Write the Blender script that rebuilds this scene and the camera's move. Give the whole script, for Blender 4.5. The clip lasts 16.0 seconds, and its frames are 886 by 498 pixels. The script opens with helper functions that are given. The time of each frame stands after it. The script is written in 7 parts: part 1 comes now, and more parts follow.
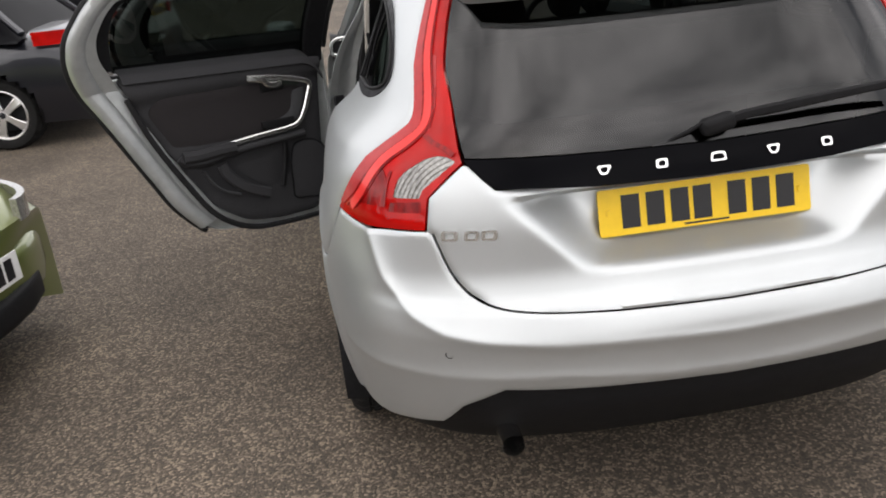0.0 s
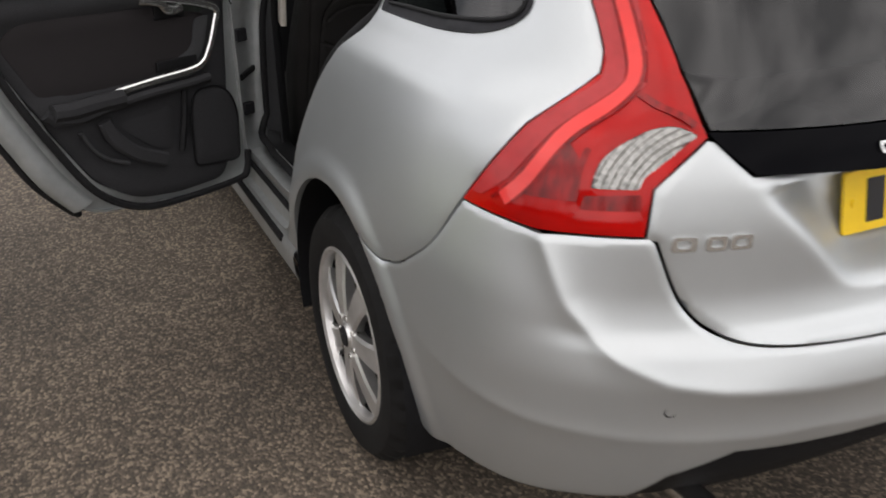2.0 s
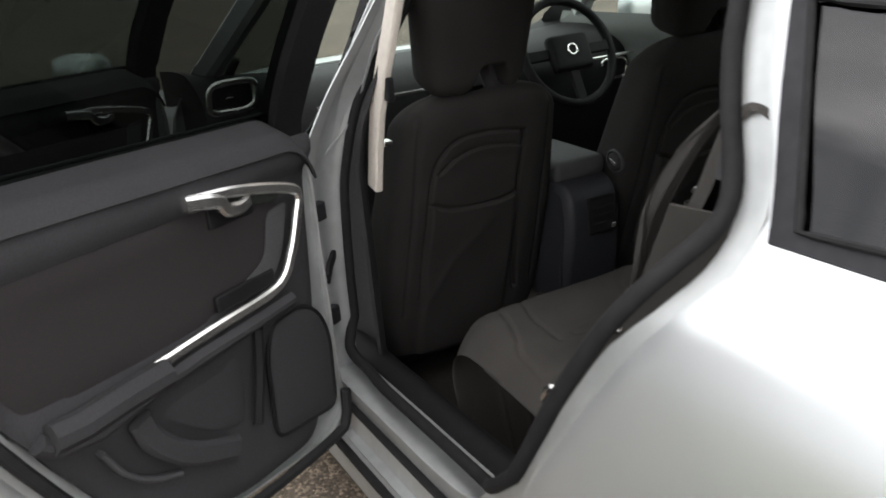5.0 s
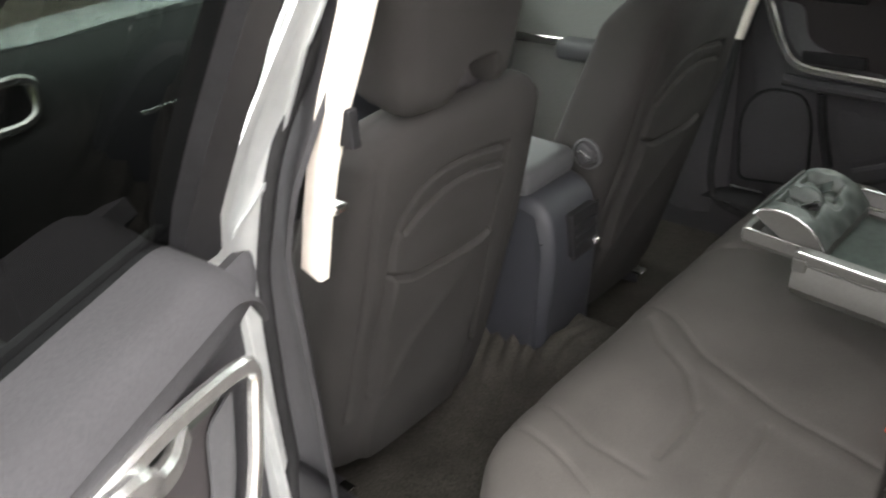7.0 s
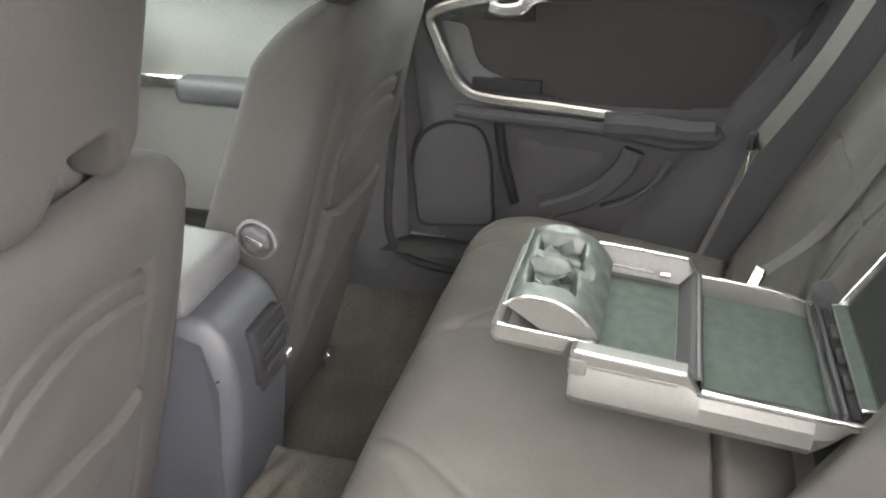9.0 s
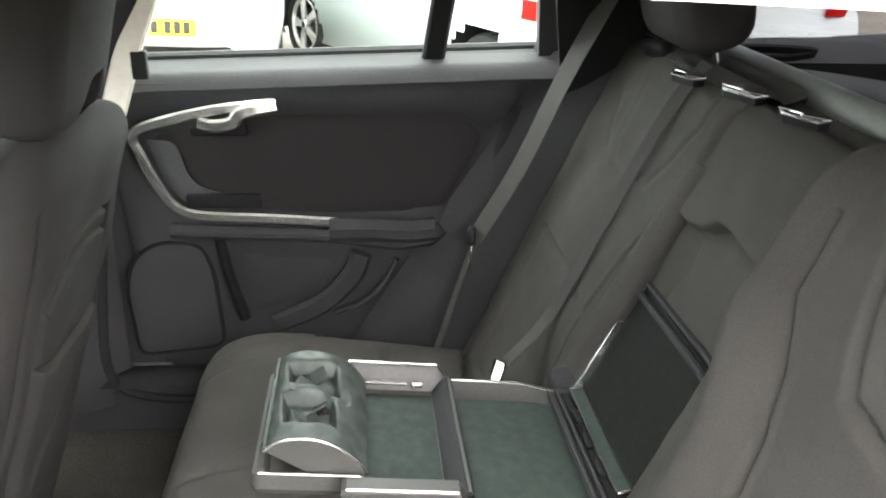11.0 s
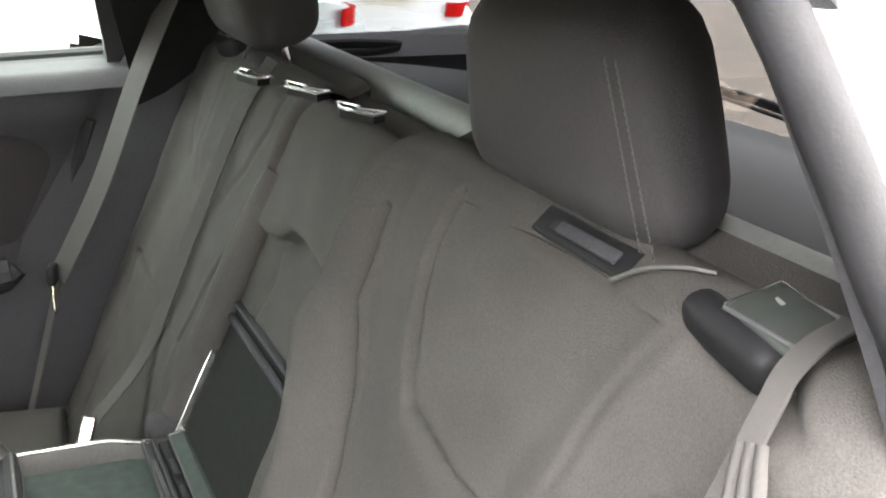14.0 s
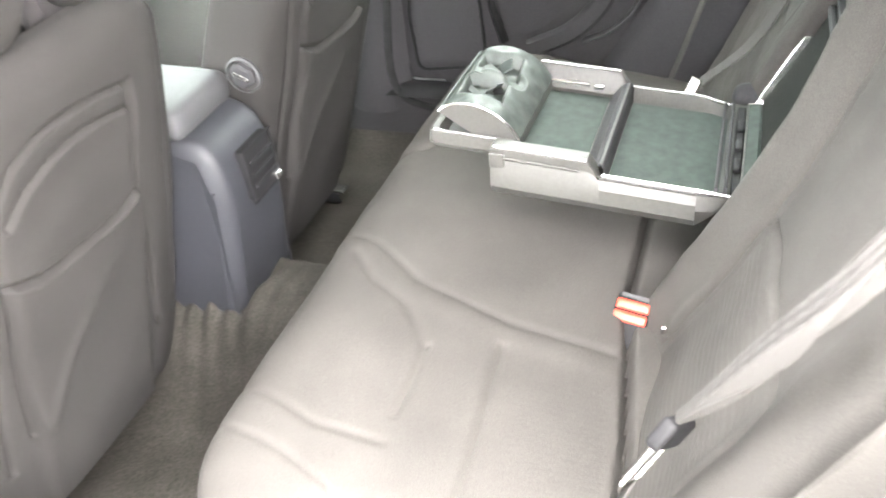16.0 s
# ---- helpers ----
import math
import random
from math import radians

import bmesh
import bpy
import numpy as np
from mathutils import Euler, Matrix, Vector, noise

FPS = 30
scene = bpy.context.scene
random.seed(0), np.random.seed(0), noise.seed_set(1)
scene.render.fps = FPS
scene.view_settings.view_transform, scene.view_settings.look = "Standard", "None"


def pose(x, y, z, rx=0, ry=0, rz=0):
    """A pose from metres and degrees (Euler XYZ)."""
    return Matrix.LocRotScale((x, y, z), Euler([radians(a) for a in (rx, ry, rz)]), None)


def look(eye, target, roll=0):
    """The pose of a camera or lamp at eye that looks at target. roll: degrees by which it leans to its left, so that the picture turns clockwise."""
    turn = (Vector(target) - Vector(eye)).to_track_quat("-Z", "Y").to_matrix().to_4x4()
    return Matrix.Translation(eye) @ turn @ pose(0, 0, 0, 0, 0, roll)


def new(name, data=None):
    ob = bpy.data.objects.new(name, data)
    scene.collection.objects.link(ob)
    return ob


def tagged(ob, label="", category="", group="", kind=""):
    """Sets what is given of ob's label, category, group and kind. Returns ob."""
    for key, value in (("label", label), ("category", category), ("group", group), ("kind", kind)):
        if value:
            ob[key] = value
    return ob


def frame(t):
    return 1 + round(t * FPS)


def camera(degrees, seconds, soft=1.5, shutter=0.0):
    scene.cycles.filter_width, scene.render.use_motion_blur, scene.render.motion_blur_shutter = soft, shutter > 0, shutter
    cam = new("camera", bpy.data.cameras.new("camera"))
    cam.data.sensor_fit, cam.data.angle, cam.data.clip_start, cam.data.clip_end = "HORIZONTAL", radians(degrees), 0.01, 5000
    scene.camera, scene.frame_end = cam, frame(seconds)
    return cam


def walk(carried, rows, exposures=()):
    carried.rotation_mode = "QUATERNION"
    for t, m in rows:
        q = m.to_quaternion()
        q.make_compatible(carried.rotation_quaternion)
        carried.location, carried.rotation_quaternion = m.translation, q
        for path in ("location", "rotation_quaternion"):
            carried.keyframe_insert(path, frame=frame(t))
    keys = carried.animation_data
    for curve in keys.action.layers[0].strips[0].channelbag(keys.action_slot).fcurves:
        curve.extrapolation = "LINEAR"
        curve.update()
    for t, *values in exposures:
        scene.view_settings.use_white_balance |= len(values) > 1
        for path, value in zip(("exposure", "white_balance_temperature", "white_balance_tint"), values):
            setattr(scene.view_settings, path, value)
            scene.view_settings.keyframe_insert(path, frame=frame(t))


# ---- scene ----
cam = camera(56.1, 16.0, 1.8, 0.4)
PATH = [
    (0, (-0.798, -1.719, 1.447), (-0.625, 0.162, 0.788), -6.1),
    (0.5, (-1.019, -1.576, 1.429), (-0.68, 0.282, 0.772), -3.9),
    (1, (-1.146, -1.294, 1.392), (-0.73, 0.531, 0.688), -4.3),
    (1.5, (-1.332, -1.061, 1.375), (-0.751, 0.707, 0.642), -2.0),
    (2, (-1.453, -0.837, 1.379), (-0.688, 0.818, 0.557), -1.0),
    (2.5, (-1.478, -0.537, 1.36), (-0.701, 1.112, 0.538), -1.4),
    (3, (-1.522, -0.294, 1.374), (-0.611, 1.315, 0.61), -1.4),
    (3.5, (-1.597, -0.058, 1.429), (-0.499, 1.453, 0.715), -1.6),
    (4, (-1.598, 0.183, 1.437), (-0.587, 1.758, 0.732), -2.2),
    (4.2, (-1.565, 0.193, 1.409), (-0.661, 1.848, 0.742), -5.2),
    (6.3, (-1.37, 1.049, 1.502), (-0.502, 2.626, 0.631), -4.2),
    (6.5, (-1.344, 1.125, 1.497), (-0.361, 2.596, 0.565), -4.0),
    (7, (-1.312, 1.271, 1.504), (-0.057, 2.491, 0.536), -5.3),
    (7.5, (-1.22, 1.365, 1.465), (0.211, 2.339, 0.462), -5.0),
    (8, (-1.087, 1.436, 1.423), (0.417, 2.262, 0.395), -6.7),
    (8.5, (-1.004, 1.524, 1.402), (0.62, 2.119, 0.396), -2.3),
    (9, (-0.945, 1.586, 1.412), (0.741, 2.054, 0.442), -0.7),
    (9.2, (-0.935, 1.604, 1.411), (0.783, 2.006, 0.468), 0.1),
    (11.3, (-0.88, 1.631, 1.456), (0.935, 1.381, 0.656), 1.4),
    (11.5, (-0.871, 1.59, 1.421), (0.933, 1.304, 0.608), 1.3),
    (12, (-0.832, 1.539, 1.408), (0.887, 1.032, 0.523), 2.6),
    (12.5, (-0.821, 1.514, 1.415), (0.841, 0.842, 0.529), 2.6),
    (13, (-0.811, 1.474, 1.424), (0.819, 0.63, 0.631), 2.4),
    (13.5, (-0.815, 1.463, 1.43), (0.804, 0.525, 0.724), 2.9),
    (14, (-0.823, 1.468, 1.427), (0.793, 0.557, 0.678), 3.0),
    (14.5, (-0.872, 1.536, 1.394), (0.747, 0.75, 0.521), 6.2),
    (15, (-0.916, 1.511, 1.363), (0.721, 1.263, 0.242), 3.2),
    (15.5, (-0.987, 1.489, 1.355), (0.585, 1.744, 0.146), -0.3),
    (16, (-1.089, 1.337, 1.414), (0.383, 1.96, 0.212), -7.1),
]
EXPOSURES = [(0, 0.85, 6800, 13), (1.0, 0.82, 6800, 13), (1.5, 0.60, 6800, 13), (2.5, 0.62, 6800, 13), (3.5, 0.58, 6600, 12), (4.2, 0.66, 6600, 12), (6.3, 3.64, 7100, 13), (7.0, 3.80, 7000, 13), (9.0, 5.42, 7100, 14), (11.3, 4.75, 6900, 13), (12.0, 5.22, 6950, 13), (12.5, 5.64, 7100, 14), (13.0, 6.00, 7100, 13), (13.5, 5.78, 6700, 13), (14.5, 4.74, 7200, 14), (15.0, 5.04, 7000, 13), (15.5, 5.35, 7000, 13), (16.0, 6.03, 6900, 13)]
# the path is given on the car's own axes, which tilt a little against the place
SET = Matrix.Translation((0, 0.3, 0)) @ pose(0, 0, 0, -2.5) @ Matrix.Translation((0, -0.3, 0))
walk(cam, [(t, SET @ look(eye, target, roll)) for t, eye, target, roll in PATH], EXPOSURES)

# ---- world and sun ----
world = bpy.data.worlds.new("overcast_sky")
scene.world = world
world.use_nodes = True
wn, wl = world.node_tree.nodes, world.node_tree.links
wn.clear()
sky = wn.new("ShaderNodeTexSky")
sky.sky_type, sky.sun_disc = "NISHITA", False
sky.sun_elevation, sky.sun_rotation = radians(48), radians(200)
wcoord = wn.new("ShaderNodeTexCoord")
wmap = wn.new("ShaderNodeMapping")
wmap.inputs["Scale"].default_value = (1.0, 1.0, 2.2)
wnoise = wn.new("ShaderNodeTexNoise")
wnoise.inputs["Scale"].default_value, wnoise.inputs["Detail"].default_value, wnoise.inputs["Roughness"].default_value = 2.6, 7.0, 0.55
wramp = wn.new("ShaderNodeValToRGB")
wramp.color_ramp.elements[0].position, wramp.color_ramp.elements[0].color = 0.36, (3.6, 3.8, 4.1, 1)
wramp.color_ramp.elements[1].position, wramp.color_ramp.elements[1].color = 0.66, (14.5, 14.6, 14.9, 1)
wmix = wn.new("ShaderNodeMix")
wmix.data_type = "RGBA"
wmix.inputs["Factor"].default_value = 0.88
wbg = wn.new("ShaderNodeBackground")
wbg.inputs["Strength"].default_value = 0.10
wout = wn.new("ShaderNodeOutputWorld")
wl.new(wcoord.outputs["Generated"], wmap.inputs["Vector"])
wl.new(wmap.outputs["Vector"], wnoise.inputs["Vector"])
wl.new(wnoise.outputs["Fac"], wramp.inputs["Fac"])
wl.new(sky.outputs["Color"], wmix.inputs["A"])
wl.new(wramp.outputs["Color"], wmix.inputs["B"])
wl.new(wmix.outputs["Result"], wbg.inputs["Color"])
wl.new(wbg.outputs["Background"], wout.inputs["Surface"])
sun_data = bpy.data.lights.new("sun", "SUN")
sun_data.energy, sun_data.angle, sun_data.color = 0.7, radians(120), (1.0, 0.96, 0.9)
sun = new("sun", sun_data)
sun.matrix_world = look((-2, -6, 12), (0, 1, 0))


# ---- materials ----
def material(name, colour, rough=0.5, metal=0.0, vary=0.0, scale=20.0, bump=0.0, bump_scale=200.0, coat=0.0, spec=0.5, stain=0.0, stain_scale=2.0, stretch=(1, 1, 1)):
    m = bpy.data.materials.new(name)
    m.use_nodes = True
    nt = m.node_tree
    b = nt.nodes["Principled BSDF"]
    b.inputs["Base Color"].default_value = (*colour, 1)
    b.inputs["Roughness"].default_value, b.inputs["Metallic"].default_value = rough, metal
    b.inputs["Coat Weight"].default_value, b.inputs["Specular IOR Level"].default_value = coat, spec
    b.inputs["Coat Roughness"].default_value = 0.03
    tc = nt.nodes.new("ShaderNodeTexCoord")
    mp = nt.nodes.new("ShaderNodeMapping")
    mp.inputs["Scale"].default_value = stretch
    nt.links.new(tc.outputs["Object"], mp.inputs["Vector"])
    last = None
    for amount, sc, detail in ((vary, scale, 4.0), (stain, stain_scale, 6.0)):
        if amount:
            n = nt.nodes.new("ShaderNodeTexNoise")
            n.inputs["Scale"].default_value, n.inputs["Detail"].default_value = sc, detail
            nt.links.new(mp.outputs["Vector"], n.inputs["Vector"])
            r = nt.nodes.new("ShaderNodeMapRange")
            r.inputs["From Min"].default_value, r.inputs["From Max"].default_value = 0.3, 0.7
            r.inputs["To Min"].default_value, r.inputs["To Max"].default_value = 1 - amount, 1 + amount
            nt.links.new(n.outputs["Fac"], r.inputs["Value"])
            mul = nt.nodes.new("ShaderNodeMix")
            mul.data_type, mul.blend_type = "RGBA", "MULTIPLY"
            mul.inputs["Factor"].default_value = 1.0
            if last is None:
                mul.inputs["A"].default_value = (*colour, 1)
            else:
                nt.links.new(last, mul.inputs["A"])
            nt.links.new(r.outputs["Result"], mul.inputs["B"])
            last = mul.outputs["Result"]
    if last is not None:
        nt.links.new(last, b.inputs["Base Color"])
    if bump:
        n = nt.nodes.new("ShaderNodeTexNoise")
        n.inputs["Scale"].default_value, n.inputs["Detail"].default_value = bump_scale, 3.0
        nt.links.new(mp.outputs["Vector"], n.inputs["Vector"])
        bn = nt.nodes.new("ShaderNodeBump")
        bn.inputs["Strength"].default_value, bn.inputs["Distance"].default_value = bump, 0.002
        nt.links.new(n.outputs["Fac"], bn.inputs["Height"])
        nt.links.new(bn.outputs["Normal"], b.inputs["Normal"])
    return m


def glass_material(name, tint, gloss_rough=0.0, f0=0.05):
    """Thin sheet glass: lets tinted light through, mirrors more at a slant, alike from both sides."""
    m = bpy.data.materials.new(name)
    m.use_nodes = True
    nt = m.node_tree
    nt.nodes.clear()
    out = nt.nodes.new("ShaderNodeOutputMaterial")
    mix = nt.nodes.new("ShaderNodeMixShader")
    tr = nt.nodes.new("ShaderNodeBsdfTransparent")
    gl = nt.nodes.new("ShaderNodeBsdfGlossy")
    lw = nt.nodes.new("ShaderNodeLayerWeight")
    lw.inputs["Blend"].default_value = 0.5
    power = nt.nodes.new("ShaderNodeMath")
    power.operation = "POWER"
    power.inputs[1].default_value = 5.0
    gain = nt.nodes.new("ShaderNodeMath")
    gain.operation = "MULTIPLY_ADD"
    gain.inputs[1].default_value, gain.inputs[2].default_value = 1 - f0, f0
    tr.inputs["Color"].default_value = (*tint, 1)
    gl.inputs["Roughness"].default_value = gloss_rough
    nt.links.new(lw.outputs["Facing"], power.inputs[0])
    nt.links.new(power.outputs[0], gain.inputs[0])
    nt.links.new(gain.outputs[0], mix.inputs["Fac"])
    nt.links.new(tr.outputs["BSDF"], mix.inputs[1])
    nt.links.new(gl.outputs["BSDF"], mix.inputs[2])
    nt.links.new(mix.outputs["Shader"], out.inputs["Surface"])
    return m


def asphalt_material():
    m = material("asphalt", (0.110, 0.091, 0.072), 0.86, vary=0.10, scale=9, stain=0.28, stain_scale=1.1, bump=0.0)
    nt = m.node_tree
    b = nt.nodes["Principled BSDF"]
    tc = [n for n in nt.nodes if n.bl_idname == "ShaderNodeTexCoord"][0]
    v = nt.nodes.new("ShaderNodeTexVoronoi")
    v.inputs["Scale"].default_value = 128.0
    nt.links.new(tc.outputs["Object"], v.inputs["Vector"])
    sep = nt.nodes.new("ShaderNodeSeparateColor")
    nt.links.new(v.outputs["Color"], sep.inputs["Color"])
    ramp = nt.nodes.new("ShaderNodeValToRGB")
    e = ramp.color_ramp.elements
    e[0].position, e[0].color = 0.0, (0.36, 0.345, 0.325, 1)
    e[1].position, e[1].color = 1.0, (2.15, 2.04, 1.86, 1)
    mid = e.new(0.62)
    mid.color = (0.75, 0.72, 0.68, 1)
    nt.links.new(sep.outputs["Red"], ramp.inputs["Fac"])
    mul = nt.nodes.new("ShaderNodeMix")
    mul.data_type, mul.blend_type = "RGBA", "MULTIPLY"
    mul.inputs["Factor"].default_value = 1.0
    old = b.inputs["Base Color"].links[0].from_socket
    nt.links.new(old, mul.inputs["A"])
    nt.links.new(ramp.outputs["Color"], mul.inputs["B"])
    nt.links.new(mul.outputs["Result"], b.inputs["Base Color"])
    bn = nt.nodes.new("ShaderNodeBump")
    bn.inputs["Strength"].default_value, bn.inputs["Distance"].default_value = 0.45, 0.005
    bn.invert = True
    nt.links.new(v.outputs["Distance"], bn.inputs["Height"])
    nt.links.new(bn.outputs["Normal"], b.inputs["Normal"])
    return m


SILVER = material("silver_paint", (0.54, 0.563, 0.57), 0.41, 0.78, vary=0.03, scale=900, coat=0.15, stain=0.05, stain_scale=3)
# Darker copy of the silver paint: shade of the door jambs put into colour.
SILVER_SHADED = material("shaded_silver_paint", (0.43, 0.45, 0.45), 0.40, 0.55, vary=0.06, scale=30, coat=0.2, stain=0.08, stain_scale=9)
BLACK = material("black_plastic", (0.0085, 0.0085, 0.0095), 0.62, spec=0.18, vary=0.2, scale=60, bump=0.15, bump_scale=900)
GLOSSBLACK = material("gloss_black", (0.003, 0.003, 0.004), 0.10, spec=0.03, vary=0.1, scale=8)
RUBBER = material("black_rubber", (0.011, 0.011, 0.012), 0.75, spec=0.25, vary=0.25, scale=40, bump=0.2, bump_scale=300)
SEAL = material("grey_window_rubber", (0.016, 0.016, 0.019), 0.60, spec=0.3, vary=0.2, scale=60)
TYRE = material("tyre_rubber", (0.0095, 0.0092, 0.0092), 0.8, spec=0.25, vary=0.25, scale=25, stain=0.3, stain_scale=6, bump=0.3, bump_scale=250)
ALLOY = material("alloy", (0.72, 0.71, 0.70), 0.30, 0.75, vary=0.05, scale=30, stain=0.1, stain_scale=12)
CHROME = material("satin_aluminium", (0.78, 0.78, 0.77), 0.22, 0.95, vary=0.05, scale=120)
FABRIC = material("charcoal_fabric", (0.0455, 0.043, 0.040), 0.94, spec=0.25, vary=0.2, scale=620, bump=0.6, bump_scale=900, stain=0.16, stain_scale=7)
FABRIC2 = material("dark_seat_vinyl", (0.030, 0.028, 0.029), 0.72, spec=0.3, vary=0.15, scale=400, bump=0.3, bump_scale=800, stain=0.10, stain_scale=6)
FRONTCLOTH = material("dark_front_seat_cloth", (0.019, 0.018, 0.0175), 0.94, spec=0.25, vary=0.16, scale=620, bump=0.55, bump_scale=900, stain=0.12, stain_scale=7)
TRIM = material("charcoal_trim_plastic", (0.033, 0.033, 0.0355), 0.72, spec=0.16, vary=0.14, scale=300, bump=0.35, bump_scale=700, stain=0.06, stain_scale=6)
TRIMLIGHT = material("grey_trim_plastic", (0.046, 0.047, 0.050), 0.55, spec=0.3, vary=0.1, scale=200, bump=0.3, bump_scale=700)
TRIMBROWN = material("dark_door_cloth", (0.021, 0.0185, 0.0195), 0.92, spec=0.3, vary=0.15, scale=500, bump=0.4, bump_scale=900)
CONSOLE = material("blue_grey_console_plastic", (0.021, 0.0222, 0.0265), 0.5, spec=0.3, vary=0.1, scale=300, bump=0.3, bump_scale=700)
CARPET = material("dark_carpet", (0.027, 0.0252, 0.0220), 0.98, spec=0.2, vary=0.45, scale=240, bump=0.9, bump_scale=420, stain=0.35, stain_scale=8)
BEIGE = material("grey_headliner", (0.50, 0.49, 0.46), 0.95, vary=0.08, scale=300, bump=0.3, bump_scale=800)
PILLARWHITE = material("cream_pillar_trim", (0.62, 0.58, 0.52), 0.5, vary=0.05, scale=60)
WEBBING = material("grey_belt_webbing", (0.038, 0.036, 0.034), 0.85, vary=0.3, scale=900, bump=0.5, bump_scale=900, stretch=(1, 8, 1))
# Door lining paled: light through the driver's window is put into the colour.
DOORLIT = material("lit_front_door_lining", (0.115, 0.122, 0.115), 0.6, vary=0.1, scale=200, bump=0.2, bump_scale=600)
TRAY = material("grey_armrest_plastic", (0.047, 0.047, 0.044), 0.46, spec=0.35, vary=0.10, scale=200, bump=0.15, bump_scale=600)
TRAYMAT = material("green_grey_tray_liner", (0.029, 0.040, 0.035), 0.7, spec=0.2, vary=0.2, scale=60)
SMOKED = material("smoked_cup_plastic", (0.040, 0.049, 0.045), 0.5, spec=0.35, vary=0.4, scale=55)
GUIDE = material("smooth_dark_plastic", (0.03, 0.034, 0.031), 0.22, spec=0.4, vary=0.15, scale=50)
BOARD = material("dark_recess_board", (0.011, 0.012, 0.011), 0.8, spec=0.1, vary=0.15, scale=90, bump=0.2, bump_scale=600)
REDPLASTIC = material("red_lamp_plastic", (0.40, 0.003, 0.002), 0.14, spec=0.25, vary=0.12, scale=14, coat=0.1, stain=0.2, stain_scale=9)
REDFROST = material("frosted_red_lamp_plastic", (0.40, 0.030, 0.032), 0.25, spec=0.3, vary=0.10, scale=40, coat=0.15)
REDBRIGHT = material("bright_red_lamp_plastic", (0.72, 0.045, 0.040), 0.12, spec=0.35, vary=0.10, scale=9, coat=0.2, stretch=(1, 1, 2))
REDDARK = material("deep_red_lamp_plastic", (0.22, 0.002, 0.002), 0.14, spec=0.3, vary=0.45, scale=14, coat=0.15, stretch=(5, 5, 0.6))
CLEARLAMP = material("ribbed_lamp_lens", (0.30, 0.295, 0.28), 0.10, 0.5, vary=0.35, scale=110, coat=0.5)
BUCKLERED = material("orange_buckle_button", (0.62, 0.045, 0.022), 0.35, vary=0.05, scale=80)
YELLOW = material("yellow_plate_film", (0.86, 0.56, 0.015), 0.40, vary=0.03, scale=60)
WHITEPLATE = material("white_plate_film", (0.75, 0.75, 0.74), 0.4, vary=0.03, scale=60)
INK = material("black_plate_ink", (0.010, 0.010, 0.012), 0.4, vary=0.1, scale=50)
STEEL = material("bright_steel", (0.75, 0.74, 0.72), 0.2, 1.0, vary=0.06, scale=80)
ASPHALT = asphalt_material()
PALETRIM = material("pale_green_grey_trim", (0.22, 0.23, 0.22), 0.55, vary=0.08, scale=200, bump=0.2, bump_scale=600)
GLASS_DARK = glass_material("privacy_glass", (0.085, 0.09, 0.095), f0=0.066)
GLASS = glass_material("green_tinted_glass", (0.66, 0.75, 0.70))
# Darker copy of privacy_glass: shade behind the open door put into its tint.
PRIVACY_SHADED = glass_material("shaded_privacy_glass", (0.055, 0.064, 0.060), f0=0.04)
GREYPAINT = material("dark_grey_paint", (0.013, 0.014, 0.020), 0.3, 0.4, vary=0.05, scale=600, coat=0.8)
GREENPAINT = material("olive_green_paint", (0.16, 0.19, 0.05), 0.3, 0.6, vary=0.05, scale=600, coat=0.8)
BLACKPAINT = material("black_paint", (0.012, 0.012, 0.014), 0.25, 0.2, vary=0.05, scale=600, coat=0.9)
WHITEPAINT = material("white_paint", (0.52, 0.54, 0.53), 0.35, vary=0.03, scale=600, coat=0.6, stain=0.06, stain_scale=2)
PALEPAINT = material("pale_silver_paint", (0.30, 0.335, 0.33), 0.34, 0.5, vary=0.03, scale=600, coat=0.5)

LEAVES = material("dark_foliage", (0.045, 0.055, 0.03), 0.9, spec=0.2, vary=0.4, scale=3, stain=0.3, stain_scale=0.8)


# ---- mesh tools ----
def thing(name, base, label, category, group="", kind=""):
    e = new(name)
    e.empty_display_size = 0.1
    e.location = base
    e.matrix_world = Matrix.Translation(base)
    return tagged(e, label, category, group, kind)


FRAME = [Matrix.Identity(4)]


def link_mesh(name, verts, faces, mat, parent=None, label="", smooth=True, sharp=35.0):
    me = bpy.data.meshes.new(name)
    m = np.array(FRAME[0])
    verts = np.array([tuple(v) for v in verts], float) @ m[:3, :3].T + m[:3, 3]
    me.from_pydata([tuple(map(float, v)) for v in verts], [], [tuple(f) for f in faces])
    me.validate()
    me.materials.append(mat)
    me.update()
    if smooth:
        me.polygons.foreach_set("use_smooth", [True] * len(me.polygons))
        me.set_sharp_from_angle(angle=radians(sharp))
    ob = new(name, me)
    if parent is not None:
        ob.parent = parent
        top = parent
        while top.parent is not None:
            top = top.parent
        ob.matrix_parent_inverse = Matrix.Translation(top.location).inverted() if parent is top else Matrix.Identity(4)
    if label:
        tagged(ob, label)
    return ob


def pchip(tab, z):
    xs, ys = np.array([t[0] for t in tab], float), np.array([t[1] for t in tab], float)
    z = np.clip(z, xs[0], xs[-1])
    h = np.diff(xs)
    d = np.diff(ys) / h
    m = np.zeros(len(xs))
    m[1:-1] = np.where(d[:-1] * d[1:] > 0, 2 * d[:-1] * d[1:] / (d[:-1] + d[1:] + 1e-12), 0)
    m[0], m[-1] = d[0], d[-1]
    i = np.clip(np.searchsorted(xs, z) - 1, 0, len(xs) - 2)
    t = (z - xs[i]) / h[i]
    return (2 * t**3 - 3 * t**2 + 1) * ys[i] + (t**3 - 2 * t**2 + t) * h[i] * m[i] + (-2 * t**3 + 3 * t**2) * ys[i + 1] + (t**3 - t**2) * h[i] * m[i + 1]


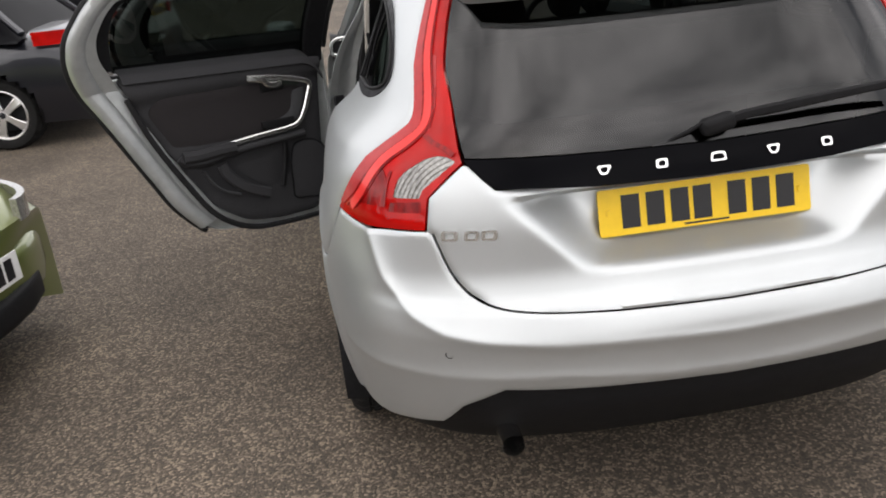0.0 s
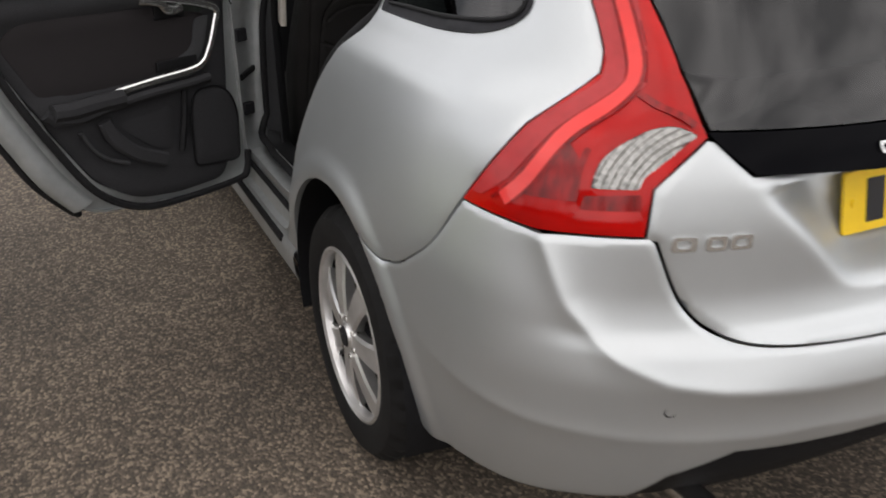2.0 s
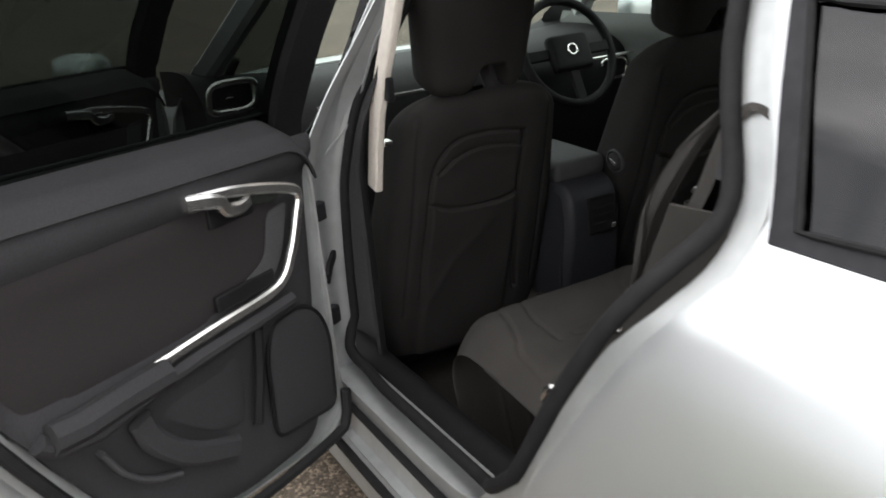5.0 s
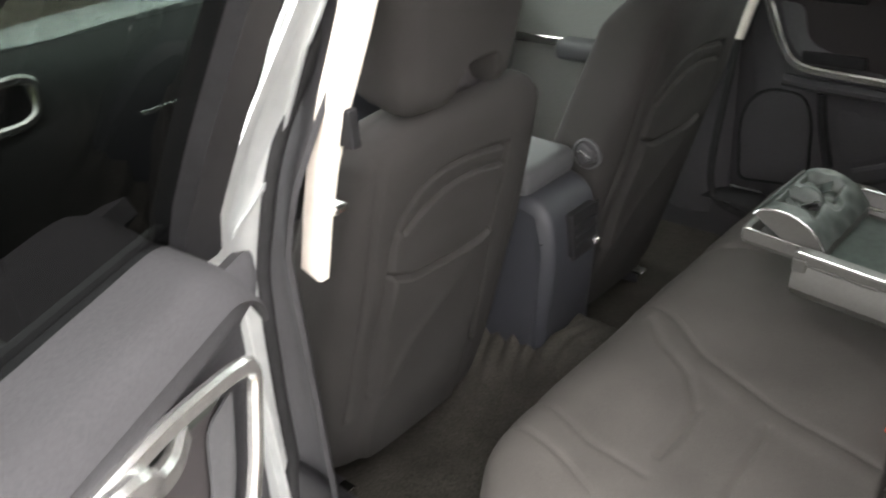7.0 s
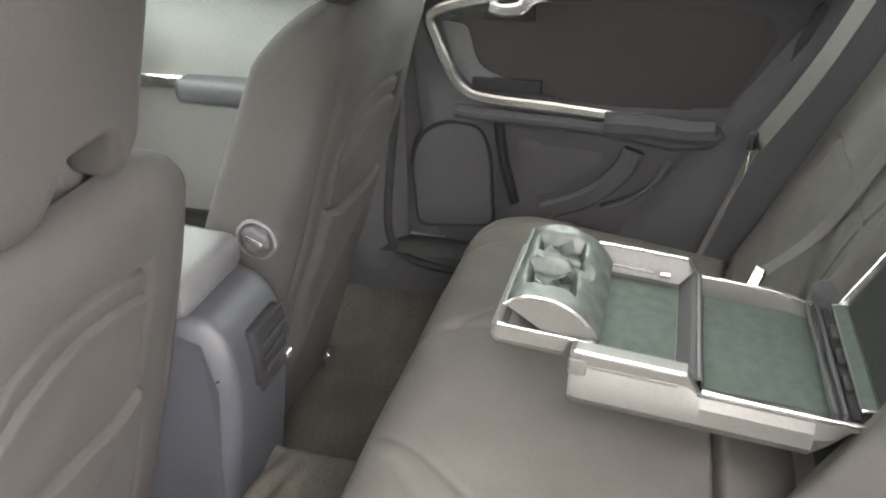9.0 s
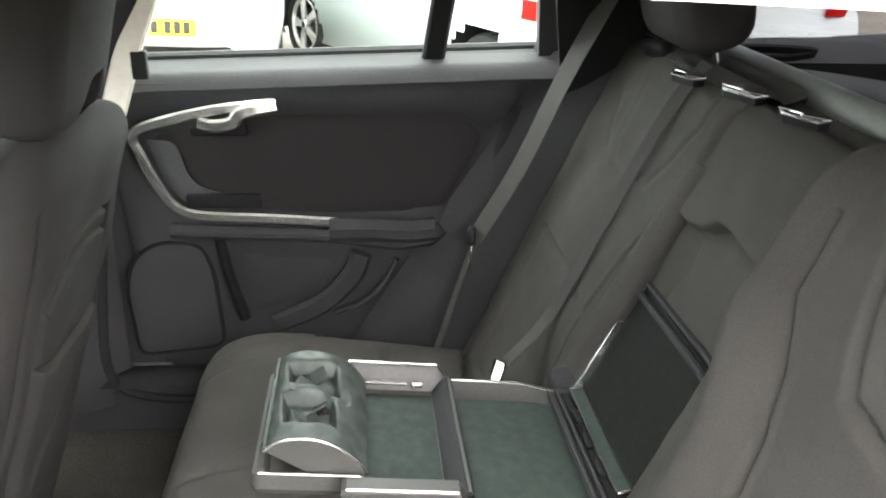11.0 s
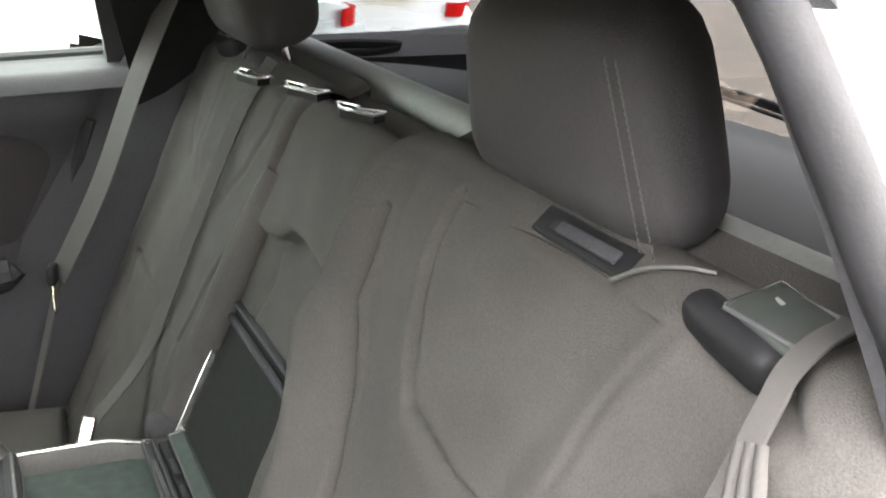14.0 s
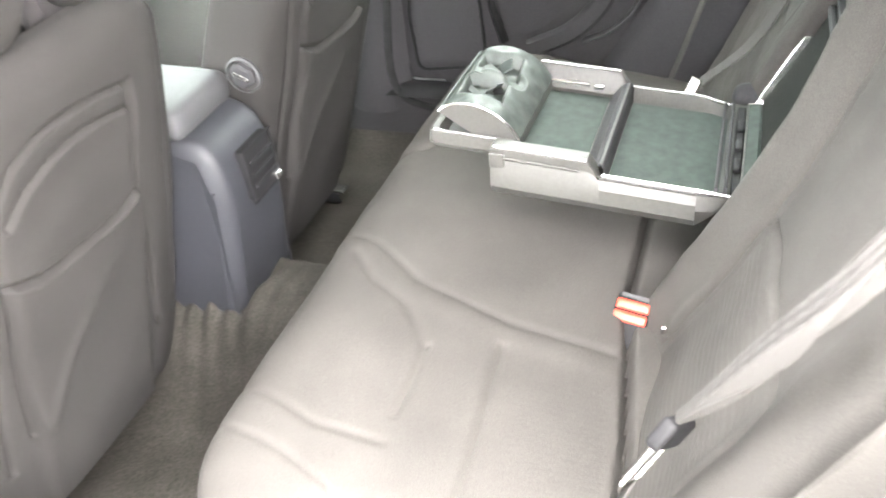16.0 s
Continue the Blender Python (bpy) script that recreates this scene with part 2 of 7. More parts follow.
def rounded(points, n=6):
    """A closed outline with rounded corners: points of (u, v, radius)."""
    out, k = [], len(points)
    for i in range(k):
        p = np.array(points[i][:2], float)
        r = points[i][2] if len(points[i]) > 2 else 0.0
        a, b = np.array(points[i - 1][:2], float), np.array(points[(i + 1) % k][:2], float)
        la, lb = np.linalg.norm(a - p), np.linalg.norm(b - p)
        if r <= 0:
            out.append(p)
            continue
        ra, rb = min(r, la * 0.48), min(r, lb * 0.48)
        s, e = p + (a - p) / la * ra, p + (b - p) / lb * rb
        for j in range(n + 1):
            t = j / n
            out.append((1 - t) ** 2 * s + 2 * t * (1 - t) * p + t * t * e)
    return [tuple(q) for q in out]


def smooth_line(points, n=8, closed=False):
    """Catmull-Rom through the points, any dimension."""
    p = [np.array(q, float) for q in points]
    k = len(p)
    out = []
    for i in range(k if closed else k - 1):
        a = p[i - 1] if (closed or i > 0) else 2 * p[0] - p[1]
        b, c = p[i], p[(i + 1) % k]
        d = p[(i + 2) % k] if (closed or i + 2 < k) else 2 * p[-1] - p[-2]
        for j in range(n):
            t = j / n
            out.append(0.5 * (2 * b + (c - a) * t + (2 * a - 5 * b + 4 * c - d) * t * t + (3 * b - a - 3 * c + d) * t**3))
    if not closed:
        out.append(p[-1])
    return [tuple(q) for q in out]


def dense(poly, step):
    out = []
    for i, a in enumerate(poly):
        b = poly[(i + 1) % len(poly)]
        k = max(1, int(math.ceil(math.dist(a, b) / step)))
        out += [(a[0] + (b[0] - a[0]) * j / k, a[1] + (b[1] - a[1]) * j / k) for j in range(k)]
    return out


def inside(poly, x, y):
    res = np.zeros(np.shape(x), bool)
    for i, (x1, y1) in enumerate(poly):
        x2, y2 = poly[i - 1]
        if y1 != y2:
            res ^= ((y1 > y) != (y2 > y)) & (x < (x2 - x1) * (y - y1) / (y2 - y1) + x1)
    return res


def edge_gap(poly, x, y):
    best = np.full(np.shape(x), 9.0)
    for i, (x1, y1) in enumerate(poly):
        x2, y2 = poly[i - 1]
        dx, dy = x2 - x1, y2 - y1
        t = np.clip(((x - x1) * dx + (y - y1) * dy) / (dx * dx + dy * dy + 1e-12), 0, 1)
        best = np.minimum(best, np.hypot(x - x1 - t * dx, y - y1 - t * dy))
    return best


from mathutils.geometry import delaunay_2d_cdt


def panel(name, outline, fmap, mat, parent, label="", th=0.012, step=0.03, holes=(), off=0.0, roll=0.0, smooth=True, sharp=35.0):
    """A curved panel: the outline, laid out flat in (u, v), is filled with a net and laid on the surface fmap(u, v); th: its thickness; roll: how far its rim dips, so that edges are round."""
    outline = dense(outline, step)
    holes = [dense(h, step) for h in holes]
    us, vs = [p[0] for p in outline], [p[1] for p in outline]
    gx, gy = np.meshgrid(np.arange(min(us), max(us), step), np.arange(min(vs), max(vs), step * 0.87))
    gx = gx + (np.arange(gx.shape[0]) % 2)[:, None] * step * 0.5
    gx, gy = gx.ravel(), gy.ravel()
    ok = inside(outline, gx, gy) & (edge_gap(outline, gx, gy) > step * 0.45)
    for h in holes:
        ok &= ~inside(h, gx, gy) & (edge_gap(h, gx, gy) > step * 0.45)
    rings = [outline, *holes]
    flat, edges = [], []
    for r in rings:
        k = len(flat)
        flat += [Vector(p) for p in r]
        edges += [(k + i, k + (i + 1) % len(r)) for i in range(len(r))]
    rim = len(flat)
    flat += [Vector((x, y)) for x, y in zip(gx[ok], gy[ok])]
    cv, _, cf, _, _, _ = delaunay_2d_cdt(flat, edges, [], 0, 1e-6)
    c = np.array([v[:] for v in cv])
    tri = np.array([f for f in cf if len(f) == 3])
    mid = c[tri].mean(1)
    good = inside(outline, mid[:, 0], mid[:, 1])
    for h in holes:
        good &= ~inside(h, mid[:, 0], mid[:, 1])
    tri = tri[good]
    u, v = c[:, 0], c[:, 1]
    eps = 1e-3
    base = fmap(u, v)
    du, dv = fmap(u + eps, v) - fmap(u - eps, v), fmap(u, v + eps) - fmap(u, v - eps)
    nrm = np.cross(du, dv)
    nrm /= np.linalg.norm(nrm, axis=1, keepdims=True) + 1e-12
    a = base[tri[:, 1]] - base[tri[:, 0]]
    flip = (np.cross(a, base[tri[:, 2]] - base[tri[:, 0]]) * nrm[tri[:, 0]]).sum(1) < 0
    tri[flip] = tri[flip][:, ::-1]
    top = base + nrm * off
    if roll:
        gap = np.minimum.reduce([edge_gap(r, u, v) for r in rings])
        top = top - nrm * (roll * np.clip(1 - gap / (2.2 * roll), 0, 1) ** 2)[:, None]
    verts, faces = list(top), [tuple(t) for t in tri]
    if th:
        k = len(verts)
        verts += list(base + nrm * (off - th))
        faces += [tuple(k + i for i in t[::-1]) for t in tri]
        count = {}
        for t in tri:
            for i in range(3):
                e = (t[i], t[(i + 1) % 3])
                count[e] = 1
        for (i, j) in count:
            if (j, i) not in count:
                faces.append((j, i, k + i, k + j))
    return link_mesh(name, verts, faces, mat, parent, label, smooth, sharp)


def sweep(name, path, section, mat, parent, label="", closed=False, up=(0, 0, 1), twist=None, caps=True):
    """Sweeps a section of (a, b) along a path; a goes sideways, b along the up direction made square to the path."""
    p = [Vector(q) for q in path]
    n, k = len(p), len(section)
    verts, faces = [], []
    for i in range(n):
        t = (p[(i + 1) % n] - p[i - 1]) if closed else (p[min(i + 1, n - 1)] - p[max(i - 1, 0)])
        t.normalize()
        u = Vector(up[i] if isinstance(up, list) else up)
        side = t.cross(u)
        if side.length < 1e-5:
            side = t.cross(Vector((1, 0, 0.01)))
        side.normalize()
        u = side.cross(t)
        verts += [p[i] + side * a + u * b for a, b in section]
    for i in range(n if closed else n - 1):
        j = (i + 1) % n
        faces += [(i * k + m, i * k + (m + 1) % k, j * k + (m + 1) % k, j * k + m) for m in range(k)]
    if caps and not closed:
        faces += [tuple(range(k))[::-1], tuple((n - 1) * k + m for m in range(k))]
    return link_mesh(name, verts, faces, mat, parent, label, True, 40)


def disc_section(r, n=10, flat=1.0):
    return [(r * math.cos(a), r * flat * math.sin(a)) for a in (2 * math.pi * i / n for i in range(n))]


def box_section(w, h, r=0.25):
    q = min(w, h) * r
    return [(-w / 2 + q, -h / 2), (w / 2 - q, -h / 2), (w / 2, -h / 2 + q), (w / 2, h / 2 - q), (w / 2 - q, h / 2), (-w / 2 + q, h / 2), (-w / 2, h / 2 - q), (-w / 2, -h / 2 + q)]


def rbox(name, half, r, m, mat, parent, label="", n=(6, 6, 6), deform=None):
    """A box with round edges of radius r, on a fine net, at the pose m; deform moves its points."""
    half = np.array(half, float)
    r = min(r, *half * 0.999)
    index, verts, faces = {}, [], []

    def spread(k, h):
        core = np.linspace(-(h - r), h - r, k + 1)
        ease = r * (1 - np.cos(np.linspace(0, np.pi / 2, 4)))[1:]
        lo = -h + r - r * np.sin(np.linspace(np.pi / 2, 0, 4))[:-1]
        return np.r_[lo, core, -lo[::-1]]

    ax = [spread(n[i], half[i]) for i in range(3)]

    def vert(p):
        key = tuple(np.round(p, 6))
        if key not in index:
            q = np.clip(p, -(half - r), half - r)
            d = p - q
            ln = np.linalg.norm(d)
            c = q + d / ln * r if ln > 1e-9 else p
            index[key] = len(verts)
            verts.append(c)
        return index[key]

    for a in range(3):
        b, c = (a + 1) % 3, (a + 2) % 3
        for sgn in (-1, 1):
            for i in range(len(ax[b]) - 1):
                for j in range(len(ax[c]) - 1):
                    quad = []
                    for ii, jj in ((i, j), (i + 1, j), (i + 1, j + 1), (i, j + 1)):
                        p = np.zeros(3)
                        p[a], p[b], p[c] = sgn * half[a], ax[b][ii], ax[c][jj]
                        quad.append(vert(p))
                    quad = quad if sgn > 0 else quad[::-1]
                    if len(set(quad)) > 2:
                        faces.append(tuple(dict.fromkeys(quad)))
    v = np.array(verts)
    if deform is not None:
        v = deform(v)
    v = [m @ Vector(q) for q in v]
    return link_mesh(name, v, faces, mat, parent, label, True, 50)


def sheet(name, fmap, ur, vr, nu, nv, mat, parent, label="", th=0.0, closed_u=False):
    """A net of quads over fmap(u, v)."""
    u, v = np.meshgrid(np.linspace(*ur, nu), np.linspace(*vr, nv))
    p = fmap(u.ravel(), v.ravel())
    verts = list(p)
    faces = []
    for j in range(nv - 1):
        for i in range(nu - 1):
            a = j * nu + i
            faces.append((a, a + 1, a + nu + 1, a + nu))
    if th:
        eps = 1e-3
        du, dv = fmap(u.ravel() + eps, v.ravel()) - p, fmap(u.ravel(), v.ravel() + eps) - p
        nr = np.cross(du, dv)
        nr /= np.linalg.norm(nr, axis=1, keepdims=True) + 1e-12
        k = len(verts)
        verts += list(p - nr * th)
        faces += [tuple(k + q for q in f[::-1]) for f in faces]
        ring = [i for i in range(nu)] + [j * nu + nu - 1 for j in range(1, nv)] + [(nv - 1) * nu + i for i in range(nu - 2, -1, -1)] + [j * nu for j in range(nv - 2, 0, -1)]
        faces += [(ring[i], ring[i - 1], k + ring[i - 1], k + ring[i]) for i in range(len(ring))]
    return link_mesh(name, verts, faces, mat, parent, label, True, 45)


def flat_map(origin, udir, vdir):
    o, a, b = (np.array(q, float) for q in (origin, udir, vdir))
    return lambda u, v: o + np.multiply.outer(u, a) + np.multiply.outer(v, b)


# ---- shape of the estate car's body: rear, corner and side as one surface ----
YC, NP, KX = 0.95, 4.0, 0.12
WIDTH_AT = ((.16, .80), (.24, .86), (.34, .895), (.46, .918), (.60, .930), (.72, .928), (.82, .915), (.90, .898), (.96, .880), (1.0, .858), (1.04, .822), (1.08, .780), (1.12, .752), (1.25, .692), (1.38, .622), (1.44, .580), (1.50, .52))
REAR_AT = ((.16, .10), (.24, .02), (.36, -.035), (.50, -.062), (.60, -.066), (.66, -.05), (.70, -.02), (.76, -.005), (.85, .0), (.92, .01), (.97, .022), (1.02, .04), (1.10, .09), (1.25, .205), (1.38, .31), (1.44, .36), (1.48, .42))
CORNER_AT = ((.16, .10), (.24, .02), (.36, -.035), (.50, -.058), (.60, -.058), (.70, -.036), (.80, -.012), (.90, .008), (.97, .022), (1.02, .04), (1.10, .09), (1.25, .205), (1.38, .31), (1.44, .36), (1.48, .42))
_arc = np.linspace(0, np.pi / 2, 2001)
_ex, _ey = .9 * np.sin(_arc) ** (2 / NP), -.95 * np.cos(_arc) ** (2 / NP)
_len = np.r_[0, np.cumsum(np.hypot(np.diff(_ex), np.diff(_ey)))]
S1 = float(_len[-1])
HUB_Y, HUB_Z, ARCH = 0.90, 0.335, 0.40


def hull(s, z):
    """s runs along the body from the middle of the tail: round the right corner where positive, the left where negative."""
    s, z = np.asarray(s, float), np.asarray(z, float)
    sg, s = np.where(s < 0, -1.0, 1.0), np.abs(s)
    # the roof line rises a little towards the front
    ze = z - .0437 * np.maximum(s - S1, 0) * np.clip((z - 1.10) / .15, 0, 1)
    k = np.clip((s - .64) / .28, 0, 1)
    k = k * k * (3 - 2 * k)
    w, d = pchip(WIDTH_AT, ze), YC - pchip(REAR_AT, z) * (1 - k) - pchip(CORNER_AT, z) * k
    t = np.interp(np.clip(s, 0, S1), _len, _arc)
    x = w * np.sin(t) ** (2 / NP)
    y = YC - d * np.cos(t) ** (2 / NP) + KX * np.minimum(x, .75) ** 2 * np.clip((S1 - s) / S1, 0, 1) + np.maximum(s - S1, 0)
    # raised lip round the rear wheel arch
    r = np.hypot(y - HUB_Y, z - HUB_Z)
    x = x + np.where(z < 0.9, 0.012 / (1 + np.exp(np.clip((r - ARCH - 0.052) / 0.007, -40, 40))), 0) * np.clip((s - 1.0) / .1, 0, 1)
    # the side draws in towards the front wheel
    x = x - 0.06 * np.clip((y - 2.9) / 1.0, 0, 1) ** 2
    return np.stack([sg * x, y, z + 0 * x], -1)


def side_s(y):
    return S1 + y - YC


def tail_hull(s, z):
    """The tail with the hollow round the number plate."""
    p = hull(s, z)
    a = np.abs(p[:, 0])
    t1, t2 = .71 * (.341 + .99 * (z - .766) - a) / .125, (z - .738) / .055
    t = -.16 * np.log(np.exp(-t1 / .16) + np.exp(-t2 / .16))
    t = np.clip(.035 * np.log1p(np.exp(np.clip(t / .035, -40, 40))), 0, 1)
    p[:, 1] += .100 * np.sin(t * math.pi / 2) ** 1.15 * (1 - .70 * np.clip((z - .903) / .022, 0, 1))
    return p

# ---- the estate car, built level with its own floor and then set on the slightly tilted axes of the place ----
FRAME[0] = SET
car = thing("estate_car", (0, 2.3, 0), "silver estate car with its rear passenger door wide open", "car")


def flip(poly):
    return [(-u, *r) for u, *r in poly][::-1]


def both(name, poly, mat, fmap=hull, holes=(), **kw):
    a = panel(name, poly, fmap, mat, car, holes=holes, **kw)
    b = panel(name, flip(poly), fmap, mat, car, holes=[flip(h) for h in holes], **kw)
    return a, b


def inset(poly, d, step=.03):
    q = np.array(dense(poly, step))
    area = sum(q[i - 1][0] * q[i][1] - q[i][0] * q[i - 1][1] for i in range(len(q)))
    sm = q.copy()
    t = np.roll(sm, -2, 0) - np.roll(sm, 2, 0)
    t /= np.linalg.norm(t, axis=1, keepdims=True) + 1e-9
    nrm = np.stack([-t[:, 1], t[:, 0]], 1) * (1 if area > 0 else -1)
    out = q + nrm * d
    for _ in range(3):
        out = (np.roll(out, 1, 0) + 2 * out + np.roll(out, -1, 0)) / 4
    return [tuple(p) for p in out]


# tail lamp outline, and the arms beside it
LAMP = [(1.0, .873), (.845, .855), (.674, .857), (.672, .93), (.603, 1.005), (.676, 1.09), (.738, 1.20), (.757, 1.30), (.765, 1.375), (.872, 1.375), (.866, 1.30), (.855, 1.215), (.815, 1.12), (.812, 1.085), (.90, 1.008)]
SEAM = [(1.268, .675), (1.21, .69), (1.162, .717), (1.079, .777)]
arch = [(side_s(HUB_Y + ARCH * math.cos(a)), HUB_Z + ARCH * math.sin(a)) for a in np.linspace(radians(-2), radians(117), 22)]
OPEN_REAR = [(1.775, 1.42), (1.715, 1.28), (1.652, 1.125), (1.66, 1.07), (1.695, 1.019), (1.772, .909), (1.845, .79), (1.907, .677), (2.0, .535), (2.087, .433)]
WIN_OUT = smooth_line([(1.640, 1.104), (1.46, 1.103), (1.284, 1.105), (1.121, 1.117), (1.018, 1.145), (.986, 1.185), (1.027, 1.246), (1.135, 1.307), (1.275, 1.337), (1.47, 1.352), (1.725, 1.362)], 5)
WIN_IN = smooth_line([(1.612, 1.122), (1.46, 1.126), (1.30, 1.128), (1.13, 1.137), (1.028, 1.153), (1.002, 1.188), (1.040, 1.244), (1.145, 1.287), (1.28, 1.315), (1.47, 1.330), (1.690, 1.342)], 5)
quarter = [*OPEN_REAR, (2.20, .345), (2.20, .25), (1.975, .235), *arch, *smooth_line([*SEAM, (1.004, .876)], 5), (.904, 1.012), (.817, 1.087), (.819, 1.118), (.859, 1.214), (.870, 1.30), (.876, 1.385), (.95, 1.42), (1.3, 1.45), (1.80, 1.465)]
both("quarter_window_seal", WIN_OUT, SEAL, holes=[WIN_IN], th=.02, step=.02, off=.004, roll=.004)
for sg in (1, -1):
    q = np.array(WIN_IN)
    lip = hull(q[:, 0] * sg, q[:, 1]) + np.array([sg * .003, 0, 0])
    sweep("seal_lip", [tuple(k) for k in lip], disc_section(.0045, 8), RUBBER, car, "black inner lip of the window rubber", closed=True, up=(1, 0, 0))
both("quarter_window", [(u, v) for u, v in WIN_IN], GLASS_DARK, th=.0, step=.04, off=-.004)

# bumper, its dark lower part and the tow cover
bump_edge = [*smooth_line([(1.266, .671), (1.209, .686), (1.161, .713), (1.077, .774), (1.001, .869)], 5), (.845, .8505), (.664, .852), *smooth_line([(.655, .844), (.619, .769), (.592, .726), (.560, .697), (.502, .6750), (.40, .6625), (.246, .654)], 4), (0, .650)]
rear_arch = [(side_s(HUB_Y + ARCH * math.cos(a)), HUB_Z + ARCH * math.sin(a)) for a in np.linspace(radians(119), radians(184), 12)]
low = [(1.135, .30), (.90, .325), (.69, .365), (.665, .385), (.625, .425), (.52, .478), (.30, .470), (0, .463)]
half = bump_edge[::-1] + rear_arch + low
full = half + [(-u, v) for u, v in half[::-1]]


def ridge_gap(x, y, pts):
    best = np.full(np.shape(x), 9.0)
    for (x1, y1), (x2, y2) in zip(pts, pts[1:]):
        dx, dy = x2 - x1, y2 - y1
        t = np.clip(((x - x1) * dx + (y - y1) * dy) / (dx * dx + dy * dy), 0, 1)
        best = np.minimum(best, np.hypot(x - x1 - t * dx, y - y1 - t * dy))
    return best


def quarter_map(s, z):
    """The side with its shoulder crease."""
    p = hull(s, z)
    q = np.abs(s)
    p[:, 0] += np.sign(s) * .015 * np.exp(-np.sqrt((z - 1.026) ** 2 + .000010) / .030) * np.clip((q - .88) / .15, 0, 1)
    return p


def bumper_map(s, z):
    p = hull(s, z)
    # the shelf above and the crease below
    q = np.abs(s)
    upper = [(.838, .85), (.785, .738), (.71, .657), (.64, .623), (.55, .605), (.378, .590), (.24, .586), (0, .578)]
    lower = [(1.20, .575), (1.09, .551), (.97, .527), (.85, .515), (.60, .512), (.38, .510), (.15, .490), (0, .488)]
    ridge = .011 * np.exp(-np.sqrt(ridge_gap(q, z, upper) ** 2 + .000016) / .022) + .008 * np.exp(-np.sqrt(ridge_gap(q, z, lower) ** 2 + .000018) / .022) * np.clip((1.18 - q) / .2, 0, 1)
    phi = np.clip((q - .60) / .55, 0, 1) * math.pi / 2
    p[:, 0] += np.sign(s) * np.sin(phi) * ridge
    p[:, 1] -= np.cos(phi) * ridge
    return p


both("quarter_panel", quarter, SILVER, fmap=quarter_map, holes=[WIN_OUT], th=.02, step=.014, roll=.003)
bumper = panel("bumper", full, bumper_map, SILVER, car, "silver rear bumper", th=.02, step=.0075, roll=.003)
skirt = [(1.13, .292), (.90, .315), (.69, .355), (.66, .378), (.62, .416), (.515, .470), (.30, .462), (0, .455)]
skirt = skirt + [(-u, v) for u, v in skirt[::-1]][1:]
panel("lower_bumper", skirt + [(-.80, .20), (.80, .20)], lambda s, z: hull(s, z) + np.array([0, .03, 0]) + np.multiply.outer((z < .4) * (.4 - z) * .5, (0, 1, 0)), BLACK, car, "black plastic lower bumper", th=.02, step=.035)
for sx in (-1, 1):
    e = bumper_map(np.array([.648]) * sx, np.array([.571]))[0]
    c = Vector((sx * .648, e[1] - .0035, .571))
    ring = [c + Vector((.0085 * math.cos(a), -.0015 + .004 * sx * math.cos(a), .0085 * math.sin(a))) for a in np.linspace(0, 2 * math.pi, 17)[:-1]]
    sweep("parking_sensor", ring, disc_section(.0020, 6), SEAL, car, "fine ring of a parking sensor", closed=True, up=(0, 1, 0))

# tailgate: lower skin, black strip with letters, glass, spoiler
gate_low = [(0, .6545), *smooth_line([(.246, .6585), (.40, .667), (.500, .6795), (.556, .702), (.587, .730), (.614, .772), (.650, .848)], 4), (.668, .852), (.667, .930), (.599, 1.000), (.585, .998), (.512, .943), (.28, .929), (0, .925)]
panel("tailgate", gate_low + [(-u, v) for u, v in gate_low[::-1]][1:-1], tail_hull, SILVER, car, "silver tailgate skin", th=.015, step=.010, roll=.003)
strip = [(0, .929), (.28, .933), (.510, .947), (.590, 1.002), (.602, 1.012), (.36, 1.006), (0, 1.0)]
panel("tailgate_strip", strip + [(-u, v) for u, v in strip[::-1]][1:-1], hull, GLOSSBLACK, car, "gloss black strip", th=.015, step=.03, off=-.002)
gl = [(0, 1.003), (.36, 1.009), (.600, 1.015), (.668, 1.09), (.730, 1.20), (.748, 1.30), (.752, 1.352), (.40, 1.352), (0, 1.352)]
panel("rear_window", gl + [(-u, v) for u, v in gl[::-1]][1:-1], hull, GLASS_DARK, car, "dark tinted rear glass", th=0, step=.05, off=-.002)
spo = [(0, 1.356), (.40, 1.356), (.752, 1.356), (.760, 1.38), (.876, 1.40), (.80, 1.43), (.4, 1.44), (0, 1.44)]
panel("spoiler", spo + [(-u, v) for u, v in spo[::-1]][1:-1], lambda s, z: hull(s, z) - np.multiply.outer(.10 * np.clip((1.44 - z) / .05, 0, 1) * (np.abs(s) < .75), (0, 1, 0)), SILVER, car, th=.03, step=.03, roll=.004)

def ribbon(path, w):
    """A band of width w along a line, as a closed outline."""
    p = np.array(smooth_line(path, 4))
    t = np.gradient(p, axis=0)
    n = np.stack([-t[:, 1], t[:, 0]], 1) / (np.linalg.norm(t, axis=1, keepdims=True) + 1e-9)
    return [tuple(q) for q in p + n * w / 2] + [tuple(q) for q in (p - n * w / 2)[::-1]]


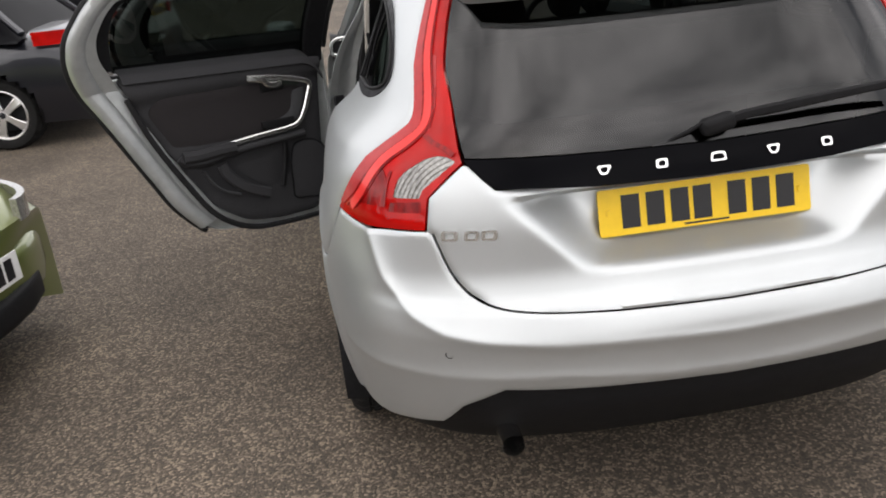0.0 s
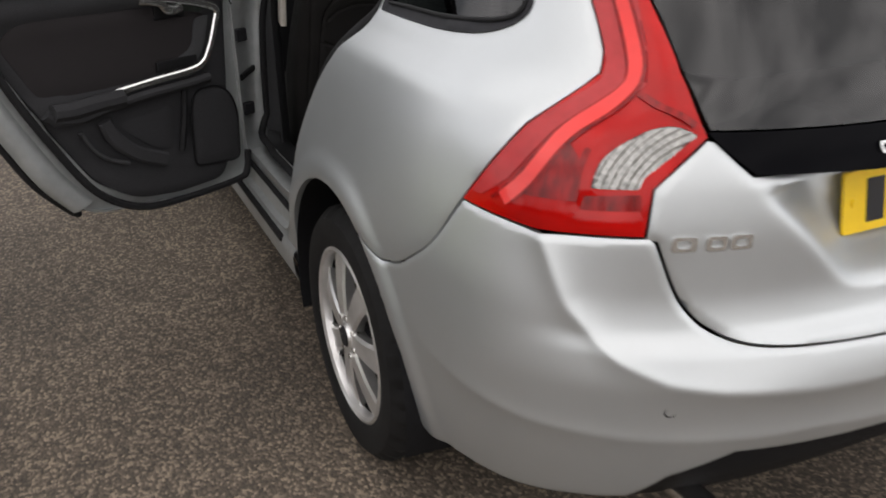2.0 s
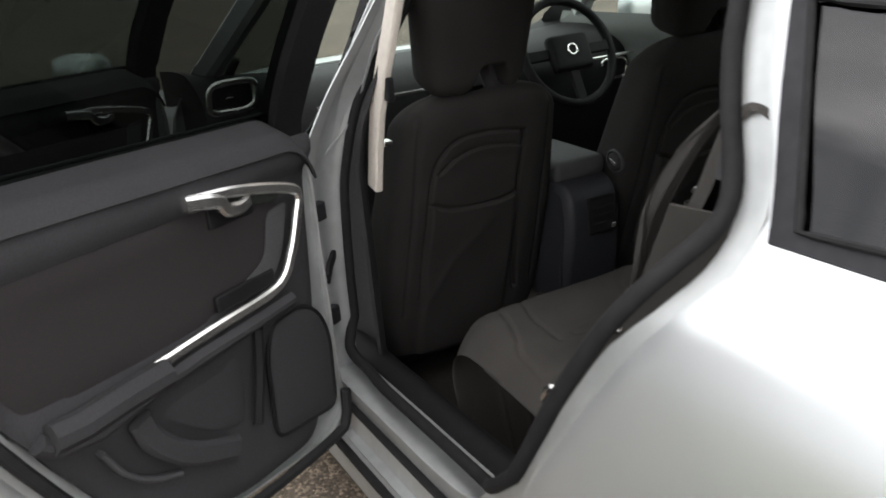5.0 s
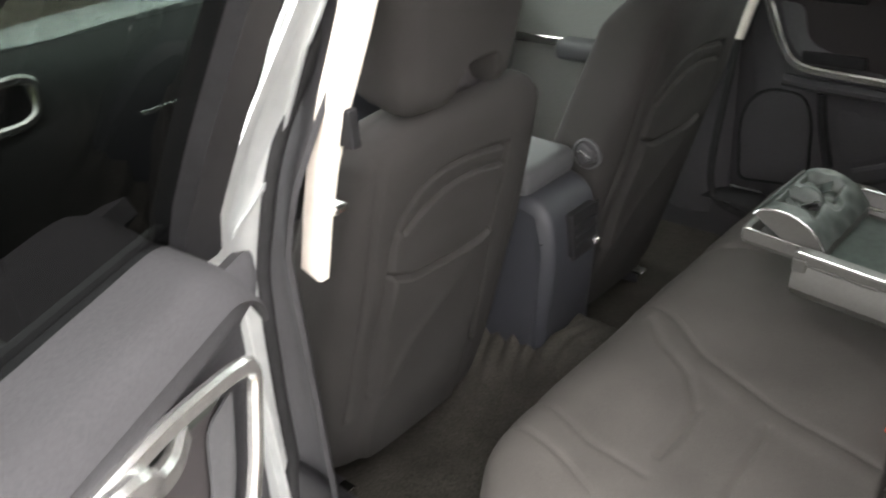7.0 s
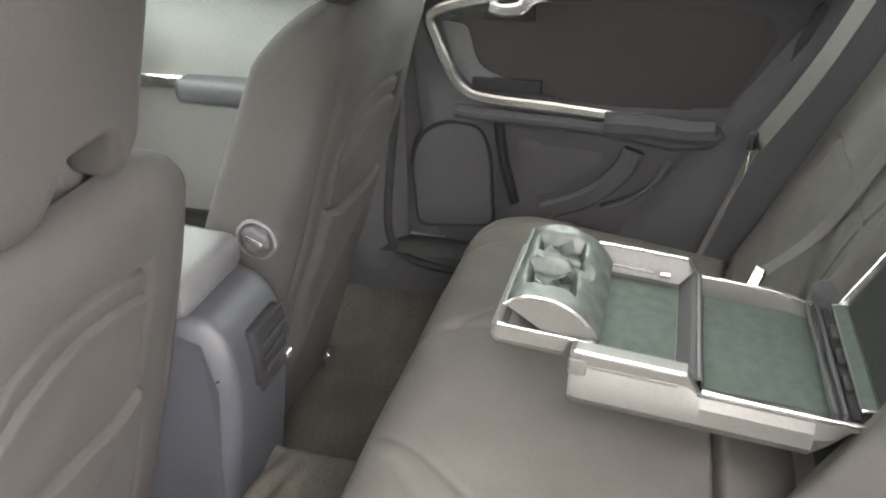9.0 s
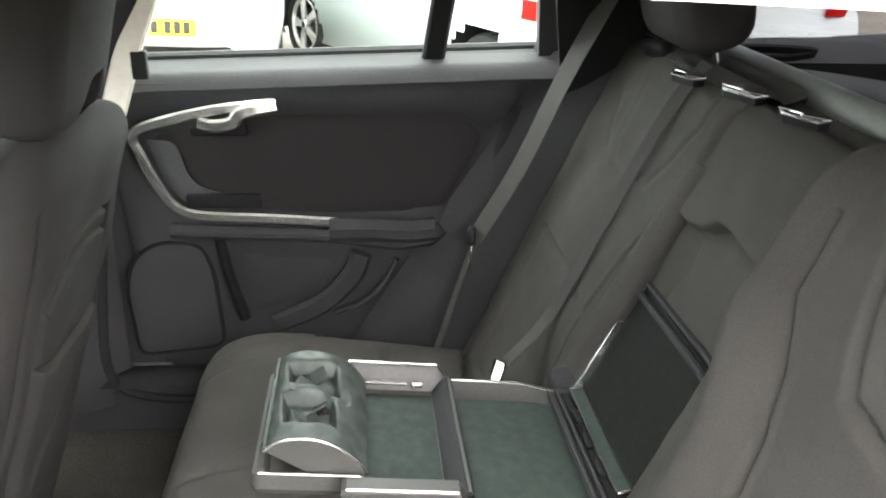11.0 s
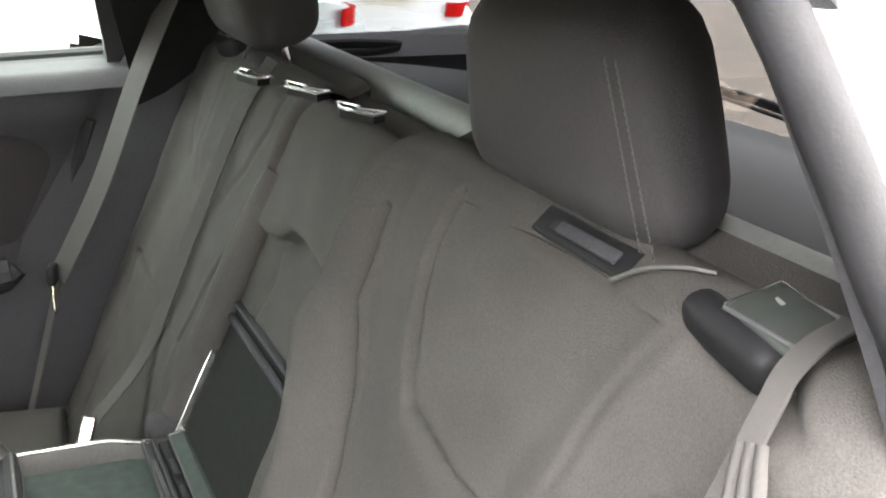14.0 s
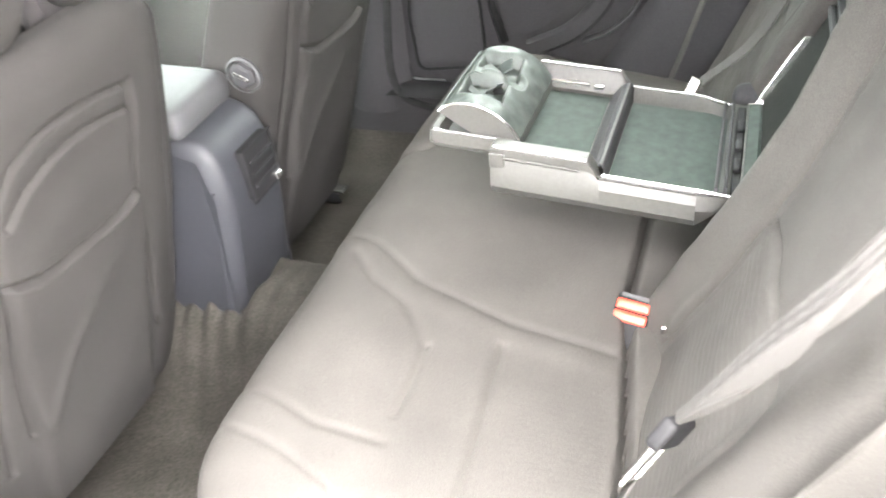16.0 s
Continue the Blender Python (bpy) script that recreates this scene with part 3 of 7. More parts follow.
LAMP_AREAS = (
    (ribbon([(.818, 1.36), (.810, 1.30), (.797, 1.225), (.765, 1.130), (.752, 1.082), (.768, 1.050), (.822, 1.004), (.872, .930), (.910, .892)], .024), REDBRIGHT, "bright coral-red light guide"),
    (ribbon([(.836, 1.36), (.826, 1.29), (.814, 1.225), (.778, 1.120), (.764, 1.080), (.780, 1.055), (.838, 1.006), (.892, .928), (.932, .890)], .005), REDDARK, "dark red line"),
    (ribbon([(.802, 1.36), (.794, 1.30), (.781, 1.228), (.748, 1.130), (.736, 1.080), (.752, 1.044), (.806, .998), (.852, .930), (.888, .894)], .005), REDDARK, "dark red line"),
    (ribbon([(.735, 1.060), (.700, 1.046), (.660, 1.034), (.628, 1.020)], .008), REDDARK, "dark red line over the lens"),
    (ribbon([(.780, .985), (.786, .950), (.786, .905)], .010), REDDARK, "dark red line beside the lens"),
    ([(.868, 1.36), (.832, 1.36), (.822, 1.30), (.815, 1.233), (.77, 1.093), (.767, 1.068), (.842, 1.008), (.905, .925), (.955, .890), (.978, .892), (.893, 1.008), (.807, 1.074), (.806, 1.10), (.848, 1.20), (.860, 1.29)], REDFROST, "frosted rose-red lamp band"),
    ([(.850, .990), (.812, .990), (.790, .970), (.788, .905), (.868, .905), (.892, .912)], REDDARK, "dark red streaked lamp chamber"),
    ([(.782, 1.226), (.765, 1.226), (.738, 1.12), (.728, 1.07), (.740, 1.06), (.752, 1.094)], REDFROST, "frosted lamp stripe"),
)
# tail lamps: red housing, clear reversing lens, dark indicator below it
for sg in (1, -1):
    fl = (lambda q: q) if sg > 0 else flip
    LENS = rounded([(.765, .927, .005), (.761, .964, .015), (.744, .987, .02), (.695, 1.018, .02), (.655, 1.022, .02), (.618, 1.008, .005), (.687, .947, .01), (.691, .929, .005)], 4)
    DARK = rounded([(.773, .915, .004), (.687, .922, .004), (.683, .896, .004), (.777, .893, .004)], 3)
    tail_lamp = panel("tail_lamp", fl(LAMP), hull, REDPLASTIC, car, "red tail lamp with clear reversing lens", th=.02, step=.02, off=.004, roll=.004, holes=[fl(LENS), fl(DARK)])

    def ribbed(s, z):
        p = hull(s, z)
        p[:, 1] += .0016 * np.sin(np.hypot(np.abs(s) - .60, z - .90) * 520) + .0003 * np.sin(np.arctan2(z - .90, np.abs(s) - .60) * 90)
        return p

    panel("reversing_lens", fl(LENS), ribbed, CLEARLAMP, tail_lamp, "clear ribbed reversing lens", th=.01, step=.0032, off=-.001)
    panel("indicator_lens", fl(DARK), hull, REDDARK, tail_lamp, "dark red lens", th=.01, step=.02, off=-.001)
    for k, (band, tone, words) in enumerate(LAMP_AREAS):
        panel("lamp_area", fl(rounded([(u, v, .006) for u, v in band], 3) if len(band) < 20 else band), hull, tone, tail_lamp, words, th=.002, step=.014, off=.0085 - .0005 * k)

# number plate, letters as bars, the marque's letters as plain metal shapes
PL = flat_map((0, .083, .789), (1, 0, 0), (0, .168, .986))
panel("number_plate", rounded([(-.26, 0, .008), (.26, 0, .008), (.26, .111, .008), (-.26, .111, .008)], 3), PL, YELLOW, car, "yellow rear number plate with black characters as bars", th=-.006, step=.2, smooth=False)
FRAME[0] = SET


def plate_marks(fmap, marks, mat, parent, height=.079, base=.016, label=""):
    """Characters of a number plate, as plain bars."""
    for x in marks:
        panel("character_bar", [(x, base), (x + .044, base), (x + .044, base + height), (x, base + height)], fmap, mat, parent, label, th=.0015, step=.2, off=.0075, smooth=False)


plate_marks(PL, (-.205, -.145, -.085, -.030, .055, .115, .175), INK, car)
panel("plate_caption", [(-.055, .006), (.055, .006), (.055, .0105), (-.055, .0105)], PL, INK, car, th=.001, step=.2, off=.0072, smooth=False)
for x in (-.235, .235):
    panel("plate_screw_cap", rounded([(x - .008, .047, .008), (x + .008, .047, .008), (x + .008, .063, .008), (x - .008, .063, .008)], 4), PL, YELLOW, car, th=.004, step=.1, off=.0095)
# the marque's five spaced badges as plain bright bars on the strip
for i in range(5):
    s0 = .268 - .134 * i
    wdt = .030
    low, high = ((.46, .46), (.28, .58), (.50, .34), (.46, .46), (.28, .58))[i]
    shape = lambda k, z0, z1: rounded([(s0 - wdt * low * k, z0, .006), (s0 + wdt * low * k, z0, .006), (s0 + wdt * high * k, z1, .006), (s0 - wdt * high * k, z1, .006)], 3)
    panel("strip_badge", shape(1, .957, .977), hull, CHROME, car, "bright metal badge shape", th=.004, step=.03, off=.004, roll=.001, holes=[shape(.60, .961, .973)])
for s0, wdt in ((-.612, .040), (-.562, .034), (-.522, .036)):
    panel("model_badge", rounded([(s0 - wdt / 2, .833, .007), (s0 + wdt / 2, .833, .007), (s0 + wdt / 2, .857, .007), (s0 - wdt / 2, .857, .007)], 3), hull, CHROME, car, "satin metal badge shape", th=.004, step=.03, off=.005, roll=.001, holes=[rounded([(s0 - wdt / 4, .839, .004), (s0 + wdt / 4, .839, .004), (s0 + wdt / 4, .851, .004), (s0 - wdt / 4, .851, .004)], 2)])
# rear wiper
wiper = sweep("wiper", [(.02, .022, 1.046), (.06, .016, 1.056), (.20, .010, 1.070), (.42, .016, 1.086), (.52, .030, 1.090)], box_section(.020, .014), BLACK, car, "black rear wiper", up=(0, -1, 0))
rbox("wiper_cap", (.040, .018, .020), .014, pose(.0, .026, 1.040, 0, -12, 0), BLACK, wiper)
sweep("wiper_blade", [(.10, .026, 1.048), (.30, .032, 1.066), (.50, .042, 1.080)], box_section(.007, .012), RUBBER, wiper, "thin wiper blade", up=(0, -1, 0))
sweep("wiper_edge", [(-.14, .048, .998), (-.10, .043, 1.012), (-.06, .03, 1.032), (-.03, .02, 1.05)], disc_section(.005, 6), BLACK, wiper, up=(0, -1, 0))


# wheels
def ring_mesh(name, profile, centre, mat, parent, label="", n=72, spin=None):
    """Turns a profile of (radius, x) round the axle, the x axis."""
    verts, faces, k = [], [], len(profile)
    for i in range(n):
        a = 2 * math.pi * i / n
        for j, (r, x) in enumerate(profile):
            rr = r if spin is None else spin(r, x, i, j)
            verts.append((centre[0] + x, centre[1] + rr * math.cos(a), centre[2] + rr * math.sin(a)))
    for i in range(n):
        for j in range(k - 1):
            a, b = i * k + j, ((i + 1) % n) * k + j
            faces.append((a, a + 1, b + 1, b))
    return link_mesh(name, verts, faces, mat, parent, label, True, 30)


def wheel(owner, c, sg, spokes=7, radius=.325, rim=.222, turn=0.0, label="seven-spoke alloy wheel with black tyre", rim_mat=None):
    """A wheel at hub centre c; sg: -1 where its face looks to -x."""
    rim_mat = rim_mat or ALLOY
    hubpart = ring_mesh("wheel", [(.001, sg * .012), (.030, sg * .012), (.034, sg * .006), (.034, sg * -.03)], c, rim_mat, owner, label, 28)
    tread = [(rim, 0), (rim + .012, sg * .008), (rim + .04, sg * .014), (rim + .075, sg * .010), (radius - .012, -sg * .004), (radius - .002, -sg * .018)]
    groove = []
    for q in range(5):
        x0 = -sg * (.022 + .034 * q)
        groove += [(radius, x0), (radius, x0 - sg * .024), (radius - .009, x0 - sg * .026), (radius - .009, x0 - sg * .032)]
    tread += groove + [(radius - .01, -sg * .20), (rim + .03, -sg * .21), (rim, -sg * .20)]

    def lugs(r, x, i, j):
        return r - (.010 if (3 < j < 26 and (i + j // 4) % 3 == 0) else 0)

    ring_mesh("tyre", tread, c, TYRE, hubpart, "black road tyre", 108, lugs)
    ring_mesh("rim", [(rim + .004, sg * .004), (rim - .004, sg * .008), (rim - .012, sg * .002), (rim - .016, -sg * .02)], c, rim_mat, hubpart, "", 80)
    # shade behind the spokes is put into the colour: the barrel is black
    ring_mesh("rim_barrel", [(rim - .016, -sg * .02), (rim - .03, -sg * .05), (rim - .035, -sg * .16)], c, BLACK, hubpart, "inner rim blackened for the shade behind the spokes", 60)
    ring_mesh("brake_disc", [(.02, -sg * .085), (.15, -sg * .085), (.15, -sg * .10)], c, SEAL, hubpart, "", 40)
    ring_mesh("wheel_back", [(.0, -sg * .14), (rim - .03, -sg * .14)], c, BLACK, hubpart, "", 24)
    ring_mesh("centre_cap", [(.0, sg * .017), (.024, sg * .016), (.028, sg * .012)], c, SEAL, hubpart, "dark centre cap", 24)
    for i in range(spokes):
        a = turn + 2 * math.pi * i / spokes
        ca, sa = math.cos(a), math.sin(a)
        path = [(c[0] + sg * x, c[1] + r * ca, c[2] + r * sa) for r, x in ((.02, .004), (.07, .008), (.13, .004), (.18, -.004), (rim - .012, -.012))]
        verts, faces = [], []
        widths = (.027, .027, .032, .039, .050)
        for (px, py, pz), w in zip(path, widths):
            ty, tz = -sa, ca
            verts += [(px - sg * .006, py + ty * w, pz + tz * w), (px, py + ty * w * .75, pz + tz * w * .75), (px - sg * .002, py, pz), (px, py - ty * w * .75, pz - tz * w * .75), (px - sg * .006, py - ty * w, pz - tz * w), (px - sg * .035, py - ty * w * .6, pz - tz * w * .6), (px - sg * .035, py + ty * w * .6, pz + tz * w * .6)]
        for q in range(len(path) - 1):
            faces += [(q * 7 + m, q * 7 + (m + 1) % 7, q * 7 + 7 + (m + 1) % 7, q * 7 + 7 + m) for m in range(7)]
        link_mesh("spoke", verts, faces if sg > 0 else [f[::-1] for f in faces], rim_mat, hubpart, "", True, 32)
        b = a + math.pi / spokes
        ring_mesh("wheel_nut", [(.0, sg * .010), (.007, sg * .009), (.008, -sg * .01)], (c[0], c[1] + .052 * math.cos(b), c[2] + .052 * math.sin(b)), STEEL, hubpart, "", 8)
    return hubpart


FRONT_Y = HUB_Y + 2.776
for sx in (-1, 1):
    for y in (HUB_Y, FRONT_Y):
        wheel(car, (sx * .912, y, HUB_Z), sx, turn=.35 if y < 2 else .1)
        # dark arch liner
        n = 24
        prof = [(x, r) for x, r in ((.925, .398), (.80, .405), (.55, .40), (.55, .05))]
        verts, faces = [], []
        for i in range(n + 1):
            a = radians(-15) + radians(210) * i / n
            verts += [(sx * x, y + r * math.cos(a), HUB_Z + r * math.sin(a)) for x, r in prof]
        for i in range(n):
            faces += [(i * 4 + j, i * 4 + j + 1, i * 4 + 5 + j, i * 4 + 4 + j) for j in range(3)]
        link_mesh("arch_liner", verts, faces, BLACK, car, "black wheel arch liner")

# exhaust and underside
rbox("underbody", (.62, 1.75, .02), .02, pose(0, 2.50, .175), BLACK, car, "dark underbody", (2, 2, 1))
sweep("exhaust_pipe", [(-.515, .03 + .05 * i, .300) for i in range(6)], [(.029 * math.cos(a), .029 * math.sin(a)) for a in np.linspace(0, 2 * math.pi, 21)[:-1]] , STEEL, car, "dull steel exhaust pipe", caps=False)

# roof, front doors, wings, bonnet, screens: the rest of the shell


def roof_map(u, v):
    """u from -1 (left) to 1 (right), v along the car."""
    w = pchip(WIDTH_AT, np.full_like(np.asarray(v, float), 1.425)) * (1 - .10 * np.clip((.9 - v) / .5, 0, 1) ** 2)
    z = 1.45 + .055 * (1 - np.abs(u) ** 2.2) + .030 * np.clip((v - .9) / 1.0, 0, 1) - .03 * np.clip((v - 2.3) / .5, 0, 1) ** 2 - .035 * np.clip((.9 - v) / .55, 0, 1) ** 2
    return np.stack([w * u, np.asarray(v, float), z], -1)


sheet("roof", roof_map, (-1, 1), (.36, 2.80), 33, 40, SILVER, car, "silver roof", th=.02)
sheet("headlining", lambda u, v: roof_map(u * .97, v) - np.array([0, 0, .045]), (-1, 1), (.45, 2.75), 17, 20, BEIGE, car, "grey fabric headlining", th=.01)
for sx in (-1, 1):
    sweep("roof_rail", [(sx * .555, y, 1.505 - .03 * abs((y - 1.6) / 1.2) ** 4) for y in np.linspace(.62, 2.55, 14)], box_section(.03, .03), GLOSSBLACK, car, "dark roof rail")
SF = S1 - YC


fd = [(SF + 2.215, .36), (SF + 2.215, 1.085), (SF + 3.34, 1.03), (SF + 3.36, .75), (SF + 3.27, .36)]
fw = [(SF + 2.235, 1.10), (SF + 2.07, 1.425), (SF + 2.60, 1.43), (SF + 3.20, 1.10), (SF + 3.25, 1.07)]
frame_up = [(SF + 2.215, 1.085), (SF + 2.03, 1.43), (SF + 2.00, 1.465), (SF + 2.72, 1.465), (SF + 3.42, 1.085), (SF + 3.34, 1.03)]
panel("front_door", rounded([(u, v, .02) for u, v in fd], 3), hull, SILVER, car, "silver front door, closed", th=.02, step=.05, roll=.003)
panel("front_window_frame", frame_up, hull, BLACK, car, holes=[fw], th=.02, step=.05)
panel("front_window", fw, hull, GLASS, car, th=0, step=.1, off=-.004)
a = [hull(np.array([SF + y]), np.array([.80]))[0] for y in np.linspace(2.28, 2.50, 7)]
sweep("door_handle", [tuple(np.array(q) + np.array([.018 * math.sin(math.pi * i / 6), 0, 0])) for i, q in enumerate(a)], box_section(.02, .03), SILVER, car)
wing = [(SF + 3.365, .40), (SF + 3.37, .75), (SF + 3.35, 1.03), (SF + 3.9, .97), (SF + 4.25, .88), (SF + 4.28, .50), (SF + 4.08, .40), *[(SF + FRONT_Y + ARCH * math.cos(a), HUB_Z + ARCH * math.sin(a)) for a in np.linspace(radians(8), radians(172), 16)]]
both("front_wing", wing, SILVER, th=.02, step=.05)
sill_profile = smooth_line([(.84, .19), (.90, .26), (.913, .33), (.905, .362), (.885, .385), (.878, .42), (.86, .448), (.80, .458), (.735, .455), (.716, .43), (.714, .30)], 4)
for sx in (-1, 1):
    ys = np.linspace(1.40, 3.30, 20)
    verts = [(sx * x, y, z) for y in ys for x, z in sill_profile]
    k = len(sill_profile)
    faces = [(i * k + j, i * k + j + 1, i * k + k + j + 1, i * k + k + j) for i in range(len(ys) - 1) for j in range(k - 1)]
    sheet("sill_trim", lambda u, v, sx=sx: np.stack([sx * (.695 + .070 * v), u, .475 - .03 * v**2 - .03 * (1 - v) ** 4], -1), (1.42, 3.25), (0, 1), 20, 8, BLACK, car, "dark sill trim", th=.01 * sx)
    sill = link_mesh("sill", verts, faces, SILVER_SHADED, car, "silver door sill with black rubber strips")
    sweep("sill_strip", [(sx * .908, y, .353) for y in np.linspace(1.53, 2.26, 10)], box_section(.020, .022), RUBBER, sill, "black rubber sill strip")
    sweep("sill_strip", [(sx * .872, y, .442) for y in np.linspace(1.43, 2.26, 10)], box_section(.018, .014), RUBBER, sill, "black rubber sill strip")


def nose(u, v):
    """u across from -1 to 1, v from the screen (0) over the bonnet and down the front (1)."""
    y = pchip(((0, 3.42), (.5, 4.15), (.7, 4.42), (.8, 4.52), (1, 4.50)), v) - .30 * np.abs(u) ** 3 * np.clip(v * 1.6, 0, 1)
    z = pchip(((0, 1.04), (.3, 1.0), (.5, .93), (.7, .80), (.8, .62), (1, .24)), v) - .05 * np.abs(u) ** 3
    w = pchip(((0, .80), (.5, .86), (.8, .88), (1, .84)), v)
    return np.stack([w * u, y, z], -1)


sheet("bonnet_and_nose", nose, (-1, 1), (0, 1), 31, 40, SILVER, car, "silver bonnet and nose", th=.02)
sheet("grille", lambda u, v: nose(u * .38, .72 + v * .16) + np.array([0, .008, 0]), (-1, 1), (0, 1), 15, 8, GLOSSBLACK, car, "black front grille", th=.01)
for sg in (-1, 1):
    sheet("headlamp", lambda u, v, sg=sg: nose(sg * (.55 + .36 * u), .60 + v * .12) + np.array([0, .006, .004]), (0, 1), (0, 1), 9, 6, CLEARLAMP, car, "clear headlamp")
rbox("door_mirror", (.10, .055, .065), .045, pose(1.0, 3.08, 1.10), SILVER, car, "silver door mirror", (4, 3, 3))
sheet("windscreen", lambda u, v: np.stack([(.60 + .20 * (1 - v)) * u, 3.45 - .66 * v - .16 * u**2 * (1 - v * .4), 1.035 + .425 * v - .012 * u**2], -1), (-1, 1), (0, 1), 21, 12, GLASS, car, "curved windscreen")
for sx in (-1, 1):
    sweep("screen_pillar", [(sx * (.80 - .20 * v), 3.29 - .57 * v, 1.03 + .43 * v) for v in np.linspace(0, 1, 8)], box_section(.06, .08), SILVER, car, "silver screen pillar")

# rear door openings: body flange, rubber seal
SB = SF + 2.21
OPENING = [*OPEN_REAR, (2.17, .395), (2.30, .385), (SB - .10, .385), (SB - .025, .42), (SB, .52), (SB, .80), (SB - .035, 1.05), (SB - .10, 1.25), (SB - .165, 1.43), (SB - .20, 1.462), (1.86, 1.455), (1.80, 1.445)]


def lifted(poly):
    return [(u + .035 * min(1, max(0, (v - .75) / .45)) * (u < 1.95) + .040 * min(1, max(0, (u - SB + .26) / .06)) * min(1, max(0, (v - .50) / .1)) * min(1, max(0, (1.44 - v) / .06)), v + .035 * min(1, max(0, (v - 1.28) / .08)) + .055 * min(1, max(0, (.66 - v) / .14))) for u, v in poly]


PILLAR = ((.38, .905, 2.120, .800, 2.165), (.55, .878, 2.135, .785, 2.175), (.70, .872, 2.142, .780, 2.178), (.90, .850, 2.146, .766, 2.178), (1.0, .828, 2.140, .748, 2.166), (1.10, .788, 2.124, .718, 2.150), (1.28, .672, 2.092, .606, 2.112), (1.44, .580, 2.036, .520, 2.050))


def pillar_map(v, z):
    """Rear face of the centre pillar: v from its outer edge (0) in to the seal (1), hollow between."""
    col = [pchip(tuple((r[0], r[k]) for r in PILLAR), z) for k in (1, 2, 3, 4)]
    bow = np.sin(np.clip(v, 0, 1) * math.pi)
    return col[0] + (col[2] - col[0]) * v, col[1] + (col[3] - col[1]) * v + .018 * bow


IN1, IN2 = lifted(inset(OPENING, .045)), lifted(inset(OPENING, .055))
both("opening_flange", inset(OPENING, -.012), SILVER_SHADED, holes=[IN1], th=.004, step=.025, off=-.050)
for sg in (1, -1):
    q = np.array(IN2)
    p = hull(q[:, 0] * sg, q[:, 1])
    deep = np.maximum(.052 * np.clip((q[:, 0] - 2.20) / .2, 0, 1) * (1 - .5 * np.clip((q[:, 1] - 1.1) / .3, 0, 1)), .085 * np.clip((.60 - q[:, 1]) / .14, 0, 1))
    p[:, 0] -= sg * (.047 + deep)
    # along the centre pillar the seal lies at the inner end of its rear face
    on = np.clip((q[:, 0] - SB + .26) / .06, 0, 1) * np.clip((q[:, 1] - .46) / .12, 0, 1) * np.clip((1.43 - q[:, 1]) / .06, 0, 1)
    px, py = pillar_map(np.full(len(q), 1.16), q[:, 1])
    p = p + on[:, None] * (np.stack([sg * px, py, q[:, 1]], -1) - p)
    sweep("opening_seal", [tuple(v) for v in p], disc_section(.013, 16), RUBBER, car, "black rubber door seal", closed=True, up=(1, 0, 0))
both("opening_edge", inset(OPENING, -.004), SILVER_SHADED, holes=[inset(OPENING, .001)], th=.05, step=.03, off=-.002)
for sg in (1, -1):
    sheet("pillar_step", lambda v, z, sg=sg: np.stack([sg * pillar_map(v, z)[0], pillar_map(v, z)[1], z], -1), (-.40, 1.12), (.385, 1.44), 20, 60, SILVER_SHADED, car, "silver rear face of the centre pillar", th=-.004 * sg)
both("pillar_cover", [(SB + .005, .50), (SB + .005, 1.06), (SB - .09, 1.25), (SB - .155, 1.43), (SF + 2.04, 1.43), (SF + 2.225, 1.09)], GLOSSBLACK, th=.012, step=.04, off=-.002)
both("front_step", [(SB + .004, .36), (SB + .004, 1.07), (SF + 2.212, 1.07), (SF + 2.212, .36)], SILVER, th=.02, step=.05, off=-.01)


# ---- rear doors ----
def turned(frame_o, du, sign):
    """Lays (u along the door from its hinge, z) on the door's inner face, the normal to the cabin."""
    o, a = np.array(frame_o, float), np.array(du, float)
    return lambda u, v: o + np.multiply.outer(np.asarray(u, float) * sign, a) + np.multiply.outer(np.asarray(v, float), (0, 0, 1.0))


TRIM_OUT = rounded([(.035, 1.108, .02), (.055, .93, .02), (.075, .71, .03), (.085, .53, .05), (.13, .45, .04), (.31, .45, .03), (.47, .475, .05), (.585, .56, .04), (.685, .72, .05), (.78, .90, .05), (.855, 1.06, .05), (.880, 1.146, .02), (.66, 1.136, .03), (.43, 1.127, .03), (.20, 1.117, .03)], 4)
SHELL = rounded([(.03, 1.080, .02), (.0, 1.01, .04), (.0, .44, .04), (.06, .405, .03), (.32, .425, .03), (.61, .468, .05), (.70, .545, .05), (.855, .885, .06), (.945, 1.04, .06), (.975, 1.135, .03), (.50, 1.115, .02)], 4)
FRAME_OUT = [(.0, 1.075), (.015, 1.18), (.105, 1.40), (.14, 1.425), (.55, 1.445), (.80, 1.44), (.93, 1.36), (.975, 1.25), (.98, 1.13), (.50, 1.105)]
FRAME_IN = rounded([(.070, 1.085, .01), (.145, 1.375, .03), (.55, 1.395, .05), (.78, 1.39, .05), (.875, 1.32, .04), (.905, 1.125, .02), (.5, 1.105, .02)], 4)

# the open door's frame follows the centre pillar's curve
OPEN_FRAME_OUT = [(-.030, 1.045), (-.034, 1.18), (-.044, 1.28), (-.062, 1.35), (-.05, 1.425), (.03, 1.465), (.55, 1.485), (.78, 1.475), (.90, 1.425), (.965, 1.35), (.985, 1.28), (.98, 1.13), (.50, 1.105)]
OPEN_FRAME_IN = rounded([(.080, 1.085, .01), (.082, 1.21, .08), (.066, 1.30, .05), (.045, 1.41, .03), (.55, 1.437, .05), (.76, 1.430, .05), (.855, 1.375, .04), (.890, 1.28, .04), (.885, 1.135, .02), (.5, 1.105, .02)], 4)
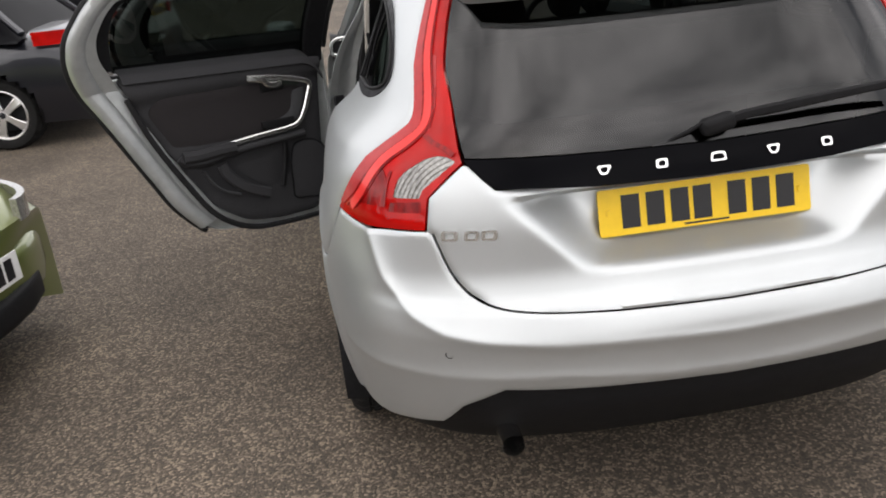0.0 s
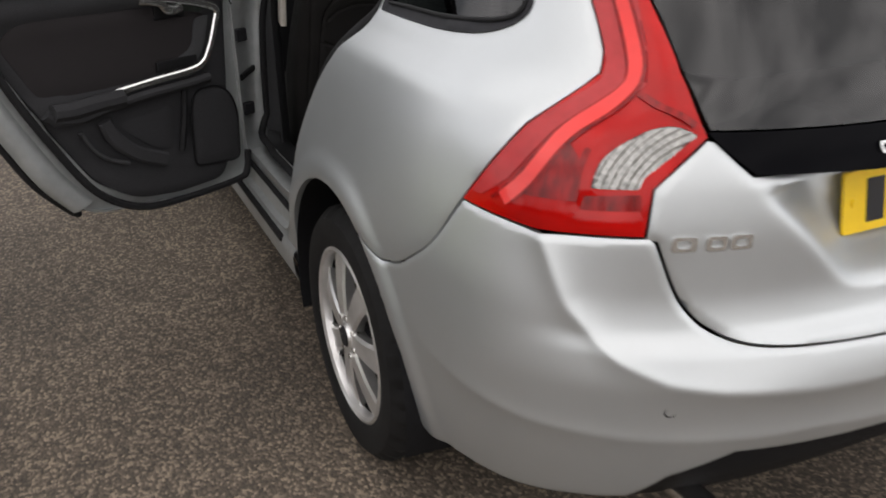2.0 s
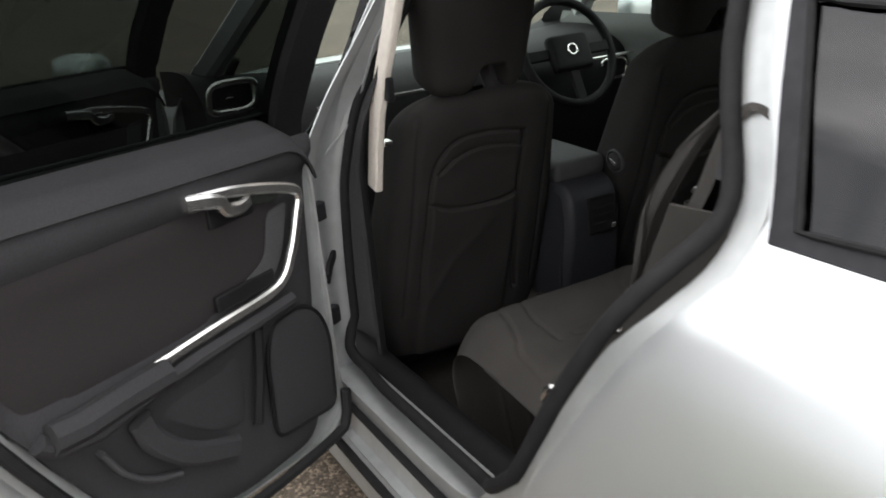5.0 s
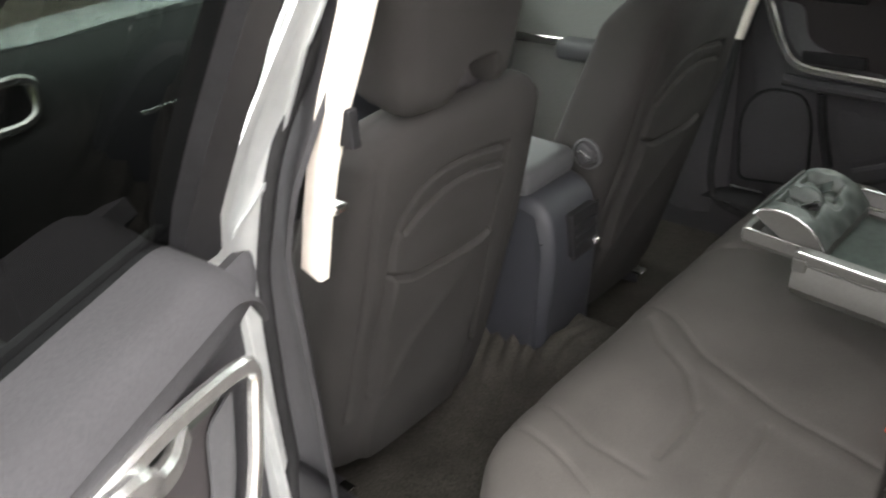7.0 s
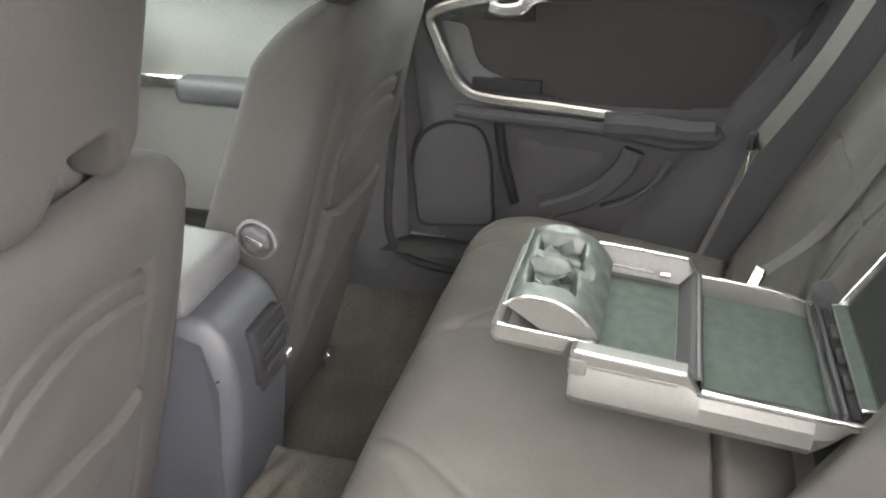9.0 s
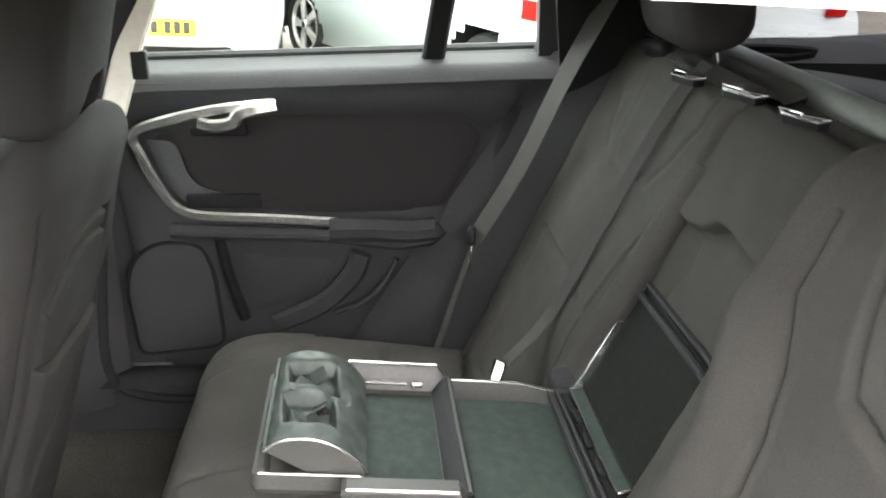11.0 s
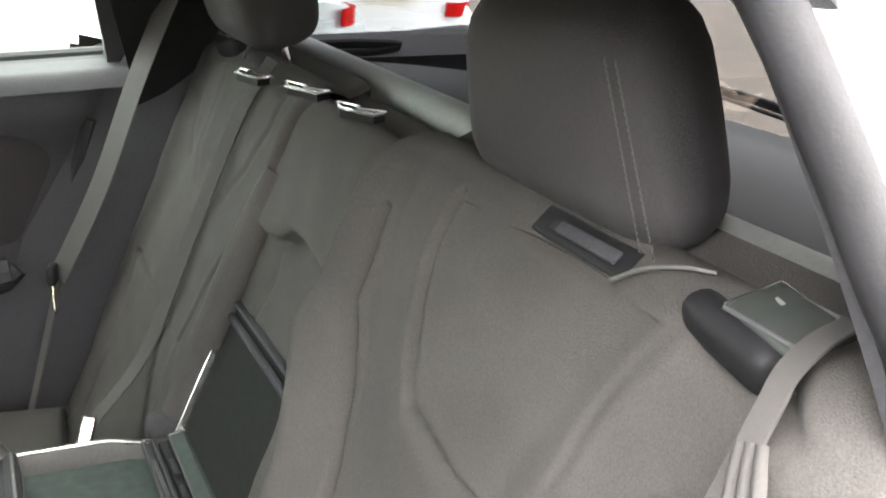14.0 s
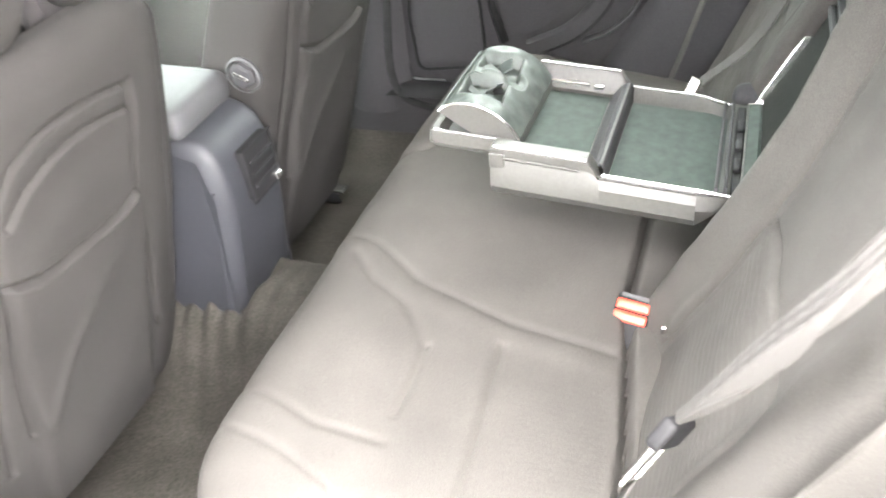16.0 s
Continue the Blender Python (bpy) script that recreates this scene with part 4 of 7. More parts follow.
# painted band down its rear edge: outer line, inner line, and the rubber lip outside it
BAND_OUT = smooth_line([(.655, .500), (.735, .600), (.800, .725), (.868, .860), (.930, .985), (.985, 1.085), (1.016, 1.160), (1.026, 1.225), (1.016, 1.290), (.985, 1.345), (.935, 1.410), (.870, 1.452), (.70, 1.478)], 5)
BAND_IN = smooth_line([(.560, .520), (.640, .630), (.705, .745), (.765, .870), (.822, .985), (.868, 1.085), (.900, 1.160), (.932, 1.225), (.938, 1.290), (.918, 1.345), (.880, 1.400), (.830, 1.432), (.70, 1.446)], 5)
BAND_LIP = smooth_line([(.640, .470), (.668, .492), (.752, .592), (.818, .718), (.886, .853), (.948, .978), (1.003, 1.078), (1.036, 1.155), (1.046, 1.225), (1.036, 1.298), (1.002, 1.358), (.950, 1.424), (.880, 1.470), (.70, 1.498)], 5)


def rear_door(o, du, nrm, sign, label, skin=True, name="rear_door", glass=None):
    """A side door from its hinge o along du; nrm: the way its inner face looks."""
    fm = turned(o, du, sign)
    sp = lambda poly: poly if sign > 0 else flip(poly)
    N = np.array(nrm, float)

    def up(u, v):
        return fm(u, v) + np.multiply.outer(.48 * np.maximum(np.asarray(v, float) - 1.10, 0), N)

    def pt(u, z, off=0.0):
        q = np.array(o, float) + u * np.array(du, float) + N * off
        return (q[0], q[1], z)

    frame_out, frame_in = (OPEN_FRAME_OUT, OPEN_FRAME_IN) if skin else (FRAME_OUT, FRAME_IN)
    body = panel(name, sp(SHELL), fm, SILVER_SHADED if skin else TRIM, car, label, th=.03, step=.04, off=-.028, roll=.008)
    if skin:
        panel("outer_skin", sp(SHELL), lambda u, v: fm(u, v) - np.multiply.outer(.07 + .065 * np.sin(np.clip((v - .38) / .75, 0, 1) * math.pi) ** .7, N), SILVER, body, "silver door skin", th=-.012, step=.05)
        rim = [pt(u, z, -.065) for u, z in dense(SHELL, .04)]
        sweep("door_edge", rim, box_section(.006, .085), SILVER_SHADED, body, closed=True, up=tuple(N))
        sweep("door_edge_rubber", [pt(u, z, -.10) for u, z in dense(inset(SHELL, -.004), .04)], disc_section(.012, 8), RUBBER, body, "black rubber door edge", closed=True, up=tuple(N))
    if skin:
        hinge = [(u, z) for u, z in dense(frame_out, .05) if z > 1.13 and u < .72]
        q = up(np.array([u * sign for u, z in hinge]), np.array([z for u, z in hinge])) - .080 * N
        sweep("frame_rubber", [tuple(k) for k in q], disc_section(.012, 8), RUBBER, body, "black rubber round the door frame", up=tuple(N))
        q = np.array(BAND_LIP)
        sweep("edge_rubber", [tuple(k) for k in up(q[:, 0] * sign, q[:, 1]) - .050 * N], box_section(.022, .026, .4), RUBBER, body, "black rubber lip along the door's rear edge", up=tuple(N))
        edges = [np.array(BAND_OUT), np.array(BAND_IN)]

        def band(a, w):
            k, n = a * (len(edges[0]) - 1), np.arange(len(edges[0]))
            u, v = [np.interp(k, n, edges[0][:, c]) * (1 - w) + np.interp(k, n, edges[1][:, c]) * w for c in (0, 1)]
            rise = -.024 - .010 / (1 + np.exp(-(w - .42) / .03)) - .006 * np.exp(-((w - .46) / .05) ** 2) - .012 * np.clip(1 - w / .10, 0, 1) ** 2
            return up(u * sign, v) + np.multiply.outer(rise, N)

        sheet("painted_edge", band, (0, 1), (0, 1), 120, 30, SILVER_SHADED, body, "silver rear edge of the door", th=.020)
        rbox("latch_slot", (.010, .004, .012), .003, Matrix.Translation(pt(.842, .955, -.026)) @ pose(0, 0, 0, 0, 0, math.degrees(math.atan2(du[1], du[0]))), BLACK, body, "dark latch slot", (2, 1, 2))
    panel("window_frame", sp(inset(frame_out, .030) if skin else frame_out), up, BLACK if skin else TRIM, body, "dark window frame", th=.04, step=.05, off=-.035, holes=[sp(frame_in)])
    panel("door_glass", sp(frame_in), up, glass or (PRIVACY_SHADED if skin else GLASS), body, "door window glass", th=0, step=.1, off=-.055)

    sweep("belt_strip", [pt(u, (1.143 if skin else 1.128) + .040 * u, -.048 if skin else -.060) for u in np.linspace(.03, .87 if skin else .965, 16)], box_section(.010 if skin else .020, .016 if skin else .020, .3), RUBBER, body, "black rubber belt strip", up=tuple(N))

    sheet("belt_ledge", lambda u, w: fm(u * sign, 1.106 + .040 * u + (.036 if skin else .020) * w - .024 * np.clip(1 - w / .30, 0, 1) ** 2 - .075 * np.clip(1 - (u - .035) / .10, 0, 1) ** 2) + np.multiply.outer(.037 - .091 * w - .020 * np.clip(1 - (u - .035) / .06, 0, 1) ** 2, N), (.035, .87 if skin else .965), (0, 1), 60, 16, TRIM, body, "soft ledge below the glass", th=.006)

    def swell(u, v):
        p = fm(u, v)
        uu = np.abs(np.asarray(u, float))
        d = .028 * np.exp(-((v - 1.085) / .045) ** 4) + .012 * np.exp(-((v - .80) / .035) ** 2) * (uu > .15) - .012 * np.exp(-((v - .64) / .07) ** 2)
        return p + np.multiply.outer(d, N)

    trim = panel("trim_panel", sp(TRIM_OUT), swell, TRIM, body, "charcoal moulded door trim", th=.03, step=.022, off=.004, roll=.010)
    CLOTH = rounded([(.135, .995, .03), (.30, 1.035, .02), (.74, 1.045, .05), (.80, 1.0, .04), (.715, .835, .03), (.50, .815, .01), (.21, .845, .05), (.165, .90, .03)], 5)
    panel("cloth_insert", sp(CLOTH), lambda u, v: fm(u, v) + np.multiply.outer(.008 + .012 * np.exp(-((v - 1.05) / .05) ** 2), N), TRIMBROWN, body, "dark cloth insert", th=.01, step=.03, off=.004, roll=.006)
    edge = smooth_line([(.38, 1.066), (.26, 1.052), (.14, 1.022), (.108, 1.0), (.118, .965), (.148, .895), (.178, .852), (.23, .834), (.36, .826), (.495, .815)], 5)
    sweep("bright_strip", [pt(u, z, .034 - .012 * max(0, (u - .1) / .4) * (z < .9)) for u, z in edge], box_section(.021, .014, .3), CHROME, body, "satin aluminium trim strip", up=tuple(N))
    lever = smooth_line([(.385, 1.064, .040), (.345, 1.058, .046), (.315, 1.048, .046), (.30, 1.03, .042), (.265, 1.022, .036), (.235, 1.026, .028)], 4)
    sweep("door_lever", [pt(*q) for q in lever], box_section(.026, .018, .3), CHROME, body, "chrome door release lever", up=tuple(N))
    panel("lever_bezel", sp(rounded([(.385, 1.060, .006), (.26, 1.045, .01), (.140, 1.012, .01), (.165, 1.000, .02), (.25, 1.020, .02), (.31, 1.034, .01)], 3)), fm, GUIDE, body, "dark glossy lever bezel", th=.008, step=.02, off=.026, roll=.003)
    panel("switch_plate", sp(rounded([(.128, .990, .01), (.185, .985, .02), (.205, .90, .03), (.300, .862, .02), (.280, .842, .01), (.190, .858, .02), (.158, .900, .02)], 4)), fm, TRIMLIGHT, body, "grey plate with the window switch", th=.006, step=.02, off=.022, roll=.003)
    rbox("lever_bowl", (.055, .006, .024), .005, Matrix.Translation(pt(.27, 1.02, .016)) @ Matrix.Rotation(math.atan2(du[1], du[0]), 4, "Z"), BLACK, body)
    arm = [(.48, .800), (.56, .800), (.65, .795), (.70, .80)]
    sweep("armrest_pad", [pt(u, z, .030) for u, z in arm], box_section(.05, .045, .35), TRIM, body, "padded armrest end", up=tuple(N))
    sweep("armrest_ledge", [pt(u, z, .020) for u, z in ((.16, .80), (.24, .795), (.40, .79), (.50, .782), (.62, .765), (.69, .775), (.715, .80))], box_section(.030, .036, .35), TRIM, body, "armrest ledge", up=tuple(N))
    GRILLE = rounded([(.062, .50, .03), (.050, .67, .04), (.075, .735, .04), (.128, .768, .04), (.210, .762, .03), (.235, .70, .03), (.245, .52, .03)], 5)
    panel("speaker_grille", sp(GRILLE), fm, TRIM, body, "round-cornered speaker grille", th=.012, step=.03, off=.013, roll=.005)
    sweep("grille_rim", [pt(u, z, .008) for u, z in dense(GRILLE, .03)], disc_section(.0045, 6), BLACK, body, "dark joint round the grille", closed=True, up=tuple(N))
    POCKET = rounded([(.282, .752, .015), (.488, .733, .015), (.482, .70, .03), (.375, .612, .04), (.312, .600, .015)], 4)
    panel("map_pocket", sp(POCKET), fm, TRIM, body, "grey map pocket face", th=.012, step=.03, off=.004, roll=.005)
    rib = smooth_line([(.254, .775), (.268, .69), (.295, .590)], 4)
    sweep("pocket_rib", [pt(u, z, .016) for u, z in rib], box_section(.022, .022, .35), BLACK, body, up=tuple(N))
    rib = smooth_line([(.545, .742), (.525, .69), (.46, .625), (.36, .578)], 5)
    sweep("pocket_rim", [pt(u, z, .020) for u, z in rib], box_section(.045, .022, .35), TRIM, body, "curved pocket rim", up=tuple(N))
    rib = smooth_line([(.621, .724), (.590, .665), (.545, .625), (.487, .60)], 4)
    sweep("lower_rib", [pt(u, z, .012) for u, z in rib], box_section(.010, .02, .35), TRIMLIGHT, body, up=tuple(N))
    seal = [pt(u, z, .012) for u, z in smooth_line([(.028, .52), (.040, .452), (.085, .430), (.30, .430), (.47, .452), (.605, .54), (.705, .70), (.80, .89), (.86, 1.06)], 5)]
    sweep("inner_rubber", seal, disc_section(.012, 6), RUBBER, body, "black rubber weather strip", up=tuple(N))
    rbox("switch_panel", (.075, .006, .016), .005, Matrix.Translation(pt(.27, .862, .020)) @ Matrix.Rotation(math.atan2(du[1], du[0]), 4, "Z"), BLACK, body, "window switch", (2, 1, 1))
    if not skin:
        q = up(np.array([.690, .705, .715]) * sign, np.array([1.125, 1.28, 1.41])) - .045 * N
        sweep("window_divider", [tuple(k) for k in q], box_section(.045, .020, .3), RUBBER, body, "black divider in the door window", up=tuple(N))
    return body


DO, DU, DN = (-.880, 1.983, 0), (-.878, -.477, 0), (.477, -.878, 0)
rear_door(DO, DU, DN, -1, "open silver rear door seen from its charcoal inside")
rear_door((.75, 2.177, 0), (0, -1, 0), (-1, 0, 0), 1, "closed rear door with charcoal trim", skin=False)
# the front passenger door stands open too, with the hinge pillar behind it
FD, FN = (-.820, -.572, 0), (.572, -.820, 0)
front = rear_door((-.905, 3.235, 0), tuple(1.15 * c for c in FD), FN, -1, "open silver front door with charcoal trim", name="front_door", glass=GLASS)
rbox("door_mirror", (.10, .055, .065), .045, Matrix.Translation((-.905 + .14 * FD[0] - .20 * FN[0], 3.235 + .14 * FD[1] - .20 * FN[1], 1.13)) @ pose(0, 0, 0, 0, 0, -55), SILVER, front, "silver door mirror", (4, 3, 3))
HINGE = ((.36, .905), (.55, .915), (.80, .905), (.95, .890), (1.03, .850), (1.12, .800))
sheet("hinge_pillar", lambda v, z: np.stack([-(pchip(HINGE, z) - .125 * v), 3.255 - .30 * np.clip(z - 1.0, 0, 1) + .030 * np.sin(np.clip(v, 0, 1) * math.pi), z], -1), (0, 1), (.36, 1.12), 12, 30, SILVER_SHADED, car, "silver hinge pillar of the front door", th=.004)
sweep("front_opening_seal", [(-(float(pchip(HINGE, np.array([z]))[0]) - .135), 3.25 - .30 * max(0, z - 1.0), z) for z in np.linspace(.42, 1.12, 16)], disc_section(.014, 10), RUBBER, car, "black rubber door seal", up=(1, 0, 0))
sweep("check_strap", [(-.80, 3.28, .74), (-.86, 3.22, .74), (-.93, 3.18, .74)], box_section(.012, .022), BLACK, car, "black door check strap")
panel("closed_door_skin", ([(1.675, 1.045), *OPEN_REAR[5:], (2.17, .36), (SB - .03, .36), (SB - .005, .52), (SB - .008, 1.03)]), hull, SILVER, car, "silver rear door skin", th=.012, step=.05, off=.045, roll=.003)
panel("closed_window_frame", ([(1.652, 1.125), (1.715, 1.28), (1.775, 1.42), (1.82, 1.45), (SB - .20, 1.46), (SB - .165, 1.43), (SB - .10, 1.25), (SB - .02, 1.095)]), hull, GLOSSBLACK, car, "dark window frame", th=.012, step=.05, off=.035, holes=[([(1.69, 1.115), (1.75, 1.27), (1.82, 1.40), (SB - .22, 1.415), (SB - .135, 1.24), (SB - .06, 1.11)])])
# hinges and check strap of the open door
for z in (.62, .88):
    rbox("door_hinge", (.024, .012, .022), .005, pose(-.845, 2.135, z, 0, 0, 30), SEAL, car, "dark door hinge")
sweep("check_strap", [(-.79, 2.20, .752), (-.83, 2.13, .752), (-.875, 2.04, .752)], box_section(.012, .022), BLACK, car, "black door check strap")
sweep("door_latch_striker", smooth_line([(-.845, 1.215, .845), (-.862, 1.235, .842), (-.862, 1.25, .815), (-.845, 1.24, .808)], 4), disc_section(.005, 6), STEEL, car, "steel door striker loop")

# ---- cabin: floor, linings ----
def groove(d, w):
    return np.exp(-(d / w) ** 2)


def seg(x, y, a, b):
    """Distance of points to the line from a to b."""
    dx, dy = b[0] - a[0], b[1] - a[1]
    t = np.clip(((x - a[0]) * dx + (y - a[1]) * dy) / (dx * dx + dy * dy), 0, 1)
    return np.hypot(x - a[0] - t * dx, y - a[1] - t * dy)


def line_gap(x, y, pts):
    return np.minimum.reduce([seg(x, y, pts[i], pts[i + 1]) for i in range(len(pts) - 1)])


def floor_z(x, y):
    tunnel = 1 / (1 + np.exp(-(x + .215) / .022)) / (1 + np.exp(np.clip((x - .030) / .007, -40, 40)))
    z = .235 + .215 * tunnel + .004 * np.exp(-((x - .016) / .010) ** 2) + .10 * np.clip((np.abs(x) - .60) / .10, 0, 1) ** 2
    fold = (.010 * np.sin(y * 150 + 22 * x + 2 * np.sin(x * 19)) + .006 * np.sin(x * 60 - y * 35 + 1.7 * np.sin(y * 47))) * np.exp(-((x + .12) / .12) ** 2 - ((y - 2.22) / .13) ** 2)
    return z + fold + .003 * np.sin(x * 31) * np.sin(y * 27)


cabin_floor = sheet("cabin_floor", lambda u, v: np.stack([u, v, floor_z(u, v)], -1), (-.71, .71), (1.75, 3.30), 280, 260, CARPET, car, "dark carpeted floor with a centre tunnel")
sheet("boot_floor", lambda u, v: np.stack([u, v, .62 + 0 * u], -1), (-.62, .62), (.12, 1.10), 6, 6, CARPET, car, "dark boot carpet")
sheet("bulkhead", lambda u, v: np.stack([u, 3.28 + 0 * u, v], -1), (-.72, .72), (.20, 1.0), 4, 4, BLACK, car)
for sx in (-1, 1):
    # footwell side below the sill top, boot side, rear pillar lining with its ledge
    sheet("footwell_side", lambda u, v, sx=sx: np.stack([sx * (.705 + 0 * u), u, v], -1), (1.40, 3.28), (.22, .46), 8, 4, TRIM, car, th=.004 * sx)
    sheet("boot_side", lambda u, v, sx=sx: np.stack([sx * (.62 + .04 * np.clip((v - .9) / .3, 0, 1)), u, v], -1), (.48, 1.12), (.60, 1.165), 14, 8, BLACK, car, "dark boot side lining", th=.01 * sx)
    drop = .0 if sx > 0 else .07
    LEDGE = rounded([(sx * u, v - drop, r) for u, v, r in ((.55, 1.215, .03), (.70, 1.205, .03), (1.02, 1.20, .02), (1.08, 1.17, .03), (1.08, 1.07, .02), (.55, 1.08, .02))][::sx], 4)
    ledge = panel("quarter_ledge", LEDGE, lambda u, v, sx=sx: np.stack([sx * (.655 + .06 * np.clip((v - 1.145) / .06, 0, 1)), sx * np.asarray(u, float), v], -1), TRIMLIGHT, car, "pale grey ledge under the quarter window", th=-.01, step=.03)
    vent = smooth_line([(sx * .684, .74, 1.180), (sx * .682, .82, 1.186), (sx * .682, .90, 1.186), (sx * .684, .96, 1.180), (sx * .678, .90, 1.170), (sx * .678, .80, 1.168)], 4, True)
    vent = [(x, y, z - drop) for x, y, z in vent]
    sweep("ledge_vent", vent, disc_section(.009, 6, .5), BLACK, ledge, "dark oval vent", closed=True, up=(1, 0, 0))
    # pillar lining between rear door and quarter window, above the shoulder
    wide = .122 if sx < 0 else .26
    sheet("rear_pillar_lining", lambda u, v, sx=sx, wide=wide: hull(sx * (S1 - YC + .985 + wide * u + .22 * np.clip(v - 1.12, 0, 1)), v) - np.multiply.outer(np.full(np.shape(u), sx * .060), (1, 0, 0)), (-2.0 if sx < 0 else -.10, 1), (1.13 if sx < 0 else 1.04, 1.44), 14, 12, TRIM if sx < 0 else BLACK, car, "dark rear pillar lining", th=.008 * sx)
    sheet("upper_side_lining", lambda u, v, sx=sx: hull(sx * (S1 - YC + .97 + .55 * u), v) - np.multiply.outer(np.full(np.shape(u), sx * .05), (1, 0, 0)), (-1, 0), (1.35, 1.44), 8, 4, BEIGE, car, "pale upper lining", th=.006 * sx)
    sheet("shoulder_lining", lambda u, v, sx=sx: np.stack([sx * (.655 + .035 * u), 1.0 + u * (.405 - .44 * v), .58 + v], -1), (0, 1), (0, .50), 6, 6, FABRIC, car, "cloth bolster beside the rear seat", th=.006 * sx)
    # centre pillar lining with its cream belt cover
    pl = sheet("centre_pillar_lining", lambda u, v, sx=sx: np.stack([sx * (.735 - .05 * np.sin(np.clip(u, 0, 1) * math.pi) - .12 * np.clip((v - 1.05) / .4, 0, 1)), 2.14 + .19 * u - .38 * np.clip(v - .95, 0, 1), v], -1), (0, 1), (.40, 1.45), 10, 20, TRIM, car, "dark centre pillar lining", th=.008 * sx)
    ys = [(2.138, .905), (2.110, 1.00), (2.078, 1.09), (2.045, 1.18), (2.005, 1.27), (1.975, 1.345)]
    sweep("belt_cover", [(sx * (.690 - .10 * max(0, (z - 1.1))), y, z) for y, z in ys], box_section(.046, .020, .2), PILLARWHITE, pl, "cream plastic pillar cover", up=(-sx, 0, 0))
    rbox("cover_hook", (.012, .016, .006), .003, pose(sx * .672, 2.092, 1.015), STEEL, pl)
    rbox("cover_notch", (.008, .014, .026), .003, pose(sx * .680, 2.03, 1.145), BLACK, pl)

sheet("door_gap_lining", lambda u, v: np.stack([.655 + .095 * u, 1.115 + .145 * u + .64 * (1.141 - v) * np.clip(u + .35, 0, 1), v], -1), (0, 1), (.50, 1.165), 8, 14, TRIM, car, "dark lining between door and rear seat", th=.006)

sweep("door_seal", smooth_line([(.705, 2.125, 1.035), (.70, 2.135, .88), (.70, 2.160, .70), (.70, 2.176, .54), (.70, 2.165, .465), (.70, 2.130, .432), (.70, 2.045, .414), (.70, 1.92, .412)], 6), disc_section(.011, 8), RUBBER, car, "black rubber door seal", up=(1, 0, 0))

# ---- rear bench ----
CUSH = smooth_line([(1.84, .26), (1.915, .40), (1.945, .53), (1.935, .595), (1.885, .628), (1.80, .632), (1.68, .622), (1.56, .605), (1.45, .588), (1.36, .572), (1.30, .50)], 8)
_cu = np.array(CUSH)
_cl = np.r_[0, np.cumsum(np.hypot(*np.diff(_cu, axis=0).T))]
_cn = np.gradient(_cu, axis=0)
_cn = np.stack([_cn[:, 1], -_cn[:, 0]], 1)
_cn /= np.linalg.norm(_cn, axis=1, keepdims=True)


def cushion_map(x, v):
    s = v * _cl[-1]
    y, z = np.interp(s, _cl, _cu[:, 0]), np.interp(s, _cl, _cu[:, 1])
    ny, nz = np.interp(s, _cl, _cn[:, 0]), np.interp(s, _cl, _cn[:, 1])
    a = np.abs(x)
    d = -.003 * groove(line_gap(x, y, [(-.10, 1.93), (-.134, 1.852), (-.209, 1.753), (-.247, 1.598), (-.259, 1.45)]), .007) + .0025 * groove(line_gap(x, y, [(-.125, 1.92), (-.16, 1.852), (-.237, 1.753), (-.277, 1.598), (-.287, 1.46)]), .018)
    d = d - .004 * groove(line_gap(x, y, [(.15, 1.94), (.19, 1.75), (.27, 1.45)]), .007) + .0025 * groove(line_gap(x, y, [(.18, 1.92), (.22, 1.75), (.295, 1.45)]), .018)
    for sg in (-1, 1):
        q = sg * x
        # crease ahead of the insert, seams round the insert
        d = d - .005 * groove(line_gap(q, y, [(.326, 1.703), (.394, 1.697), (.455, 1.700)]), .006) - .003 * groove(line_gap(q, y, [(.16, 1.88), (.22, 1.825), (.262, 1.753), (.326, 1.705)]), .008)
        d = d - .005 * groove(line_gap(q, y, [(.292, 1.602), (.37, 1.598), (.46, 1.590), (.60, 1.585)]), .005) + .002 * groove(line_gap(q, y, [(.292, 1.617), (.60, 1.600)]), .012)
        d = d - .003 * groove(line_gap(q, y, [(.45, 1.93), (.475, 1.86), (.50, 1.79), (.50, 1.70)]), .007) - .003 * groove(line_gap(q, y, [(.52, 1.93), (.55, 1.82), (.60, 1.70), (.62, 1.50)]), .007)
        d = d - .010 * np.exp(-((q - .42) / .17) ** 2 - ((y - 1.62) / .16) ** 2)
        # fine ribs of the insert
        ins = np.clip((q - .30) / .02, 0, 1) * np.clip((.60 - q) / .02, 0, 1) * np.clip((1.585 - y) / .01, 0, 1) * (z > .5)
        d = d + .00016 * np.sin(q * 2 * math.pi / .011) * ins
    # cleft where the cushion meets the backrest roll
    d = d - .028 * groove(line_gap(x, y, [(.60, 1.42), (.30, 1.445), (.05, 1.452), (-.127, 1.452), (-.257, 1.434), (-.40, 1.415), (-.62, 1.405)]), .006) * (z > .5)
    d = d + .0020 * np.sin(x * 13 + y * 9) * np.sin(y * 15 - x * 7) * (z > .5) + .0005 * np.sin(x * 41 - y * 30) * np.sin(y * 51 + x * 23) * (z > .5)
    drop = .05 * np.clip((a - .56) / .10, 0, 1) ** 2
    back = .06 * np.clip((a - .50) / .16, 0, 1) ** 2 * (y > 1.75)
    return np.stack([x, y + ny * d - back, z + nz * d - drop], -1)


bench = thing("rear_bench_seat", (0, 1.6, .3), "charcoal cloth rear bench with worn creased cushion", "seat")
sheet("cushion", cushion_map, (-.665, .665), (0, 1), 420, 240, FABRIC, bench, "creased charcoal cloth cushion")


def back_y(z):
    return 1.40 - .44 * (z - .58)


